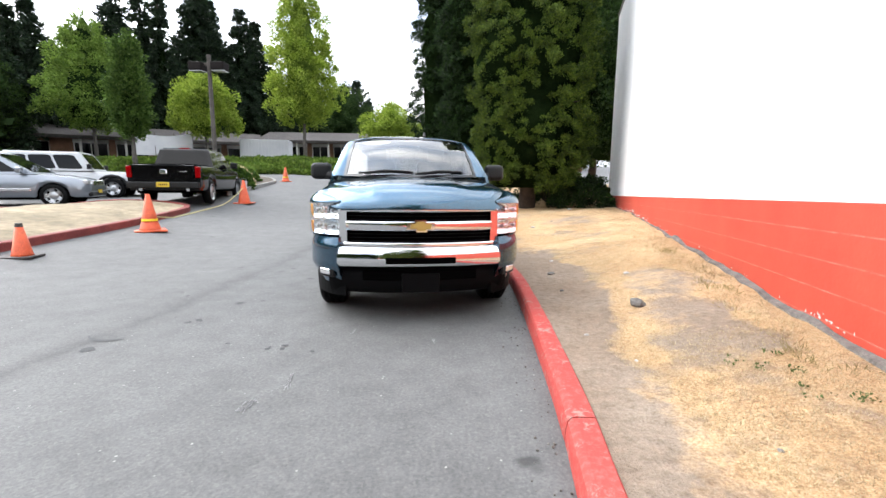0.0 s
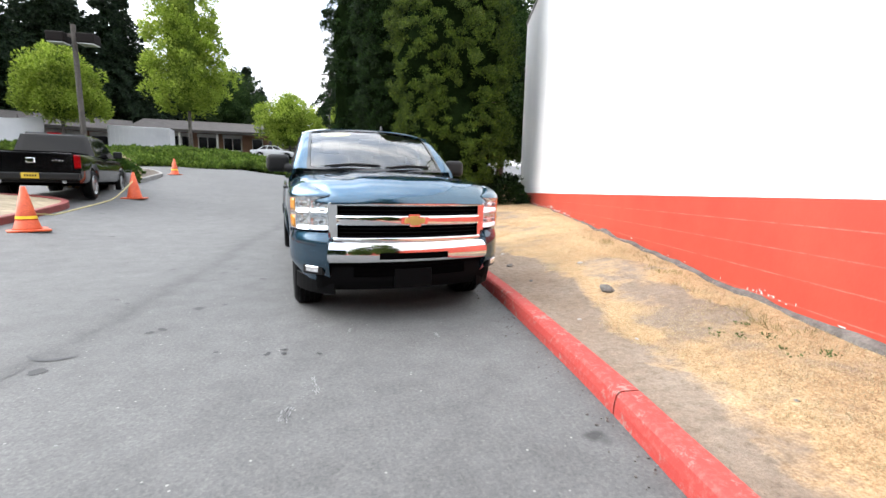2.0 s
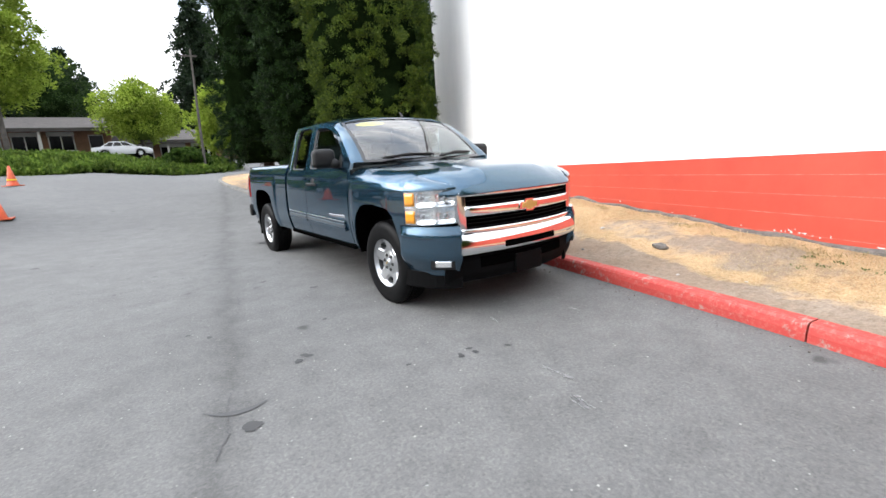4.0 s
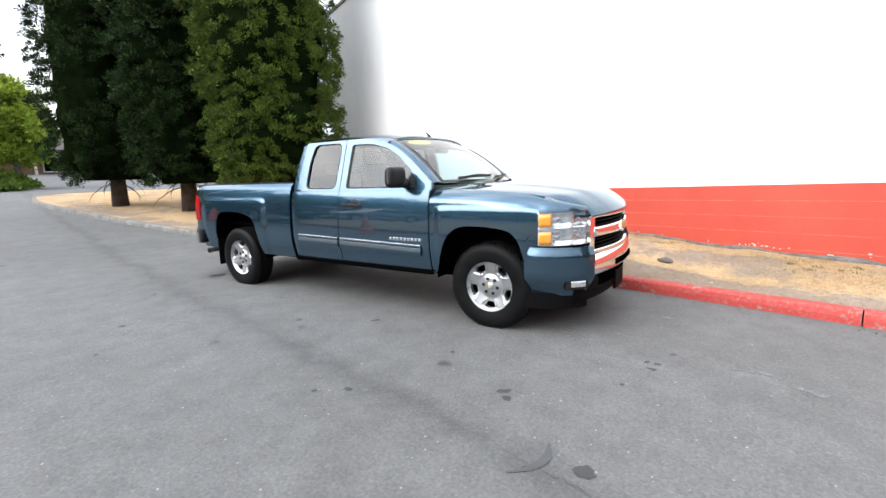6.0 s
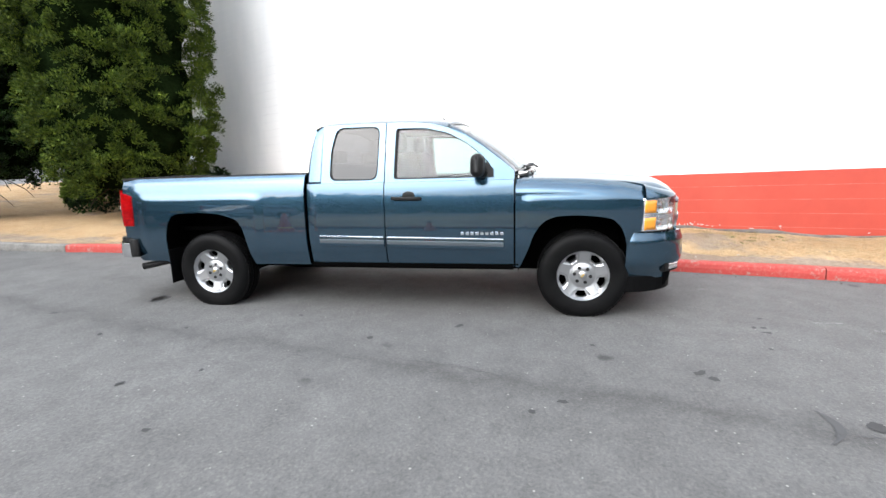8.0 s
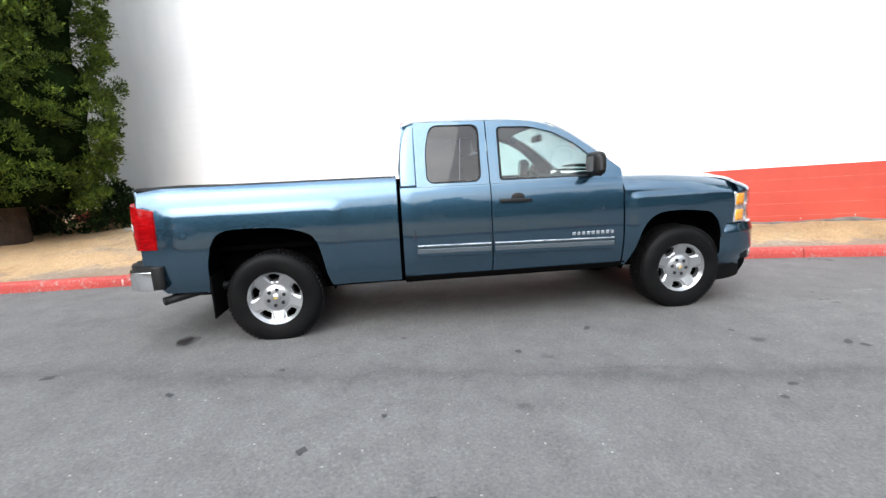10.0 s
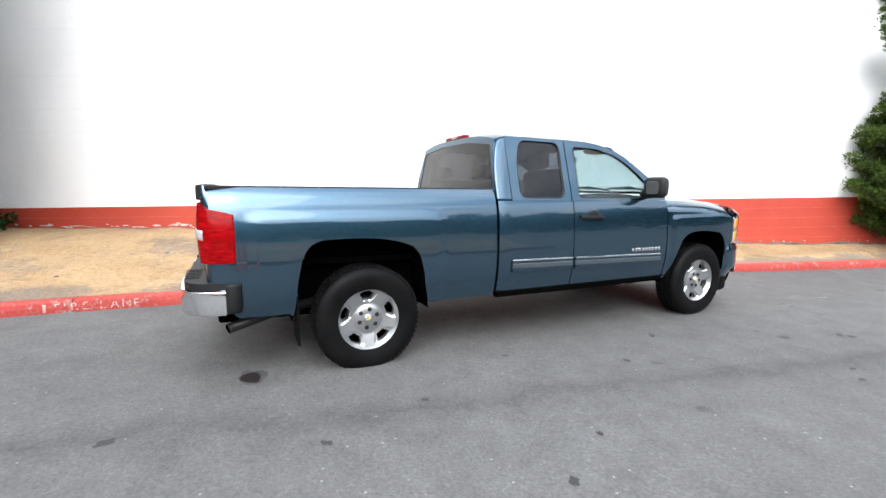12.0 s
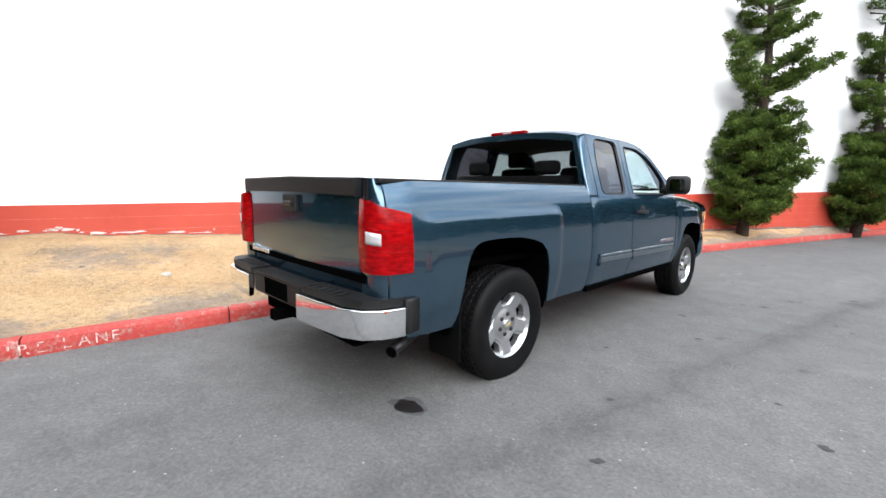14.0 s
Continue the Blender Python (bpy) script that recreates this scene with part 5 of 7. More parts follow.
rb_line = [(-0.845, -0.966), (-0.885, -0.974), (-0.925, -0.973), (-0.985, -0.966), (-1.05, -0.945), (-1.12, -0.895), (-1.165, -0.80), (-1.185, -0.60), (-1.195, -0.36)]
rear_bumper = part("rear_bumper", box_bm(-1.19, -1.03, -0.36, 0.36, 0.555, 0.70, 0.02), black_plastic, truck, "chrome step bumper with black pads")
for s in (-1, 1):
    chrome_path = [(u, -s * v, 0.615) for u, v in rb_line[2:]]
    if s > 0:
        chrome_path = chrome_path[::-1]
    ob = part("chrome_corner", sweep_bm(chrome_path, rounded([(-0.03, -0.098), (0.0, -0.095), (0.012, 0.0), (0.010, 0.056), (-0.03, 0.058)], 0.007, 3)), chrome, rear_bumper, smooth=True)
    smooth_by_angle(ob, 50)
    end_path = [(u, -s * v, 0.615) for u, v in rb_line[:3]]
    if s > 0:
        end_path = end_path[::-1]
    part("end_pad", sweep_bm(end_path, rounded([(-0.04, -0.09), (0.012, -0.09), (0.018, 0.0), (0.012, 0.09), (-0.04, 0.105)], 0.02, 3)), black_plastic, rear_bumper, smooth=True)
    pad = plate_bm(rounded([(-0.90, s * 0.982), (-1.06, s * 0.955), (-1.13, s * 0.90), (-1.175, s * 0.79), (-1.195, s * 0.37), (-1.06, s * 0.37), (-1.03, s * 0.76), (-0.98, s * 0.92), (-0.90, s * 0.93)], 0.02, 2), [], lambda a, b: Vector((a, b, 0.722)), (0, 0, -0.045))
    step = part("step_pad", pad, black_plastic, rear_bumper)
    for k in range(6):
        part("tread_rib", box_bm(-1.175, -1.09, s * (0.42 + 0.06 * k) - 0.012, s * (0.42 + 0.06 * k) + 0.012, 0.722, 0.73, 0.003, 1), black_plastic, step)
part("centre_step", plate_bm(round_rect(-1.19, -1.05, -0.36, 0.36, 0.02), [], lambda a, b: Vector((a, b, 0.706)), (0, 0, -0.02)), black_plastic, rear_bumper)
# flat box; its black carries the shade of a recess
part("plate_recess", box_bm(-1.194, -1.18, -0.17, 0.17, 0.575, 0.685, 0.006), shade_black, rear_bumper)
part("tow_hitch", box_bm(-1.22, -0.9, -0.035, 0.035, 0.43, 0.50, 0.008), shade_black, truck)
exhaust = part("exhaust_pipe", tube_bm([(-0.30, -0.70, 0.49), (-0.62, -0.78, 0.455), (-0.80, -0.835, 0.42), (-0.925, -0.878, 0.396)], 0.035, 16), nut_dark, truck, smooth=True)
part("pipe_rim", tube_bm([(-0.917, -0.875, 0.398), (-0.930, -0.880, 0.395)], 0.037, 16), nut_dark, exhaust)
# closed tube end, blackened as the shaded bore
part("pipe_mouth", tube_bm([(-0.920, -0.876, 0.397), (-0.933, -0.881, 0.394)], 0.031, 14), shade_black, exhaust)

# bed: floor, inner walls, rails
part("bed_floor", box_bm(-1.05, 1.05, -0.80, 0.80, 0.78, 0.82), shade_black, truck)
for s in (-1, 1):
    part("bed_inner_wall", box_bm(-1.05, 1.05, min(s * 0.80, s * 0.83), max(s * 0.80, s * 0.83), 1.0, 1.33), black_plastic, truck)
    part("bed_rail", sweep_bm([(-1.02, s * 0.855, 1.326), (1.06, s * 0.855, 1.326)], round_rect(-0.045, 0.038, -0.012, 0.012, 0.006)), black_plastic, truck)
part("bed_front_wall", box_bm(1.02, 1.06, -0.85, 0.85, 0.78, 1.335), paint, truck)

# added slab: the shade between bed and cab as plain black
part("gap_shade_filler", box_bm(1.062, 1.098, -0.86, 0.86, 0.5, 1.30), shade_black, truck)

# undercarriage, in the near-black that stands for shade under the truck
part("chassis", box_bm(-1.0, 4.2, -0.62, 0.62, 0.36, 0.60, 0.02), shade_black, truck)
part("rear_axle", tube_bm([(0, -0.8, WHEEL_Z), (0, 0.8, WHEEL_Z)], 0.06, 10), shade_black, truck)
part("front_axle", tube_bm([(FRONT_AXLE, -0.8, WHEEL_Z), (FRONT_AXLE, 0.8, WHEEL_Z)], 0.05, 10), shade_black, truck)
for s in (-1, 1):
    part("mud_flap", box_bm(-0.50, -0.485, min(s * 0.71, s * 0.985), max(s * 0.71, s * 0.985), 0.245, 0.60, 0.004, 1), matt_black, truck)
    part("leaf_spring", tube_bm([(-0.7, s * 0.55, 0.50), (-0.3, s * 0.55, 0.42), (0.2, s * 0.55, 0.42), (0.6, s * 0.55, 0.50)], 0.03, 6), shade_black, truck)

# door furniture
for s in (-1, 1):
    hz = 1.092
    hd = part("door_handle", sweep_bm([(1.945 + 0.03 * k, s * (side_v(2.0, hz) + 0.03 - 0.022 * ((k - 4.3) / 4.3) ** 4), hz - 0.001 * k) for k in range(10)], round_rect(-0.012, 0.012, -0.016, 0.016, 0.01)), black_plastic, truck, "black pull handle")
    part("handle_cup", lathe_bm([(0.0005, 0.003), (0.03, 0.0028), (0.052, 0.0), (0.055, -0.004)], 20, "y", matrix=Matrix.Translation((2.10, s * side_v(2.1, 1.105), 1.108)) @ Matrix.Diagonal((1.15, s, 0.8, 1))), black_plastic, hd, smooth=True)
    for u0, u1 in ((1.217, 1.85), (1.884, 2.955)):
        zt = lambda u: 0.758 - 0.018 * (u - 1.2)
        mo = part("side_moulding", sweep_bm([(u0 + (u1 - u0) * k / 12, s * side_v(u0 + (u1 - u0) * k / 12, 0.70), zt(u0 + (u1 - u0) * k / 12) - 0.055) for k in range(13)], round_rect(-0.016, 0.016, -0.055, 0.052, 0.012)), paint, truck)
        smooth_by_angle(mo, 50)
        part("chrome_strip", sweep_bm([(u0 + (u1 - u0) * k / 12, s * (side_v(u0 + (u1 - u0) * k / 12, 0.70) + 0.013), zt(u0 + (u1 - u0) * k / 12) - 0.012) for k in range(13)], round_rect(-0.007, 0.007, -0.006, 0.006, 0.003)), chrome, mo)
        part("silver_strip", sweep_bm([(u0 + (u1 - u0) * k / 12, s * (side_v(u0 + (u1 - u0) * k / 12, 0.70) + 0.012), zt(u0 + (u1 - u0) * k / 12) - 0.055) for k in range(13)], round_rect(-0.008, 0.008, -0.022, 0.016, 0.004)), moulding_grey, mo)
    for k in range(9):
        part("badge_bar", box_bm(2.575 + 0.044 * k, 2.575 + 0.044 * k + 0.03, s * 0.988 - 0.006, s * 0.988 + 0.006, 0.752, 0.78, 0.002, 1), chrome, fd if s > 0 else truck, "")
    # mirror
    mirror = part("door_mirror", box_bm(2.692, 2.802, min(s * 0.945, s * 1.188), max(s * 0.945, s * 1.188), 1.265, 1.462, 0.055, 5), black_plastic, truck, "black mirror housing", smooth=True)
    part("mirror_glass", plate_bm(round_rect(1.0, 1.145, 1.30, 1.425, 0.035, 4) if s > 0 else round_rect(-1.145, -1.0, 1.30, 1.425, 0.035, 4), [], lambda a, b: Vector((2.689, a, b)), (0.006, 0, 0)), mirror_silver, mirror)
    part("mirror_arm", tube_bm([(2.79, s * 0.885, 1.285), (2.775, s * 0.93, 1.295), (2.76, s * 0.99, 1.325)], [0.036, 0.044, 0.058], 12), black_plastic, mirror, smooth=True)
    part("sail", plate_bm([(2.76, 1.262), (2.87, 1.262), (2.87, 1.33), (2.80, 1.40)], [], lambda u, z, s=s: house(s)(u, z) + Vector((0, s * 0.01, 0)), (0, -s * 0.02, 0)), black_plastic, mirror)

# wheels
tyre_profile = [(0.225, -0.115), (0.26, -0.128), (0.31, -0.134), (0.345, -0.130), (0.372, -0.112), (0.384, -0.095), (0.388, -0.06), (0.388, -0.052), (0.379, -0.050), (0.379, -0.042), (0.388, -0.040), (0.388, -0.008), (0.379, -0.006), (0.379, 0.006), (0.388, 0.008), (0.388, 0.040), (0.379, 0.042), (0.379, 0.050), (0.388, 0.052), (0.388, 0.06), (0.384, 0.095), (0.372, 0.112), (0.345, 0.130), (0.31, 0.134), (0.26, 0.128), (0.225, 0.115)]


def rim_bm():
    """A five-window alloy face with a rolled lip; the outside is +y."""
    bm = bmesh.new()
    radii = [(0.035, 0.082), (0.05, 0.080), (0.088, 0.078), (0.10, 0.070), (0.118, 0.067)]
    radii += [(0.118 + 0.0068 * i, 0.067 + 0.0018 * i) for i in range(1, 14)]
    radii += [(0.214, 0.092), (0.224, 0.108), (0.234, 0.118), (0.238, 0.112)]
    steps = 160

    def pocket(i, r):
        """How deep the face is sunk round each window: flat-floored, with a short bevel up to the spokes."""
        pos = (i % 32) - 16
        half = 6.8 + 3.4 * (r - 0.13) / 0.07
        q = ((r - 0.172) / 0.040) ** 4 + (pos / half) ** 4
        return 0.012 * smoothstep(1.5, 0.85, q)

    rings = [[bm.verts.new((r * math.cos(2 * math.pi * i / steps), y - pocket(i, r), r * math.sin(2 * math.pi * i / steps))) for i in range(steps)] for r, y in radii]
    for k in range(len(radii) - 1):
        r = (radii[k][0] + radii[k + 1][0]) / 2
        for i in range(steps):
            pos = ((i + 0.5) % 32) - 16
            half = 4.8 + 2.6 * (r - 0.13) / 0.07
            if ((r - 0.174) / 0.030) ** 4 + (pos / half) ** 4 < 1:
                continue
            j = (i + 1) % steps
            bm.faces.new((rings[k][i], rings[k + 1][i], rings[k + 1][j], rings[k][j]))
    bm.faces.new(rings[0])
    edges = [e for e in bm.edges if e.is_boundary]
    r = bmesh.ops.extrude_edge_only(bm, edges=edges)
    for v in [g for g in r["geom"] if isinstance(g, bmesh.types.BMVert)]:
        v.co.y -= 0.045
    bmesh.ops.recalc_face_normals(bm, faces=bm.faces)
    return bm


tyre_mesh = bpy.data.meshes.new("tyre")
lathe_bm(tyre_profile, 56, "y", caps=False).to_mesh(tyre_mesh)
tyre_mesh.materials.append(rubber)
tyre_mesh.polygons.foreach_set("use_smooth", [True] * len(tyre_mesh.polygons))
tread_bm = bmesh.new()
for i in range(64):
    for row, off in ((-0.075, 0.0), (-0.025, 0.5), (0.025, 0.0), (0.075, 0.5)):
        a = 2 * math.pi * (i + off) / 64
        m4 = Matrix.Rotation(-a, 4, "Y") @ Matrix.Translation((0.388, row, 0)) @ Matrix.Rotation(0.35 if row < 0 else -0.35, 4, "X")
        bmesh.ops.create_cube(tread_bm, size=1.0, matrix=m4 @ Matrix.Diagonal((0.010, 0.036, 0.026, 1)))
tread_mesh = bpy.data.meshes.new("tread")
tread_bm.to_mesh(tread_mesh)
tread_mesh.materials.append(rubber)
rim_mesh = bpy.data.meshes.new("rim")
rim_bm().to_mesh(rim_mesh)
rim_mesh.materials.append(alloy)
for u, s, turn in ((0, -1, 0.35), (FRONT_AXLE, -1, 0.9), (0, 1, 0.2), (FRONT_AXLE, 1, 0.6)):
    wheel = new("wheel")
    wheel.parent = truck
    wheel.matrix_local = Matrix.Translation((u, s * (0.868 if u < 1 else 0.822), WHEEL_Z)) @ Matrix.Rotation(0 if s > 0 else math.pi, 4, "Z") @ Matrix.Rotation(turn, 4, "Y")
    t_ = part("tyre", tyre_mesh, None, wheel)
    part("tread", tread_mesh, None, t_)
    r_ = smooth_by_angle(part("rim", rim_mesh, None, wheel, "silver five-window alloy rim"), 35)
    # barrel coloured as the shade behind the rim's windows
    part("barrel", lathe_bm([(0.222, 0.10), (0.20, 0.0), (0.20, -0.11), (0.02, -0.11)], 28, "y", caps=False), shade_black, wheel)
    part("brake_disc", lathe_bm([(0.15, -0.03), (0.15, -0.015), (0.06, -0.01)], 24, "y"), nut_dark, wheel)
    cap = part("hub_cap", lathe_bm([(0.038, 0.07), (0.036, 0.092), (0.028, 0.098), (0.004, 0.10)], 20, "y"), alloy, r_, smooth=True)
    part("cap_emblem", box_bm(-0.02, 0.02, 0.099, 0.103, -0.008, 0.008, 0.002, 1), gold, r_)
    for k in range(6):
        a = math.pi / 3 * k
        part("lug_nut", lathe_bm([(0.0165, 0.05), (0.0165, 0.084), (0.011, 0.089), (0.002, 0.089)], 8, "y", matrix=Matrix.Translation((0.069 * math.cos(a), 0, 0.069 * math.sin(a)))), nut_dark, r_)

# inside the cab
part("cabin_floor", box_bm(1.15, 2.97, -0.86, 0.86, 0.55, 0.72), trim_grey, truck)
part("dashboard", sweep_bm([(2.90, -0.80, 1.14), (2.88, 0, 1.16), (2.90, 0.80, 1.14)], rounded([(-0.16, -0.30), (0.14, -0.30), (0.16, 0.06), (0.02, 0.12), (-0.14, 0.10)], 0.05, 3)), trim_grey, truck, smooth=True)
for v in (-0.40, 0.40):
    seat = part("front_seat", box_bm(2.02, 2.55, v - 0.26, v + 0.26, 0.75, 0.95, 0.05, 3), seat_grey, truck, smooth=True)
    bm = box_bm(-0.08, 0.08, v - 0.25, v + 0.25, 0.0, 0.66, 0.06, 3)
    bmesh.ops.transform(bm, matrix=Matrix.Translation((2.06, 0, 0.88)) @ Matrix.Rotation(-0.22, 4, "Y"), verts=bm.verts)
    part("backrest", bm, seat_grey, seat, smooth=True)
    part("head_restraint", box_bm(1.83, 1.93, v - 0.13, v + 0.13, 1.53, 1.71, 0.045, 3), seat_grey, seat, smooth=True)
bench = part("rear_seat", box_bm(1.28, 1.6, -0.72, 0.72, 0.75, 0.93, 0.05, 3), seat_grey, truck, smooth=True)
part("backrest", box_bm(1.17, 1.28, -0.72, 0.72, 0.85, 1.42, 0.05, 3), seat_grey, bench, smooth=True)
for v in (-0.42, 0.42):
    part("head_restraint", box_bm(1.18, 1.27, v - 0.13, v + 0.13, 1.43, 1.56, 0.04, 3), seat_grey, bench, smooth=True)
sw = bmesh.new()
m4 = Matrix.Translation((2.72, 0.40, 1.16)) @ Matrix.Rotation(radians(-28), 4, "Y")
pts = [m4 @ Vector((0, 0.19 * math.cos(2 * math.pi * k / 24), 0.19 * math.sin(2 * math.pi * k / 24))) for k in range(25)]
tube_bm(pts, 0.015, 8, sw)
tube_bm([m4 @ Vector((0, -0.18, 0)), m4 @ Vector((0.02, 0, 0)), m4 @ Vector((0, 0.18, 0))], 0.018, 8, sw)
tube_bm([m4 @ Vector((0.01, 0, 0)), m4 @ Vector((0.30, 0, -0.02))], 0.035, 8, sw)
part("steering_wheel", sw, trim_grey, truck, smooth=True)
part("rear_view_mirror", box_bm(2.56, 2.60, -0.13, 0.13, 1.62, 1.69, 0.015), black_plastic, truck)
part("headlining", grid_bm(lambda a, b: roof_point(a * 0.94 + 0.03, b) - Vector((0, 0, 0.05)), 16, 8), material("pale_headlining", (0.22, 0.22, 0.21), 0.95), truck)
for s in (-1, 1):
    part("door_trim", box_bm(1.15, 3.0, min(s * 0.86, s * 0.89), max(s * 0.86, s * 0.89), 0.6, 1.24), trim_grey, truck)
sticker = bmesh.new()
c_ = [shield(0.215 + 0.12 * math.cos(2 * math.pi * k / 28), 0.872 + 0.060 * math.sin(2 * math.pi * k / 28)) - Vector((0.004, 0, 0.005)) for k in range(28)]
sticker.faces.new([sticker.verts.new(p) for p in c_])
part("windscreen_sticker", sticker, yellow, truck, "oval yellow sticker with dark print")
part("antenna", tube_bm([(2.28, 0.22, 1.83), (2.25, 0.22, 1.87), (2.22, 0.22, 1.90)], [0.022, 0.014, 0.006], 8), black_plastic, truck)

# ---- parking lot islands and planting beyond ----
def outline_sheet(name, points, z_of, mat):
    """A filled ground patch from an outline."""
    bm = bmesh.new()
    vs = [bm.verts.new((x, y, 0)) for x, y in points]
    edges = [bm.edges.new((vs[i], vs[(i + 1) % len(vs)])) for i in range(len(vs))]
    bmesh.ops.triangle_fill(bm, use_beauty=True, edges=edges, normal=(0, 0, 1))
    for _ in range(4):
        bmesh.ops.subdivide_edges(bm, edges=[e for e in bm.edges if e.calc_length() > 1.2], cuts=1, use_grid_fill=False)
        bmesh.ops.triangulate(bm, faces=bm.faces)
    for v in bm.verts:
        v.co.z = z_of(v.co.x, v.co.y)
    me = bpy.data.meshes.new(name)
    bm.to_mesh(me)
    bm.free()
    me.materials.append(mat)
    return me


def smooth_line(points, per=6):
    """Points along a rounded run through the given ones."""
    out = []
    tx = [(i, p[0]) for i, p in enumerate(points)]
    ty = [(i, p[1]) for i, p in enumerate(points)]
    for k in range((len(points) - 1) * per + 1):
        out.append((curve_at(tx, k / per), curve_at(ty, k / per)))
    return out


def edge_kerb(name, label, line, mat, width=0.15, height=0.15, every=6):
    """A kerb along a line, in separate lengths."""
    k = tagged(new(name), label, "kerb", kind="structure")
    for i in range(0, len(line) - 1, every):
        run = line[i:i + every + 1]
        if len(run) < 2:
            continue
        path = [(x, y, land(x, y)) for x, y in run]
        part("kerb_stone", sweep_bm(path, rounded([(-width, -0.1), (0, -0.1), (0, height), (-width, height)], 0.025, 2)), mat, k)
    return k


dark_red_kerb = grainy("faded_red_kerb_paint", (0.13, 0.020, 0.018), (0.20, 0.036, 0.030), 3.0, 0.8, 40.0, 0.4)
tip = smooth_line([(-6.5, 1.0), (-6.72, 4.0), (-6.98, 6.0), (-7.25, 8.3), (-7.6, 10.3), (-8.0, 11.9), (-8.6, 12.35), (-9.6, 12.2), (-12.0, 11.6), (-16.0, 10.9), (-22.0, 10.2)])
island_top = lambda x, y: land(x, y) + 0.13 + 0.03 * noise.noise((x, y, 0))
island_grass = grainy("dry_island_grass", (0.1428, 0.1122, 0.0666), (0.2448, 0.1938, 0.1224), 0.9, 0.95, 6.0, 0.8, 0.03)
island = new("dry_island", outline_sheet("dry_island", tip + [(-22, 1.0)], island_top, island_grass))
tagged(island, "dry yellow grass island edged by a red kerb", "lawn", kind="structure")
edge_kerb("island_kerb", "faded red painted kerb round the dry island", tip, dark_red_kerb)

bed = smooth_line([(-9.4, 16.6), (-9.9, 19.0), (-10.7, 22.5), (-12.0, 26.5), (-14.0, 29.6), (-17.0, 31.0), (-24.0, 31.5)])
bed_ground = grainy("bark_mulch", (0.0476, 0.0354, 0.0245), (0.0884, 0.068, 0.0476), 4.0, 0.95, 40.0, 0.6, 0.02)
mulch = new("planting_bed", outline_sheet("planting_bed", bed + [(-24, 25), (-14, 21), (-11.2, 17.5)], lambda x, y: land(x, y) + 0.14, bed_ground))
tagged(mulch, "mulched planting bed with grasses beside the lot", "planting bed", kind="structure")
edge_kerb("bed_kerb", "grey concrete kerb round the planting bed", bed, concrete)
rng = np.random.default_rng(5)
for i in range(16):
    f = i / 15
    x = -10.6 - 7.5 * f + rng.normal() * 0.5
    y = 18.2 + 11.0 * f + rng.normal() * 0.7
    shrub("grass_clump", "pale green ornamental grass clump in the planting bed", x, y, land(x, y) + 0.12, 1.3, 1.3, 0.75 + 0.3 * rng.random(), 60, 0.12, hedge_leaf if i % 3 else straw_blade, 200 + i, "planting bed grasses")

for i, (x, y) in enumerate(((-11.7, 19.8), (-12.2, 21.4), (-12.9, 23.4), (-13.6, 25.4), (-14.6, 27.4), (-12.8, 20.6))):
    shrub("ornamental_grass", "large pale green grass mound at the bed's edge", x, y, land(x, y) + 0.12, 1.6, 1.5, 0.75 + 0.1 * (i % 3), 110, 0.11, hedge_leaf if i % 2 else green_leaf, 230 + i, "grass mounds in the bed")

ivy_leaf = leafy("ivy_leaf", [(0.0, (0.044, 0.082, 0.0142)), (0.6, (0.092, 0.148, 0.0244)), (1.0, (0.160, 0.218, 0.0434))], 0.35, 0.8, 0.55, 1.3)

# ivy bank across the end of the lane
def ivy_front(x):
    return line_at([(-60, 27.0), (-30, 33.0), (-9, 35.0), (-4.5, 36.0), (-2.5, 38.5)], x)


cs, ns = [], []
for i in range(5200):
    x = -58 + 56.0 * rng.random()
    depth = 7.5 * rng.random() ** 1.3
    y = ivy_front(x) + depth
    if x > -4.5 and y < 36 + (x + 4.5) * 2:
        continue
    edge = min(1.0, depth / 3.2) * min(1.0, (-2.0 - x) / 1.5 + 0.15)
    h = 0.12 + 0.6 * edge ** 1.1 + 0.32 * noise.noise((x * 0.45, y * 0.45, 0)) + 0.14 * noise.noise((x * 1.3, y * 1.3, 4))
    cs.append((x, y, land(x, y) + h * (1 if rng.random() < 0.7 else rng.random())))
    ns.append((0.1, -0.5, 0.85))
ivy = new("ivy_bank", leaf_cloud("ivy_bank", cs, ns, 0.45 * (0.6 + 0.8 * rng.random(len(cs))), 30, 0.15, ivy_leaf, 61, 0.5))
tagged(ivy, "dense green ivy covering a low bank", "hedge", kind="stuff")
ivy_soil = new("ivy_soil", outline_sheet("ivy_soil", [(-58, ivy_front(-58) + 0.3), (-30, ivy_front(-30) + 0.3), (-9, ivy_front(-9) + 0.3), (-4.8, 36.4), (-3.0, 39), (-3.2, 44), (-58, 40)], lambda x, y: land(x, y) + 0.12 + 0.42 * min(1, max(0, (y - ivy_front(x)) / 3.4)), bed_ground))
tagged(ivy_soil, "shaded soil bank under the ivy", "bank", kind="structure")
shrub("round_shrub", "clipped round green shrub on the ivy bank", -5.2, 38.5, land(-5.2, 38.5) + 0.8, 3.0, 2.6, 1.1, 200, 0.1, hedge_leaf, 62)

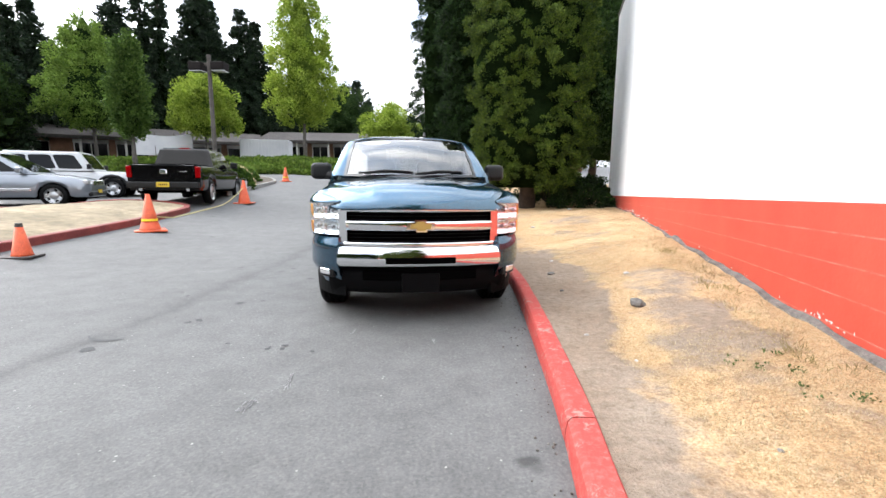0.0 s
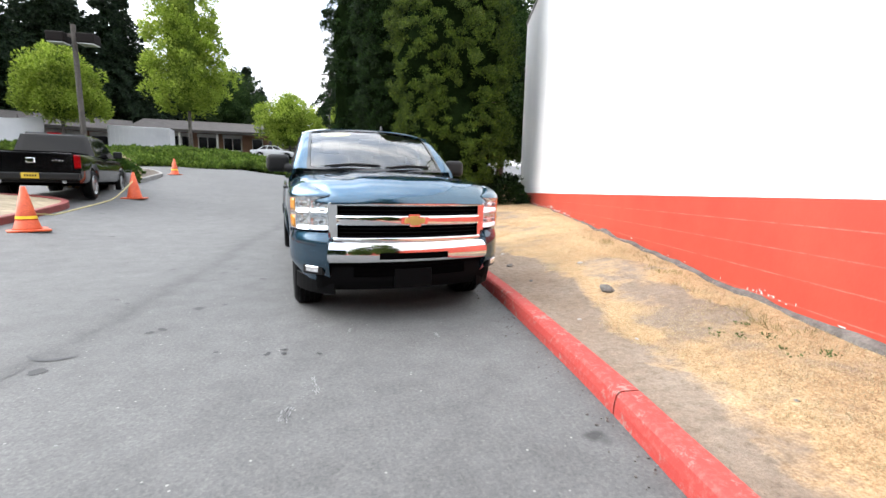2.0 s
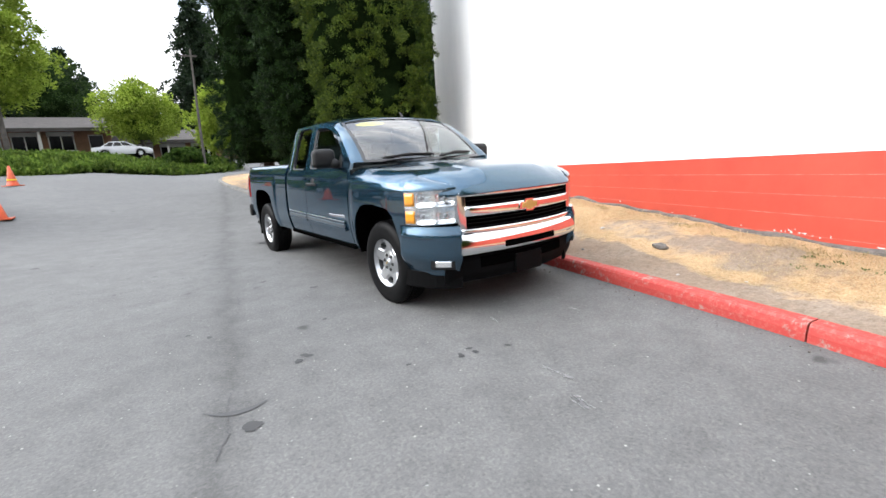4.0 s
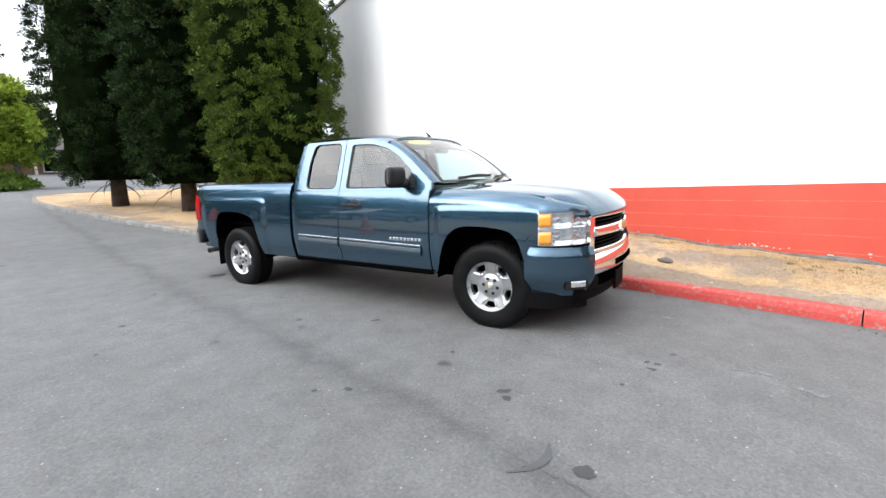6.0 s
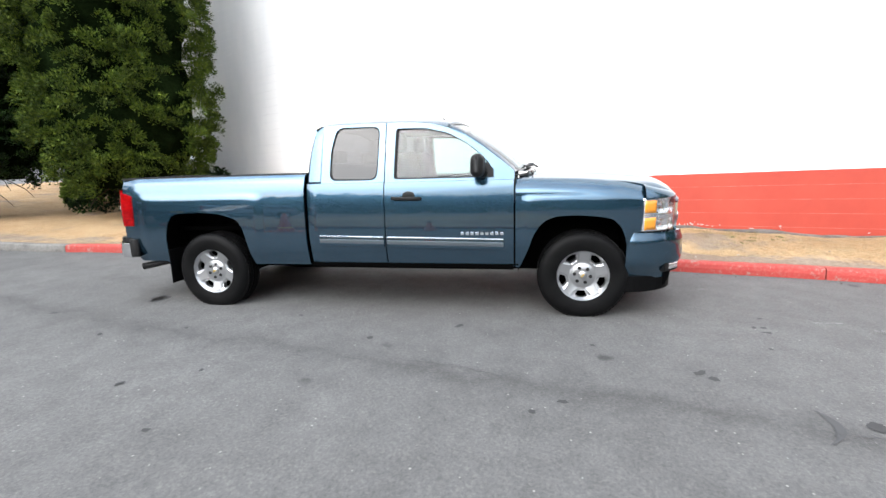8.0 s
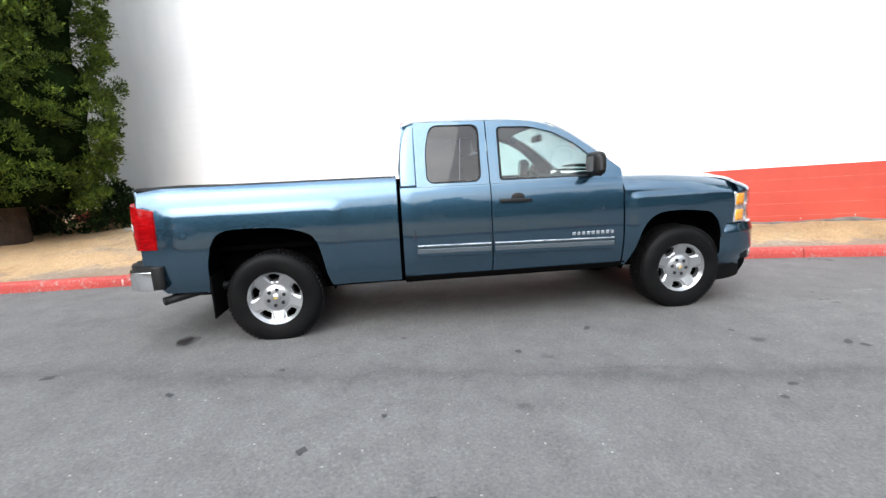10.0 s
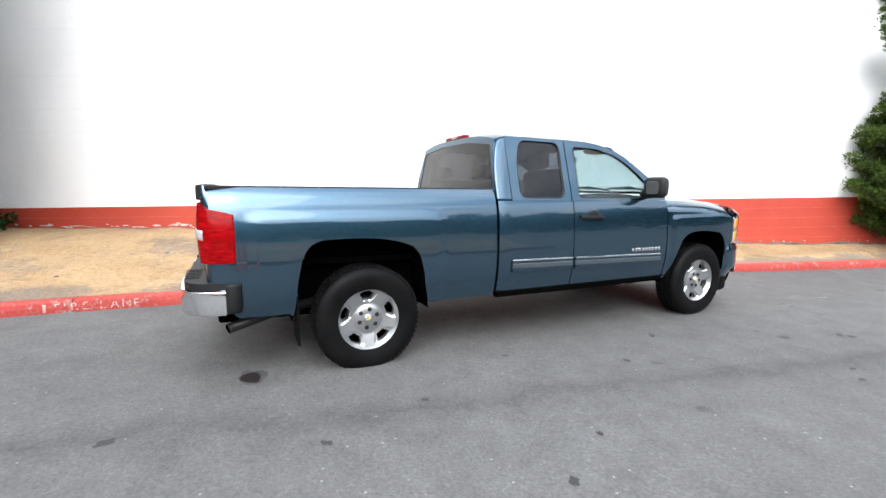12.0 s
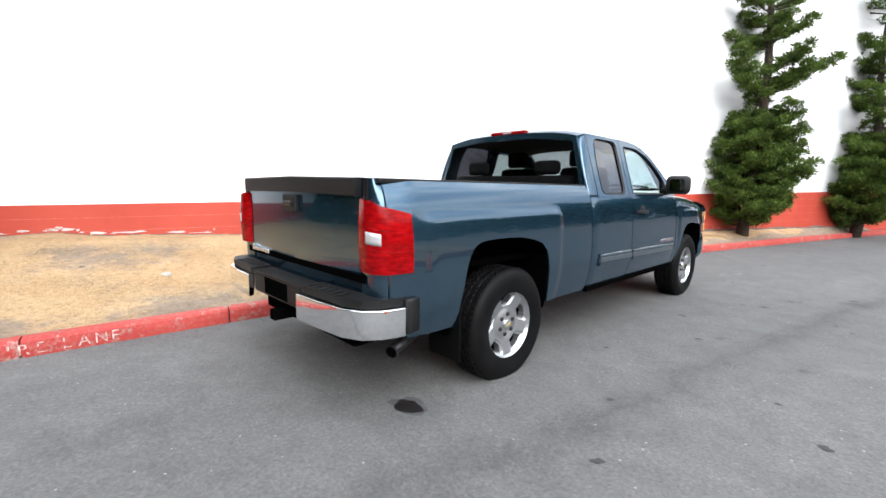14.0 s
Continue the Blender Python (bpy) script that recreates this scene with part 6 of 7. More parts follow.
# ---- school building behind ----
shingle = grainy("brown_shingle", (0.0374, 0.032, 0.0292), (0.0578, 0.0496, 0.0449), 1.5, 0.95, 12.0, 0.5, 0.03)
school_brick = grainy("orange_brick", (0.1564, 0.0816, 0.0476), (0.2108, 0.1122, 0.068), 1.2, 0.9, 20.0, 0.4, 0.02)
cream = material("cream_fascia", (0.4216, 0.408, 0.374), 0.7)
dark_window = material("dark_window_glass", (0.002, 0.0025, 0.003), 0.1, spec=0.10)
white_sheet = material("white_sheeting", (0.82, 0.83, 0.85), 0.6)
wire(white_sheet, ramp(white_sheet, noise_node(white_sheet, 0.9, 3.0).outputs["Fac"], [(0.3, (0.5032, 0.51, 0.5304)), (0.7, (0.5848, 0.5848, 0.5916))]), bsdf(white_sheet).inputs["Base Color"])


def school_wing(x0, y0, x1, y1, z, label, bays, seed):
    rng = np.random.default_rng(seed)
    d = Vector((x1 - x0, y1 - y0, 0))
    L = d.length
    w = tagged(new("school_wing"), label, "building")
    w.matrix_world = Matrix.Translation((x0, y0, z)) @ Matrix.Rotation(math.atan2(d.y, d.x), 4, "Z")
    part("wall", box_bm(0, L, 0.9, 9.0, -1.5, 2.75), school_brick, w)
    roof = plate_bm([(-0.9, 2.55), (5.0, 4.15), (10.9, 2.55), (10.9, 2.75), (5.0, 4.4), (-0.9, 2.78)], [], lambda a, b: Vector((-0.8, a, b)), (L + 1.6, 0, 0))
    part("roof", roof, shingle, w)
    part("fascia", box_bm(-0.82, L + 0.82, -0.96, -0.88, 2.45, 2.80), shingle, w)
    step = L / bays
    for i in range(bays):
        a = i * step + 0.4
        kind = rng.random()
        if kind < 0.62:
            win = part("window", box_bm(a, a + step - 0.8, 0.80, 0.92, 0.7, 2.1), dark_window, w)
            part("header", box_bm(a - 0.1, a + step - 0.7, 0.74, 0.95, 2.1, 2.5), cream, win)
            n = max(2, int((step - 0.8) / 1.1))
            for k in range(n + 1):
                xx = a + (step - 0.8) * k / n
                part("mullion", box_bm(xx - 0.05, xx + 0.05, 0.74, 0.93, 0.65, 2.12), cream, win)
            part("sill", box_bm(a - 0.1, a + step - 0.7, 0.70, 0.95, 0.58, 0.70), cream, win)
        elif kind < 0.8:
            door = part("door", box_bm(a + 0.5, a + 1.6, 0.80, 0.92, -0.1, 2.1), dark_window, w)
            part("frame", box_bm(a + 0.42, a + 1.68, 0.84, 0.93, -0.1, 2.2), cream, door)
    for i in range(int(L / 4)):
        part("post", box_bm(i * 4 + 0.2, i * 4 + 0.4, -0.75, -0.55, -1.0, 2.6), cream, w)
    return w


school_wing(-56, 37.5, -27, 55.0, 3.1, "long low brick school wing under a brown roof", 9, 71)
school_wing(-27, 57.0, -13.2, 58.9, 3.7, "low brick school wing with cream window bands", 5, 72)
school_wing(-12.6, 60.0, 16, 64.0, 2.35, "long low brick school wing stepping down beyond the ivy", 9, 73)


def stall_cover(x, y, z, w, d, h, turn, label, sag):
    t = tagged(new("tarpaulin_screen"), label, "screen")
    t.matrix_world = Matrix.Translation((x, y, z)) @ Matrix.Rotation(turn, 4, "Z")
    bm = grid_bm(lambda a, b: Vector(((a - 0.5) * w, 0.12 * math.sin(7 * a) * (1 - b), h * b - sag * math.sin(math.pi * a) * b)), 24, 8)
    thicken(bm, (0, 0.04, 0))
    part("sheet", bm, white_sheet, t)
    for k in (-0.5, -0.17, 0.17, 0.5):
        part("post", tube_bm([(k * w, 0.08, -0.8), (k * w, 0.08, h)], 0.04, 6), grey_bark, t)
    return t


stall_cover(-31.8, 44.6, 3.8, 5.2, 0.5, 2.3, 0.35, "white sheeting stretched between posts above the ivy", 0.35)
container = tagged(new("storage_container"), "white ribbed steel storage container behind the ivy", "container")
container.matrix_world = Matrix.Translation((-23.3, 49.7, 3.3)) @ Matrix.Rotation(0.2, 4, "Z")
part("shell", box_bm(-2.6, 2.6, -1.2, 1.2, -0.4, 2.5, 0.03), white_sheet, container)
for i in range(15):
    part("rib", box_bm(-2.5 + i * 0.35, -2.36 + i * 0.35, -1.25, -1.19, -0.3, 2.35), white_sheet, container)

# ---- trees beyond ----
round_crown = Shape([(0, 0.35), (0.15, 0.85), (0.4, 1.0), (0.7, 0.75), (0.9, 0.4), (1, 0.08)])
egg_crown = Shape([(0, 0.45), (0.12, 0.9), (0.35, 1.0), (0.65, 0.72), (0.88, 0.35), (1, 0.05)])
for x, y, h, r, c0, mat, label, seed, n in (
    (-17.7, 46.6, 18.2, 3.0, 0.20, maple_leaf, "tall light-green maple behind the ivy bank", 81, 620),
    (-27.3, 44.7, 8.6, 2.9, 0.30, maple_leaf, "spreading light-green maple by the lamp post", 82, 360),
    (-38.9, 44.1, 14.5, 3.3, 0.22, green_leaf, "broad mid-green tree behind the parking lot", 83, 460),
    (-27.2, 34.5, 10.3, 0.95, 0.24, shade_leaf, "narrow dark-green tree on the ivy bank", 84, 300),
    (-46.0, 40.0, 10.5, 2.6, 0.18, dark_leaf, "dense dark-green tree at the lot's edge", 85, 340),
    (-9.8, 54.0, 7.4, 3.4, 0.24, maple_leaf, "light-green spreading tree before the school", 86, 300),
    (-2.6, 42.0, 6.4, 1.6, 0.2, maple_leaf, "yellowing light-green tree beyond the ivy bank", 87, 260),
    (-21.0, 72.0, 11.5, 5.0, 0.3, dark_leaf, "dark rounded tree behind the school roof", 88, 220),
):
    tree("tree", label, x, y, land(x, y) + 0.4, h, scaled(egg_crown if h > 12 else round_crown, r), c0, n, 0.58, 58, 0.13, mat, 0.17, grey_bark, seed, 0.55, 0.9, 0.55, 0.6, "trees beyond the lot", core=inner_leaf_shade if mat is maple_leaf else inner_deep_shade, core_k=0.5)


def fir(x, y, z, height, r, seed, label, group="firs behind the school"):
    """A tall conifer: drooping tiers of boughs round a straight trunk."""
    rng = np.random.default_rng(seed)
    t = tagged(new("fir_tree"), label, "tree", group)
    t.location = (x, y, z)
    part("trunk", tube_bm([(0, 0, -0.5), (0, 0, height * 0.5), (0, 0, height)], [0.4, 0.25, 0.03], 8), bark, t)
    cs, ns = [], []
    tiers = int(height * 1.5)
    for k in range(tiers):
        f = (k + rng.random()) / tiers
        h = height * (0.12 + 0.88 * f)
        reach = r * 1.55 * (1 - f) ** 0.8 * (0.5 + 0.6 * rng.random()) + 0.12
        for b in range(int(4 + r * 1.3)):
            a = rng.random() * 2 * math.pi
            own = reach * (0.6 + 0.5 * rng.random())
            for q in range(max(2, int(own * 2.2))):
                s = 0.2 + 0.8 * (q + 0.5) / max(2, int(own * 2.2))
                cs.append((own * s * math.cos(a) + 0.12 * rng.normal(), own * s * math.sin(a) + 0.12 * rng.normal(), h - 0.45 * own * s * s + 0.1 * rng.normal()))
                ns.append((math.cos(a) * 0.8, math.sin(a) * 0.8, -0.35))
    # added core, its near-black painting the shade among the boughs
    part("crown_shade_core", lathe_bm([(0.2, height * 0.12), (r * 0.34, height * 0.16), (r * 0.25, height * 0.45), (r * 0.11, height * 0.72), (0.03, height * 0.9)], 12, "z"), inner_needle_shade, t, "tapered core coloured as the shade between boughs")
    part("crown", leaf_cloud("crown", cs, ns, 0.34 * (0.5 + 0.7 * rng.random(len(cs))), 18, 0.25, fir_leaf, seed, 0.4, 1.9, 0.34), None, t)
    return t


fir_rng = np.random.default_rng(9)
FIR_SPREAD = {93.0: 7.0, 121.6: 5.4, 120.3: 4.6, 129: 4.6, 117.3: 4.6, 126.7: 3.8, 125.1: 2.6}
for bearing, dist, h in ((139, 66, 15), (136.8, 72, 18), (134.0, 68, 14), (131.0, 78, 16), (129, 72, 22), (126.7, 78, 24), (125.1, 74, 24), (121.6, 78, 28), (120.3, 84, 25), (117.3, 78, 23), (115.8, 80, 22), (128.0, 84, 17), (123.6, 86, 19), (122.6, 90, 15), (119.0, 88, 19), (118.2, 92, 15), (113.6, 90, 16), (112.4, 92, 13), (138.2, 62, 14), (135.4, 76, 20), (132.4, 70, 16), (130.2, 84, 18), (111.2, 88, 14), (109, 92, 12), (107.5, 94, 14), (105.8, 88, 14), (104.4, 95, 16), (103, 95, 12), (101.4, 96, 9), (96.2, 92, 10), (93.0, 82, 24), (93.9, 96, 15), (98.5, 96, 8)):
    b = radians(bearing)
    x, y = dist * math.cos(b), dist * math.sin(b)
    fir(x, y, land(x, y) - 0.5, h, FIR_SPREAD.get(bearing, h * 0.125 + 1.5), int(bearing * 10), "tall dark-green fir behind the school roof")

# a denser belt of dark firs closing the gaps behind the school
cs, ns = [], []
for i in range(3000):
    a = radians(103 + 39 * fir_rng.random())
    d = 97 + 8 * fir_rng.random()
    top = (20 if a > radians(121) else 15) + 7 * noise.noise((a * 60, 0, 3)) + 3 * noise.noise((a * 160, 0, 8))
    cs.append((d * math.cos(a), d * math.sin(a), max(1.0, top * fir_rng.random() ** 0.55)))
    ns.append((-math.cos(a) * 0.7, -math.sin(a) * 0.7, 0.4))
belt = new("fir_belt", leaf_cloud("fir_belt", cs, ns, 1.3 * (0.5 + 0.8 * fir_rng.random(len(cs))), 18, 0.5, fir_leaf, 92, 0.6))
tagged(belt, "dark belt of firs far behind the school", "woods", kind="stuff")

# woods closing the view on the other sides
cs, ns = [], []
for i in range(5200):
    a = radians(142 + 196 * fir_rng.random())
    d = 52 + 16 * fir_rng.random()
    top = 9 + 6 * noise.noise((math.cos(a) * 9, math.sin(a) * 9, 2)) + 4 * noise.noise((a * 31, 0, 5))
    h = top * fir_rng.random() ** 0.6
    cs.append((d * math.cos(a) - 2, d * math.sin(a) + 5, max(0.3, h)))
    ns.append((-math.cos(a) * 0.7, -math.sin(a) * 0.7, 0.5))
woods = new("far_woods", leaf_cloud("far_woods", cs, ns, 1.6 * (0.6 + 0.8 * fir_rng.random(len(cs))), 22, 0.65, dark_leaf, 91, 0.9))
tagged(woods, "belt of dark green trees round the far side of the lot", "woods", kind="stuff")

# ---- lamp post and utility pole ----
pole_wood = grainy("weathered_pole", (0.0578, 0.051, 0.0442), (0.0884, 0.0782, 0.068), 2.0, 0.95, 20.0, 0.4)
lamp_post = tagged(new("lamp_post"), "dark wooden lamp post with two box floodlights", "lamp post")
lamp_post.location = (-14.0, 23.5, land(-14.0, 23.5))
part("post", tube_bm([(0, 0, -0.5), (0, 0, 6.9)], [0.13, 0.10], 10), pole_wood, lamp_post)
part("cross_arm", box_bm(-0.75, 0.75, -0.06, 0.06, 6.35, 6.5, 0.01), pole_wood, lamp_post)
for s in (-1, 1):
    head = part("lamp_head", box_bm(s * 0.60 - 0.36, s * 0.60 + 0.36, -0.36, 0.28, 6.08, 6.5, 0.05), material("bronze_lamp_head", (0.012, 0.010, 0.009), 0.8, spec=0.1), lamp_post)
    part("lens", box_bm(s * 0.60 - 0.33, s * 0.60 + 0.33, -0.33, 0.23, 6.035, 6.06), clear_lens, head)
util = tagged(new("utility_pole"), "leaning bare grey utility pole at the ivy's end", "pole")
util.location = (-4.1, 37.6, land(-4.1, 37.6))
part("post", tube_bm([(0, 0, -0.5), (0.1, 0, 4.0), (0.25, 0, 8.6)], [0.10, 0.085, 0.06], 10), pole_wood, util)
part("bracket", box_bm(-0.5, 0.6, -0.05, 0.05, 8.1, 8.2), pole_wood, util)

# ---- traffic cones, rope, bucket ----
cone_orange = grainy("faded_orange_plastic", (0.476, 0.0578, 0.0102), (0.5576, 0.085, 0.0204), 6.0, 0.55, 60.0, 0.1)
cone_dark = material("dark_cone_collar", (0.0408, 0.034, 0.0306), 0.7)


def cone(x, y, h, stacked, tip_dark, label, turn):
    z = land(x, y)
    c = tagged(new("traffic_cone"), label, "traffic cone", "cones along the lot")
    c.matrix_world = Matrix.Translation((x, y, z)) @ Matrix.Rotation(turn, 4, "Z")
    b = 0.26 * h / 0.7
    part("base", box_bm(-b, b, -b, b, 0.0, 0.035, 0.012), cone_orange if not tip_dark else cone_dark, c)
    H = h * (0.8 if stacked else 1.0)
    part("body", lathe_bm([(0.19 * h / 0.7, 0.03), (0.17 * h / 0.7, 0.06), (0.036, H), (0.022, H)], 24, "z"), cone_orange, c, smooth=True)
    if stacked:
        part("second_cone", lathe_bm([(0.14 * h / 0.7, H * 0.32), (0.135 * h / 0.7, H * 0.36), (0.036, h), (0.02, h)], 24, "z"), cone_orange, c, smooth=True)
        part("band", lathe_bm([(0.137 * h / 0.7, H * 0.34), (0.130 * h / 0.7, H * 0.43)], 24, "z", caps=False), yellow, c)
    if tip_dark:
        part("collar", lathe_bm([(0.048, H * 0.9), (0.04, H * 1.01)], 16, "z"), cone_dark, c)
    return c


cone(-6.55, 5.8, 0.50, False, True, "small orange traffic cone with a dark collar and base", 0.3)
cone(-6.82, 8.75, 0.78, True, False, "two stacked orange cones tied with yellow tape", 0.7)
cone(-7.95, 14.85, 0.80, False, False, "orange traffic cone beside the planting bed", 0.2)
cone(-11.1, 25.8, 0.85, True, False, "orange traffic cones stacked at the bed's corner", 0.5)
rope_mat = material("yellow_rope", (0.374, 0.3196, 0.136), 0.8)
rope_points = []
for (xa, ya, ha), (xb, yb, hb) in (((-6.82, 8.75, 0.32), (-7.95, 14.85, 0.55)),):
    for k in range(13):
        s = k / 12
        x, y = xa + (xb - xa) * s, ya + (yb - ya) * s
        rope_points.append((x, y, land(x, y) + max(0.17, ha + (hb - ha) * s - 0.38 * math.sin(math.pi * s))))
rope = new("barrier_rope", mesh_from("barrier_rope", [], []))
bm = tube_bm(rope_points, 0.016, 5)
bm.to_mesh(rope.data)
bm.free()
rope.data.materials.append(rope_mat)
tagged(rope, "slack pale yellow rope tied between the cones", "rope")
bucket = tagged(new("bucket"), "white plastic bucket beside the traffic cone", "bucket")
bucket.location = (-9.55, 17.9, land(-9.55, 17.9) + 0.14)
part("pail", lathe_bm([(0.12, 0.0), (0.15, 0.34), (0.155, 0.36), (0.14, 0.36), (0.11, 0.02)], 20, "z"), white_sheet, bucket, smooth=True)
part("handle", tube_bm([(0.15, 0, 0.33), (0.11, 0, 0.42), (0, 0, 0.46), (-0.11, 0, 0.42), (-0.15, 0, 0.33)], 0.006, 5), dull_metal, bucket)

# ---- other parked vehicles ----
car_glass = material("dark_car_glass", (0.002, 0.0023, 0.0026), 0.05, spec=0.25)
small_tyre = bpy.data.meshes.new("small_tyre")
lathe_bm([(0.215, -0.10), (0.26, -0.118), (0.33, -0.115), (0.358, -0.09), (0.362, 0.0), (0.358, 0.09), (0.33, 0.115), (0.26, 0.118), (0.215, 0.10)], 36, "y", caps=False).to_mesh(small_tyre)
small_tyre.materials.append(rubber)
small_tyre.polygons.foreach_set("use_smooth", [True] * len(small_tyre.polygons))


def vehicle(name, label, x, y, heading, length, half, axles, top, waist, cabin, paint_mat, tyre_scale=1.0, arch_r=0.43, floor_z=0.32):
    """A parked car. top: height of the lower body by length; waist: half width by length; cabin: roof points (u, z, half width) and sill line."""
    car = tagged(new(name), label, "car" if name != "parked_pickup" else "pickup truck")
    z = land(x, y)
    car.matrix_world = Matrix.Translation((x, y, z)) @ Matrix.Rotation(radians(heading), 4, "Z")
    us = sorted({round(length * i / 44, 3) for i in range(45)} | {round(a + arch_r * math.cos(math.pi * k / 10), 3) for a in axles for k in range(11)})
    bm = bmesh.new()
    cols = []
    for u in us:
        zb = floor_z
        for a in axles:
            d = abs(u - a)
            if d <= arch_r + 1e-4:
                zb = max(zb, 0.36 * tyre_scale + math.sqrt(max(0, arch_r**2 - d**2)))
        zt, w = curve_at(top, u), curve_at(waist, u)
        zs = max(zb + 0.03, zt - 0.16)
        ring = [(w - 0.05, zb), (w, min(zb + 0.12, zs)), (w + 0.005, zb + (zs - zb) * 0.55), (w - 0.01, zs), (w - 0.06, zt - 0.03), (w * 0.6, zt + 0.005), (0, zt + 0.015)]
        cols.append([bm.verts.new((u, v, zz)) for v, zz in ring] + [bm.verts.new((u, -v, zz)) for v, zz in reversed(ring[:-1])])
    for a, b in zip(cols, cols[1:]):
        for j in range(len(a) - 1):
            bm.faces.new((a[j], a[j + 1], b[j + 1], b[j]))
    bm.faces.new(cols[0])
    bm.faces.new(cols[-1][::-1])
    bmesh.ops.recalc_face_normals(bm, faces=bm.faces)
    smooth_by_angle(part("body", bm, paint_mat, car), 40)
    part("underbody", box_bm(0.25, length - 0.25, -half + 0.16, half - 0.16, floor_z - 0.08, floor_z + 0.3), shade_black, car)
    # cabin: rear foot, rear head, front head, front foot
    (u0, z0), (u1, z1), (u2, z2), (u3, z3), wf, wh = cabin
    bm = bmesh.new()
    low = [bm.verts.new(p) for p in ((u0, -wf, z0), (u3, -wf, z3), (u3, wf, z3), (u0, wf, z0))]
    high = [bm.verts.new(p) for p in ((u1, -wh, z1), (u2, -wh, z2), (u2, wh, z2), (u1, wh, z1))]
    for i in range(4):
        bm.faces.new((low[i], low[(i + 1) % 4], high[(i + 1) % 4], high[i]))
    bm.faces.new(high)
    bmesh.ops.bevel(bm, geom=[e for e in bm.edges if e.verts[0] in high and e.verts[1] in high], offset=0.06, segments=3, affect="EDGES")
    bmesh.ops.recalc_face_normals(bm, faces=bm.faces)
    house_ = smooth_by_angle(part("cabin", bm, paint_mat, car), 40)
    L, H = [Vector(p) for p in ((u0, -wf, z0), (u3, -wf, z3), (u3, wf, z3), (u0, wf, z0))], [Vector(p) for p in ((u1, -wh, z1), (u2, -wh, z2), (u2, wh, z2), (u1, wh, z1))]

    def glass_on(i, s0, s1, t0, t1, nm):
        a, b, c, d = L[i], L[(i + 1) % 4], H[(i + 1) % 4], H[i]
        q = lambda s, t: a.lerp(b, s).lerp(d.lerp(c, s), t)
        n = (b - a).cross(d - a).normalized()
        if n.dot((a + c) / 2 - Vector(((u1 + u2) / 2, 0, z0))) < 0:
            n = -n
        bm2 = bmesh.new()
        loop = rounded([(s0, t0), (s1, t0), (s1, t1), (s0, t1)], 0.06, 2)
        f = [bm2.verts.new(q(s, t) + n * 0.008) for s, t in loop]
        bm2.faces.new(f)
        part(nm, bm2, car_glass, house_)
    for i in (0, 2):
        spans = ((0.06, 0.30), (0.33, 0.60), (0.63, 0.90)) if u3 - u0 > 2.6 else ((0.08, 0.46), (0.50, 0.88))
        for s0, s1 in spans:
            glass_on(i, *((s0, s1) if i == 0 else (1 - s1, 1 - s0)), 0.10, 0.82, "side_window")
    glass_on(1, 0.06, 0.94, 0.10, 0.90, "windscreen")
    glass_on(3, 0.08, 0.92, 0.12, 0.85, "rear_window")
    for a in axles:
        for s in (-1, 1):
            w = new("wheel")
            w.parent = car
            w.matrix_local = Matrix.Translation((a, s * (half - 0.13), 0.362 * tyre_scale)) @ Matrix.Rotation(0 if s > 0 else math.pi, 4, "Z") @ Matrix.Diagonal((tyre_scale, 1, tyre_scale, 1))
            part("tyre", small_tyre, None, w)
            part("rim", rim_mesh, None, w)
            part("barrel", lathe_bm([(0.215, 0.09), (0.20, 0.0), (0.20, -0.10), (0.02, -0.10)], 20, "y", caps=False), shade_black, w)
    return car


black_paint = material("black_paint", (0.0018, 0.0016, 0.0018), 0.12, 0.0, 0.12, 0.25)
white_car = material("white_car_paint", (0.5032, 0.51, 0.5168), 0.3, 0.0, 1.0)
silver_car = material("silver_car_paint", (0.24, 0.262, 0.295), 0.32, 0.75, 1.0)
plate_yellow = material("yellow_plate", (0.51, 0.3536, 0.0204), 0.5)

# black crew-cab pickup, tail towards the lane
ram = vehicle("parked_pickup", "black crew-cab pickup truck parked with its tail to the lane", -9.0, 12.35, 106.5, 5.8, 0.99, (1.15, 4.72),
              [(0, 1.20), (1.6, 1.20), (2.0, 1.18), (4.1, 1.16), (5.0, 1.12), (5.5, 1.05), (5.8, 0.9)], [(0, 0.95), (0.3, 0.98), (4.8, 0.98), (5.5, 0.93), (5.8, 0.82)],
              [(1.75, 1.18), (1.95, 1.80), (3.55, 1.80), (4.35, 1.18), 0.90, 0.72], black_paint, 1.08, 0.46, 0.45)
tg = part("tailgate", box_bm(-0.03, 0.03, -0.80, 0.80, 0.66, 1.19, 0.015), black_paint, ram)
part("emblem", box_bm(-0.045, -0.028, -0.09, 0.09, 0.93, 1.06, 0.02), chrome, tg)
for k in range(4):
    part("badge_bar", box_bm(-0.04, -0.028, -0.62 + 0.06 * k, -0.58 + 0.06 * k, 0.98, 1.01, 0.002, 1), chrome, tg)
for s in (-1, 1):
    part("tail_lamp", box_bm(-0.035, 0.06, s * 0.90 - 0.07, s * 0.90 + 0.07, 0.82, 1.15, 0.02), red_lens, ram)
    part("exhaust_tip", tube_bm([(-0.06, s * 0.62, 0.48), (0.1, s * 0.62, 0.48)], 0.05, 10), chrome, ram)
rb = part("rear_bumper", box_bm(-0.16, 0.04, -0.94, 0.94, 0.52, 0.70, 0.03), black_plastic, ram)
part("number_plate", box_bm(-0.175, -0.16, -0.17, 0.17, 0.55, 0.69, 0.006), plate_yellow, rb)
for k in range(5):
    part("plate_bar", box_bm(-0.179, -0.174, -0.12 + 0.05 * k, -0.09 + 0.05 * k, 0.60, 0.65), black_plastic, rb)
# slab over the closed body, black as an open bed's inner shade
part("bed_shade_slab", box_bm(0.08, 1.70, -0.78, 0.78, 1.20, 1.225), shade_black, ram)
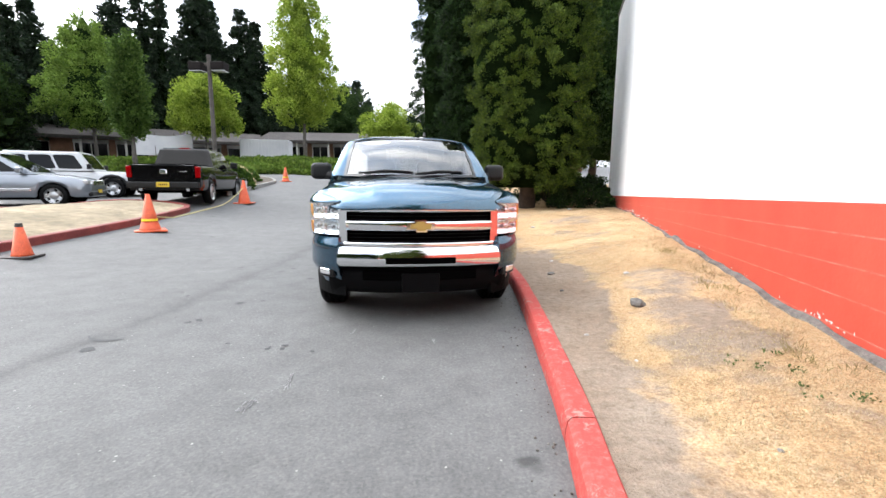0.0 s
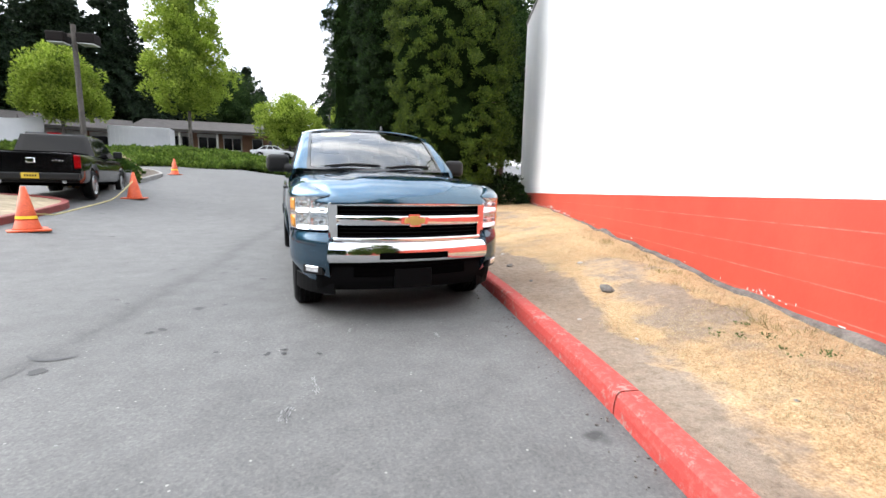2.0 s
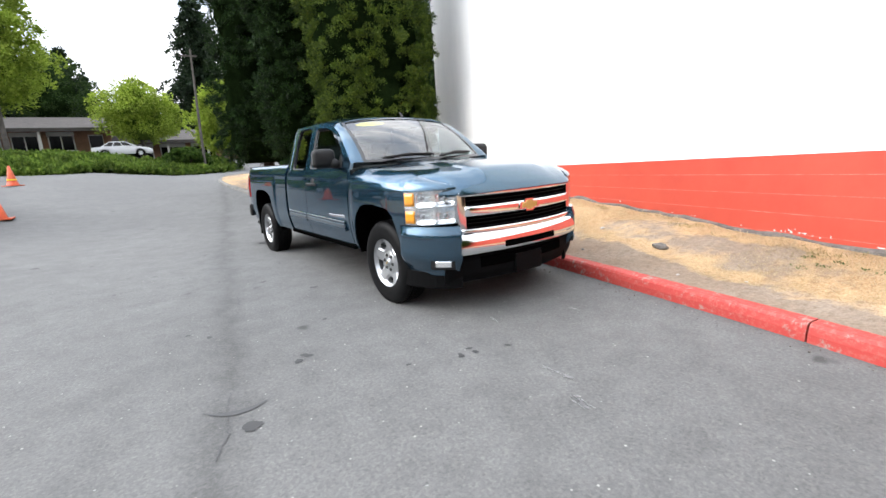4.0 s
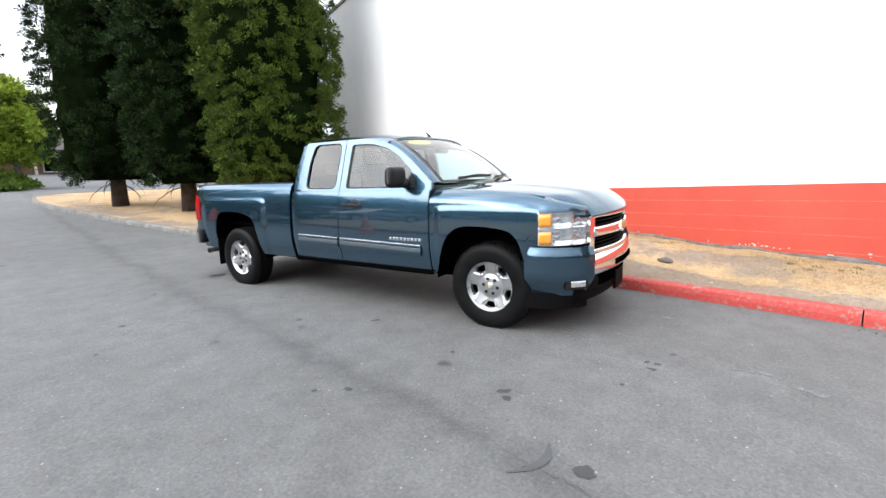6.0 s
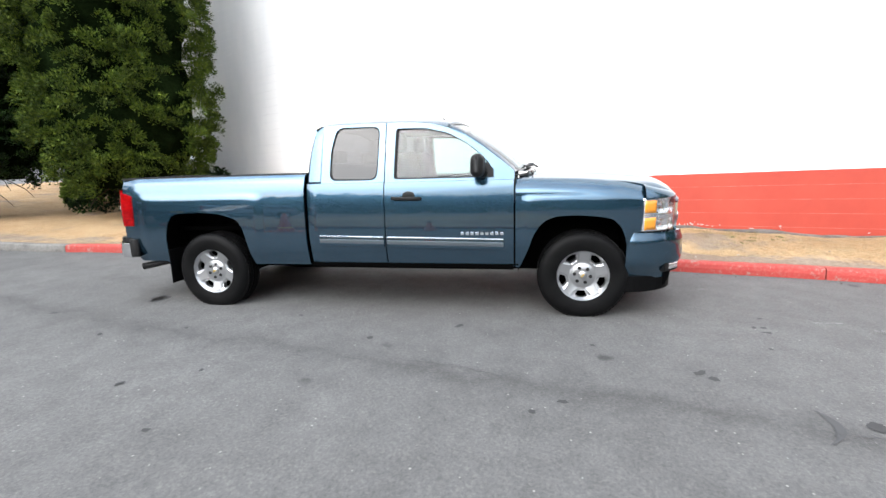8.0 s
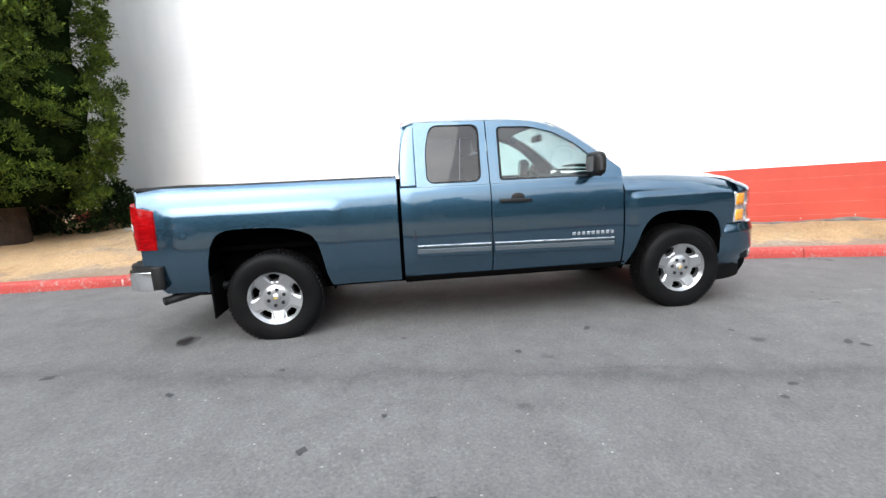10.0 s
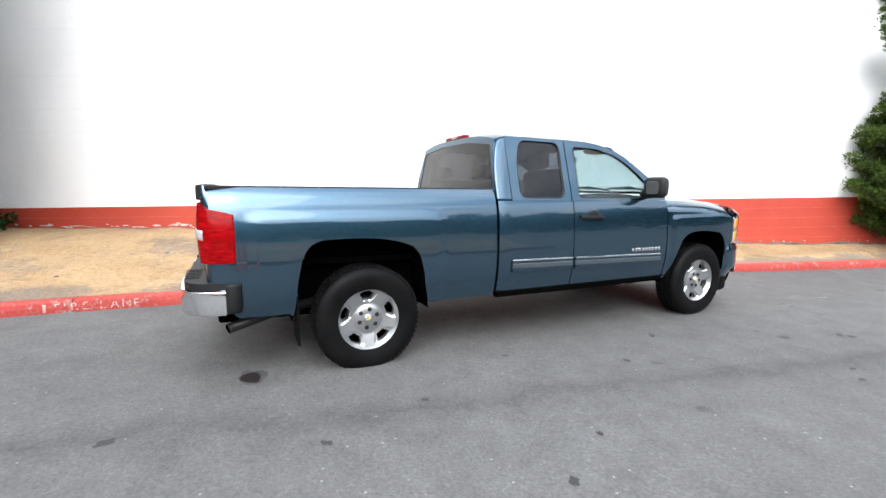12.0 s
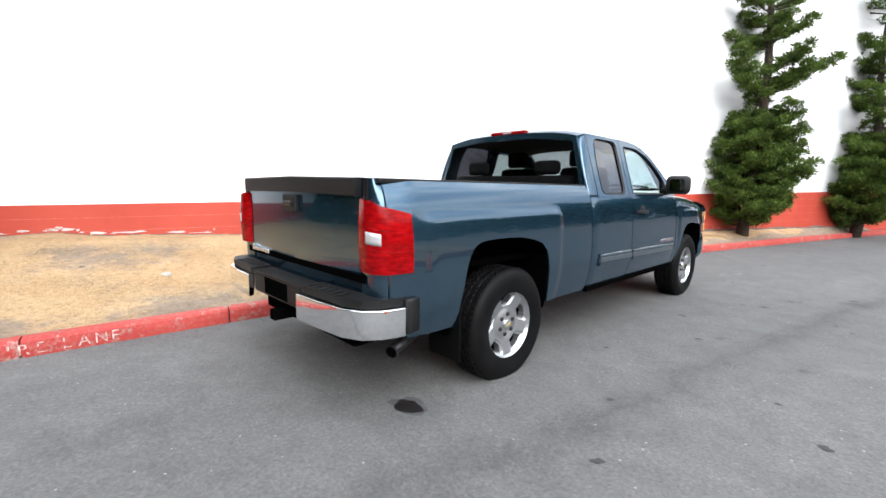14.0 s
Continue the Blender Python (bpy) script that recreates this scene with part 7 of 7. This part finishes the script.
part("high_brake_lamp", box_bm(1.90, 1.96, -0.15, 0.15, 1.775, 1.81), red_lens, ram)
for s in (-1, 1):
    m_ = part("door_mirror", box_bm(3.72, 3.86, s * 1.08 - 0.12, s * 1.08 + 0.12, 1.20, 1.42, 0.04), black_plastic, ram)

# silver sport utility, nose to the lane
suv = vehicle("parked_suv", "silver sport utility vehicle parked nose out behind the island", -17.34, 12.52, 25.0, 4.8, 0.95, (0.95, 3.85),
              [(0, 1.02), (0.5, 1.06), (3.2, 1.06), (3.9, 1.03), (4.5, 0.94), (4.8, 0.78)], [(0, 0.84), (0.4, 0.93), (4.2, 0.93), (4.6, 0.84), (4.8, 0.68)],
              [(0.1, 1.04), (0.55, 1.70), (2.35, 1.74), (3.45, 1.05), 0.88, 0.68], silver_car, 1.02, 0.42, 0.32)
part("front_bumper", box_bm(4.55, 4.83, -0.74, 0.74, 0.34, 0.50, 0.06), black_plastic, suv)
for k in range(7):
    part("grille_slot", box_bm(4.76, 4.82, -0.42 + 0.14 * k - 0.045, -0.42 + 0.14 * k + 0.045, 0.70, 0.86, 0.012), chrome, suv)
for s in (-1, 1):
    part("headlamp", box_bm(4.56, 4.76, s * 0.66 - 0.12, s * 0.66 + 0.12, 0.74, 0.88, 0.03), clear_lens, suv)
    part("door_mirror", box_bm(3.02, 3.18, s * 1.03 - 0.11, s * 1.03 + 0.11, 1.08, 1.26, 0.04), silver_car, suv)
    part("side_trim", box_bm(1.5, 3.3, s * 0.945 - 0.012, s * 0.945 + 0.012, 0.52, 0.60, 0.01), chrome, suv)
part("number_plate", box_bm(4.83, 4.85, -0.17, 0.17, 0.44, 0.56, 0.006), plate_yellow, suv)

# white square off-roader beside it
jeep = vehicle("parked_suv", "white square off-road vehicle with a hard top", -18.2, 16.3, 25.0, 4.5, 0.88, (0.75, 3.6),
               [(0, 1.08), (3.0, 1.10), (3.1, 1.10), (4.2, 1.06), (4.5, 1.02)], [(0, 0.80), (3.0, 0.80), (3.3, 0.76), (4.5, 0.62)],
               [(0.05, 1.08), (0.12, 1.84), (2.55, 1.84), (3.0, 1.10), 0.80, 0.72], white_car, 1.12, 0.46, 0.42)
for s in (-1, 1):
    for a in (0.75, 3.6):
        bm = tube_bm([(a + 0.52 * math.cos(math.pi * k / 8), s * 0.88, 0.42 + 0.50 * math.sin(math.pi * k / 8)) for k in range(9)], 0.06, 8)
        part("fender_flare", bm, black_plastic, jeep, smooth=True)
    part("headlamp", lathe_bm([(0.10, 0.0), (0.10, 0.05), (0.02, 0.07)], 18, "x", matrix=Matrix.Translation((4.48, s * 0.45, 0.90))), clear_lens, jeep)
    part("door_mirror", box_bm(2.85, 2.98, s * 0.98 - 0.10, s * 0.98 + 0.10, 1.16, 1.36, 0.03), black_plastic, jeep)
# raised boxes give the shade in the slots by their colour
for k in range(7):
    part("grille_slot", box_bm(4.49, 4.53, -0.24 + 0.08 * k - 0.025, -0.24 + 0.08 * k + 0.025, 0.72, 0.98, 0.012), shade_black, jeep)
part("front_bumper", box_bm(4.5, 4.68, -0.75, 0.75, 0.48, 0.64, 0.03), black_plastic, jeep)

# white saloon behind the ivy
saloon = vehicle("parked_car", "white saloon car parked behind the ivy bank", -13.6, 52.0, 8.0, 4.7, 0.90, (0.95, 3.7),
                 [(0, 0.92), (0.9, 0.96), (3.4, 0.95), (4.4, 0.82), (4.7, 0.66)], [(0, 0.78), (0.5, 0.88), (4.2, 0.88), (4.7, 0.68)],
                 [(0.7, 0.95), (1.45, 1.42), (2.6, 1.43), (3.5, 0.95), 0.82, 0.62], white_car, 0.92, 0.38, 0.25)

# ---- small things on the ground ----
# footing along the wall, flaked paint, weeds, stones, straw
def footing_mesh():
    verts, faces = [], []
    n = 160
    rng = np.random.default_rng(3)
    for i in range(n + 1):
        y = -12 + 27.5 * i / n
        h = (0.012 + 0.026 * max(0.0, noise.noise((y * 1.7, 0, 0)) + 0.25) * 2 + 0.012 * rng.random()) * (1 - 0.85 * smoothstep(7.0, 9.0, y))
        out = 0.03 + 0.03 * noise.noise((y * 2.3, 5, 0))
        x = wall_x(y)
        zf = bank_height(x - 0.05, y)
        verts += [(x - out - 0.05, y, zf - 0.05), (x - out - 0.02, y, zf + h * 0.6), (x - 0.012, y, zf + h), (x + 0.02, y, zf + h)]
    for i in range(n):
        for j in range(3):
            faces.append((i * 4 + j, (i + 1) * 4 + j, (i + 1) * 4 + j + 1, i * 4 + j + 1))
    return mesh_from("wall_footing", verts, faces, bare_concrete)


tagged(new("wall_footing", footing_mesh()), "rough bare concrete footing along the painted wall", "footing", kind="structure")

flake_rng = np.random.default_rng(17)
flakes = tagged(new("paint_flakes"), "white patches of flaked paint low on the red wall", "paint flakes", kind="stuff")
fl_bm = bmesh.new()
for y0, n, spread in ((2.95, 14, 0.16), (2.2, 5, 0.3), (0.6, 2, 0.7), (11.0, 16, 0.5), (12.3, 9, 0.5), (9.4, 7, 0.6), (4.2, 5, 0.6), (-0.8, 9, 0.6), (-2.0, 5, 0.5), (7.6, 6, 0.8), (13.5, 5, 0.4)):
    for _ in range(n):
        y = y0 + flake_rng.normal() * spread
        long_ = 2.4 if y0 > 9 else 0.6
        w, h = (0.008 + 0.05 * flake_rng.random() ** 2.2) * long_, (0.004 + 0.014 * flake_rng.random() ** 1.5) * (1.0 if y0 > 9 else 0.7)
        z = bank_height(wall_x(y) - 0.05, y) + (0.03 if y0 > 9 else 0.05) + abs(flake_rng.normal()) * 0.018
        k, sd = 16, flake_rng.random() * 50
        ring = []
        for i in range(k):
            a = 2 * math.pi * i / k
            r = 1 + 0.9 * noise.noise((math.cos(a) * 1.5 + sd, math.sin(a) * 1.5, sd))
            yy, zz = y + w * r * math.cos(a), z + h * r * math.sin(a)
            ring.append(fl_bm.verts.new(Vector((wall_x(yy), yy, zz)) + out_dir * 0.006))
        fl_bm.faces.new(ring)
fl_me = bpy.data.meshes.new("paint_flakes")
fl_bm.to_mesh(fl_me)
fl_bm.free()
fl_me.materials.append(white_flake)
flakes_ob = new("flake_sheet", fl_me)
flakes_ob.parent = flakes

# straw: short dry blades over the bank, thick where the lawn is straw
def blades(name, n, area, mat, seed, length, keep, width=0.004):
    rng = np.random.default_rng(seed)
    verts, faces = [], []
    x0, x1, y0, y1 = area
    made = 0
    while made < n:
        y = y0 + (y1 - y0) * rng.random()
        a, b = kerb_x(y) + KERB_W + 0.02, wall_x(y) - 0.04
        x = a + (b - a) * rng.random()
        made += 1
        if not keep(x, y, rng):
            continue
        z = bank_height(x, y)
        l = length * (0.5 + rng.random())
        an = rng.random() * 2 * math.pi
        lean = 0.6 + 0.9 * rng.random()
        dx, dy = math.cos(an), math.sin(an)
        w = width
        i = len(verts)
        verts += [(x - dy * w, y + dx * w, z - 0.004), (x + dy * w, y - dx * w, z - 0.004), (x + dx * l * lean * 0.8, y + dy * l * lean * 0.8, z + l * 0.55)]
        faces.append((i, i + 1, i + 2))
    return mesh_from(name, verts, faces, mat)


def patch(x, y, rng):
    """Straw stands thick away from the trodden earth beside the kerb."""
    return noise.noise((x * 0.9, y * 0.9, 7)) + 0.5 * noise.noise((x * 3, y * 3, 7)) > -0.35 + 1.4 * bareness(x, y) + 0.3 * (rng.random() - 0.5)


straw_near = new("dry_grass", blades("dry_grass", 130000, (0, 0, -2.0, 7.0), straw_blade, 21, 0.021, patch, 0.0017))
tagged(straw_near, "short dry straw-coloured grass blades on the bank", "grass", kind="stuff")
straw_far = new("dry_grass", blades("dry_grass", 70000, (0, 0, 7.5, 16.0), straw_blade, 22, 0.022, patch, 0.0025))
tagged(straw_far, "short dry straw-coloured grass blades beyond the truck", "grass", kind="stuff")

olive_blade = leafy("olive_blade", [(0.0, (0.204, 0.17, 0.0748)), (1.0, (0.2856, 0.238, 0.1156))], 0.3)
weed_rng = np.random.default_rng(8)
for wx, wy in ((1.62, 2.35), (1.72, 2.25), (1.78, 2.5), (1.63, 2.02), (1.80, 1.95), (1.50, 2.45)):
    t = tagged(new("weed"), "small green weed growing in the dry lawn", "weed", "weeds on the bank")
    t.location = (wx, wy, bank_height(wx, wy))
    cs = [(weed_rng.normal() * 0.035, weed_rng.normal() * 0.035, 0.004) for _ in range(5)]
    part("leaves", leaf_cloud("leaves", cs, [(0, 0, 1)] * 5, [0.022] * 5, 6, 0.010, weed_leaf, int(wx * 1000), 0.4), None, t)
for i in range(9):
    wy = 2.3 + 0.55 * i
    wx = wall_x(wy) - 0.30 - 0.1 * weed_rng.random()
    t = tagged(new("grass_tuft"), "olive tuft of half-dry grass by the wall foot", "grass", "tufts along the wall")
    t.location = (wx, wy, bank_height(wx, wy))
    cs = [(weed_rng.normal() * 0.09, weed_rng.normal() * 0.16, 0.008) for _ in range(9)]
    part("leaves", leaf_cloud("leaves", cs, [(0, 0, 1)] * 9, [0.06] * 9, 16, 0.022, straw_blade if i % 3 else olive_blade, 400 + i, 0.4, 2.4, 0.10), None, t)

stone_mat = grainy("grey_stone", (0.0748, 0.068, 0.0612), (0.1496, 0.136, 0.1224), 6.0, 0.9, 40.0, 0.5)
pale_stone = grainy("pale_stone", (0.34, 0.3264, 0.2992), (0.4216, 0.408, 0.374), 6.0, 0.9, 40.0, 0.5)


def stone(x, y, w, d, h, mat, seed, label):
    rng = np.random.default_rng(seed)
    bm = bmesh.new()
    bmesh.ops.create_icosphere(bm, subdivisions=2, radius=0.5)
    for v in bm.verts:
        v.co *= 1 + 0.35 * noise.noise(v.co * 2.2 + Vector((seed, 0, 0)))
        v.co = Vector((v.co.x * w, v.co.y * d, max(-0.2, v.co.z) * h))
    ob = part("stone", bm, mat)
    ob.location = (x, y, bank_height(x, y) + h * 0.12)
    ob.rotation_euler = (0, 0, rng.random() * 3)
    return tagged(ob, label, "stone", "stones on the bank")


stone(1.43, 3.76, 0.20, 0.13, 0.09, stone_mat, 1, "flat grey stone lying on the dry bank")
for i, (sx, sy, w, m) in enumerate(((1.72, 4.9, 0.07, pale_stone), (0.95, 5.3, 0.10, stone_mat), (1.1, 6.1, 0.06, pale_stone), (0.82, 3.1, 0.035, pale_stone), (1.35, 9.8, 0.12, pale_stone), (1.9, 10.6, 0.06, stone_mat), (3.0, 13.7, 0.16, pale_stone), (0.7, 11.4, 0.05, stone_mat), (1.2, 1.6, 0.03, stone_mat), (1.0, 2.6, 0.03, pale_stone), (0.9, 4.4, 0.05, stone_mat))):
    stone(sx, sy, w, w * 0.8, w * 0.5, m, 10 + i, "pale broken stone on the dry bank" if m is pale_stone else "small grey stone on the dry bank")

# marks on the asphalt: oil, tar, scuffs, a long crack
oil = material("oil_stain", (0.0082, 0.0082, 0.0082), 0.45)
tar = material("tar_patch", (0.0286, 0.0286, 0.0292), 0.8)
worn_seam = material("worn_seam", (0.051, 0.051, 0.0524), 0.9)
scuff = material("chalky_scuff", (0.1836, 0.1836, 0.1836), 0.9)


def blot(name, label, x, y, w, d, turn, mat, seed, lift_=0.004):
    bm = bmesh.new()
    n = 28
    ring = []
    for k in range(n):
        a = 2 * math.pi * k / n
        r = 1 + 0.45 * noise.noise((math.cos(a) * 1.6 + seed, math.sin(a) * 1.6, seed)) + 0.25 * noise.noise((math.cos(a) * 5, math.sin(a) * 5, seed))
        px, py = w / 2 * r * math.cos(a), d / 2 * r * math.sin(a)
        ring.append(bm.verts.new((px * math.cos(turn) - py * math.sin(turn), px * math.sin(turn) + py * math.cos(turn), 0)))
    bm.faces.new(ring)
    ob = part(name, bm, mat)
    ob.location = (x, y, land(x, y) + lift_)
    return tagged(ob, label, "stain", kind="structure")


blot("oil_stain", "dark wet oil spot on the asphalt", -2.345, 8.71, 0.19, 0.12, 0.3, oil, 1)
blot("oil_halo", "faint oily halo round the wet spot", -2.34, 8.70, 0.27, 0.17, 0.25, worn_seam, 3, 0.003)
blot("oil_stain", "dark oil spot on the asphalt", -2.85, 2.80, 0.10, 0.10, 0.0, tar, 2)
for i, (bx, by, w, d) in enumerate(((-3.0, 3.02, 0.03, 0.02), (-2.52, 3.46, 0.07, 0.05), (-1.55, 2.93, 0.07, 0.04), (-1.44, 2.93, 0.05, 0.04), (-3.80, 7.09, 0.06, 0.05), (-3.47, 6.74, 0.05, 0.03), (-3.26, 8.19, 0.07, 0.04), (-3.09, 4.32, 0.07, 0.04), (-2.46, 3.53, 0.10, 0.05), (-2.57, 5.91, 0.06, 0.05), (-3.25, 4.47, 0.04, 0.04), (-2.30, 6.83, 0.05, 0.03), (-3.03, 9.28, 0.10, 0.06), (-2.1, 5.3, 0.10, 0.05), (-1.9, 3.0, 0.04, 0.03), (-2.9, 7.6, 0.05, 0.04), (-4.1, 6.4, 0.05, 0.04), (-1.2, 2.9, 0.05, 0.03), (-1.45, 3.0, 0.05, 0.03), (-2.2, 4.2, 0.05, 0.03))):
    blot("tar_spot", "small dark tar spot on the asphalt", bx, by, w, d, i * 0.7, tar, 20 + i)
smear_bm = bmesh.new()
smear_line = smooth_line([(-2.76, 3.03), (-2.83, 2.992), (-2.915, 2.98), (-3.0, 3.005), (-3.085, 3.068)], 8)
prev = None
for i, (x, y) in enumerate(smear_line):
    f = i / (len(smear_line) - 1)
    w = (0.006 + 0.018 * math.sin(math.pi * f) * (1.2 - 0.5 * f)) * (1 + 0.35 * noise.noise((i * 0.7, 0, 0)))
    row = [smear_bm.verts.new((x, y - w, 0.0042)), smear_bm.verts.new((x, y + w, 0.0042))]
    if prev:
        smear_bm.faces.new((prev[0], row[0], row[1], prev[1]))
    prev = row
tagged(part("tyre_smear", smear_bm, worn_seam), "faint curved rubber smear on the asphalt", "stain", kind="structure")
scuff_bm = bmesh.new()
sc_rng = np.random.default_rng(4)
for cx, cy, sx, sy, n in ((-3.5, 7.5, 1.6, 3.5, 110), (-1.5, 1.5, 1.4, 1.6, 70)):
    for _ in range(n):
        x, y, r = cx + sc_rng.normal() * sx, cy + sc_rng.normal() * sy, 0.002 + 0.004 * sc_rng.random()
        vs = [scuff_bm.verts.new((x + r * (1 + sc_rng.random()) * math.cos(a), y + r * math.sin(a), 0.0045)) for a in (0, 1.2, 2.4, 3.6, 5.0)]
        scuff_bm.faces.new(vs)
for (xa, ya), (xb, yb), n, fat in (((-1.19, 2.52), (-1.15, 2.31), 26, 0.010), ((-1.28, 2.16), (-1.29, 2.04), 46, 0.016), ((-0.345, 3.23), (-0.325, 3.16), 12, 0.008), ((-1.0, 3.5), (-1.02, 3.3), 8, 0.008)):
    # short drawn-out strokes along one scrape
    for _ in range(n):
        f = sc_rng.random()
        x, y = xa + (xb - xa) * f + sc_rng.normal() * fat, ya + (yb - ya) * f + sc_rng.normal() * 0.01
        a, l, w = math.atan2(yb - ya, xb - xa) + 0.25 * sc_rng.normal(), 0.008 + 0.022 * sc_rng.random(), 0.0012 + 0.0025 * sc_rng.random()
        dx, dy = math.cos(a), math.sin(a)
        scuff_bm.faces.new([scuff_bm.verts.new((x + dx * p * l - dy * q * w, y + dy * p * l + dx * q * w, 0.0045)) for p, q in ((-1, 0), (-0.3, -1), (0.6, -0.8), (1, 0), (0.4, 1), (-0.5, 0.8))])
scuffs = part("chalk_scuffs", scuff_bm, scuff)
tagged(scuffs, "pale chalky scuff marks on the asphalt", "marks", kind="stuff")
crack_path = [(-3.05, 2.2), (-2.96, 3.0), (-2.9, 3.6), (-2.93, 4.4), (-2.85, 5.2), (-3.05, 6.4), (-3.3, 8.2)]
cb = bmesh.new()
line = smooth_line(crack_path, 24)
ck = np.random.default_rng(6)
prev = None
for i, (x, y) in enumerate(line):
    x += 0.05 * noise.noise((y * 3.0, 0, 1)) + 0.012 * ck.normal()
    w = 0.0015 + 0.005 * abs(noise.noise((y * 2, 3, 0)))
    row = [cb.verts.new((x - w, y, 0.0042)), cb.verts.new((x + w, y, 0.0042))]
    if prev and noise.noise((y * 1.9, 0, 9)) > -0.05:
        cb.faces.new((prev[0], prev[1], row[1], row[0]))
    prev = row
crack = part("asphalt_crack", cb, worn_seam)
tagged(crack, "long broken seam crack along the lane", "crack", kind="structure")

# grit along the kerb foot
grit = bmesh.new()
gr = np.random.default_rng(44)
for _ in range(900):
    y = -4 + 18 * gr.random()
    x = kerb_x(y) - abs(gr.normal()) * 0.12
    r = 0.0015 + 0.0045 * gr.random() ** 2
    bmesh.ops.create_cube(grit, size=r * 2, matrix=Matrix.Translation((x, y, land(x, y) + r * 0.5)) @ Euler((gr.random() * 3, gr.random() * 3, 0)).to_matrix().to_4x4())
tagged(part("kerb_grit", grit, stone_mat), "loose pale grit along the kerb foot", "grit", kind="stuff")

worn_ink = grainy("worn_white_stencil", (0.3128, 0.068, 0.0544), (0.4896, 0.4488, 0.4148), 30.0, 0.85, 70.0, 0.3)

# worn stencilled letters on the kerb face; what follows them has flaked to dabs
def kerb_pose(y, up):
    slope_ = (kerb_x(y + 0.1) - kerb_x(y - 0.1)) / 0.2
    return Matrix.Translation((kerb_x(y) + 0.0018, y, land(kerb_x(y), y) + up)) @ Matrix.Rotation(math.atan(-slope_), 4, "Z") @ Matrix.Rotation(-math.pi / 2, 4, "Z") @ Matrix.Rotation(radians(86), 4, "X")


for ch_, y in (("F", 10.86), ("I", 10.79), ("R", 10.735), ("E", 10.64), ("L", 10.50), ("A", 10.41), ("N", 10.315), ("E", 10.215)):
    cu = bpy.data.curves.new("letter", "FONT")
    cu.body, cu.size, cu.extrude = ch_, 0.112, 0.001
    tmp = new("letter_outline", cu)
    me = bpy.data.meshes.new_from_object(tmp.evaluated_get(bpy.context.evaluated_depsgraph_get()))
    bpy.data.objects.remove(tmp)
    me.materials.clear()
    me.materials.append(worn_ink)
    part("letter", me, None, kerb, "worn white stencilled letter").matrix_local = kerb_pose(y, 0.022)
dab_rng = np.random.default_rng(12)
for y in (10.93,):
    w, h = 0.010 + 0.012 * dab_rng.random(), 0.012 + 0.03 * dab_rng.random()
    part("paint_dab", box_bm(-w, w, -h, h, 0, 0.0015), worn_ink, kerb).matrix_local = kerb_pose(y, 0.05 + 0.03 * dab_rng.random())

# fixtures on the wall
def on_wall(y, z, out=0.0):
    return Vector((wall_x(y), y, z)) + out_dir * out


box_ob = part("meter_box", box_bm(-0.17, 0.17, -0.02, 0.014, -0.23, 0.23, 0.005), white_paint)
box_ob.matrix_world = Matrix.Translation(on_wall(0.87, 1.63)) @ wm.to_3x3().to_4x4()
tagged(box_ob, "flat white-painted meter box fixed to the wall", "meter box")
part("lid", box_bm(-0.15, 0.15, 0.014, 0.019, -0.21, 0.21, 0.003), white_paint, box_ob)
strip_ob = part("vertical_wall_strip", box_bm(-0.012, 0.012, -0.01, 0.006, 0.0, 5.9), white_paint)
strip_ob.matrix_world = Matrix.Translation(on_wall(-1.35, 1.23)) @ wm.to_3x3().to_4x4()
tagged(strip_ob, "thin vertical raised strip on the white block wall", "joint", kind="structure")
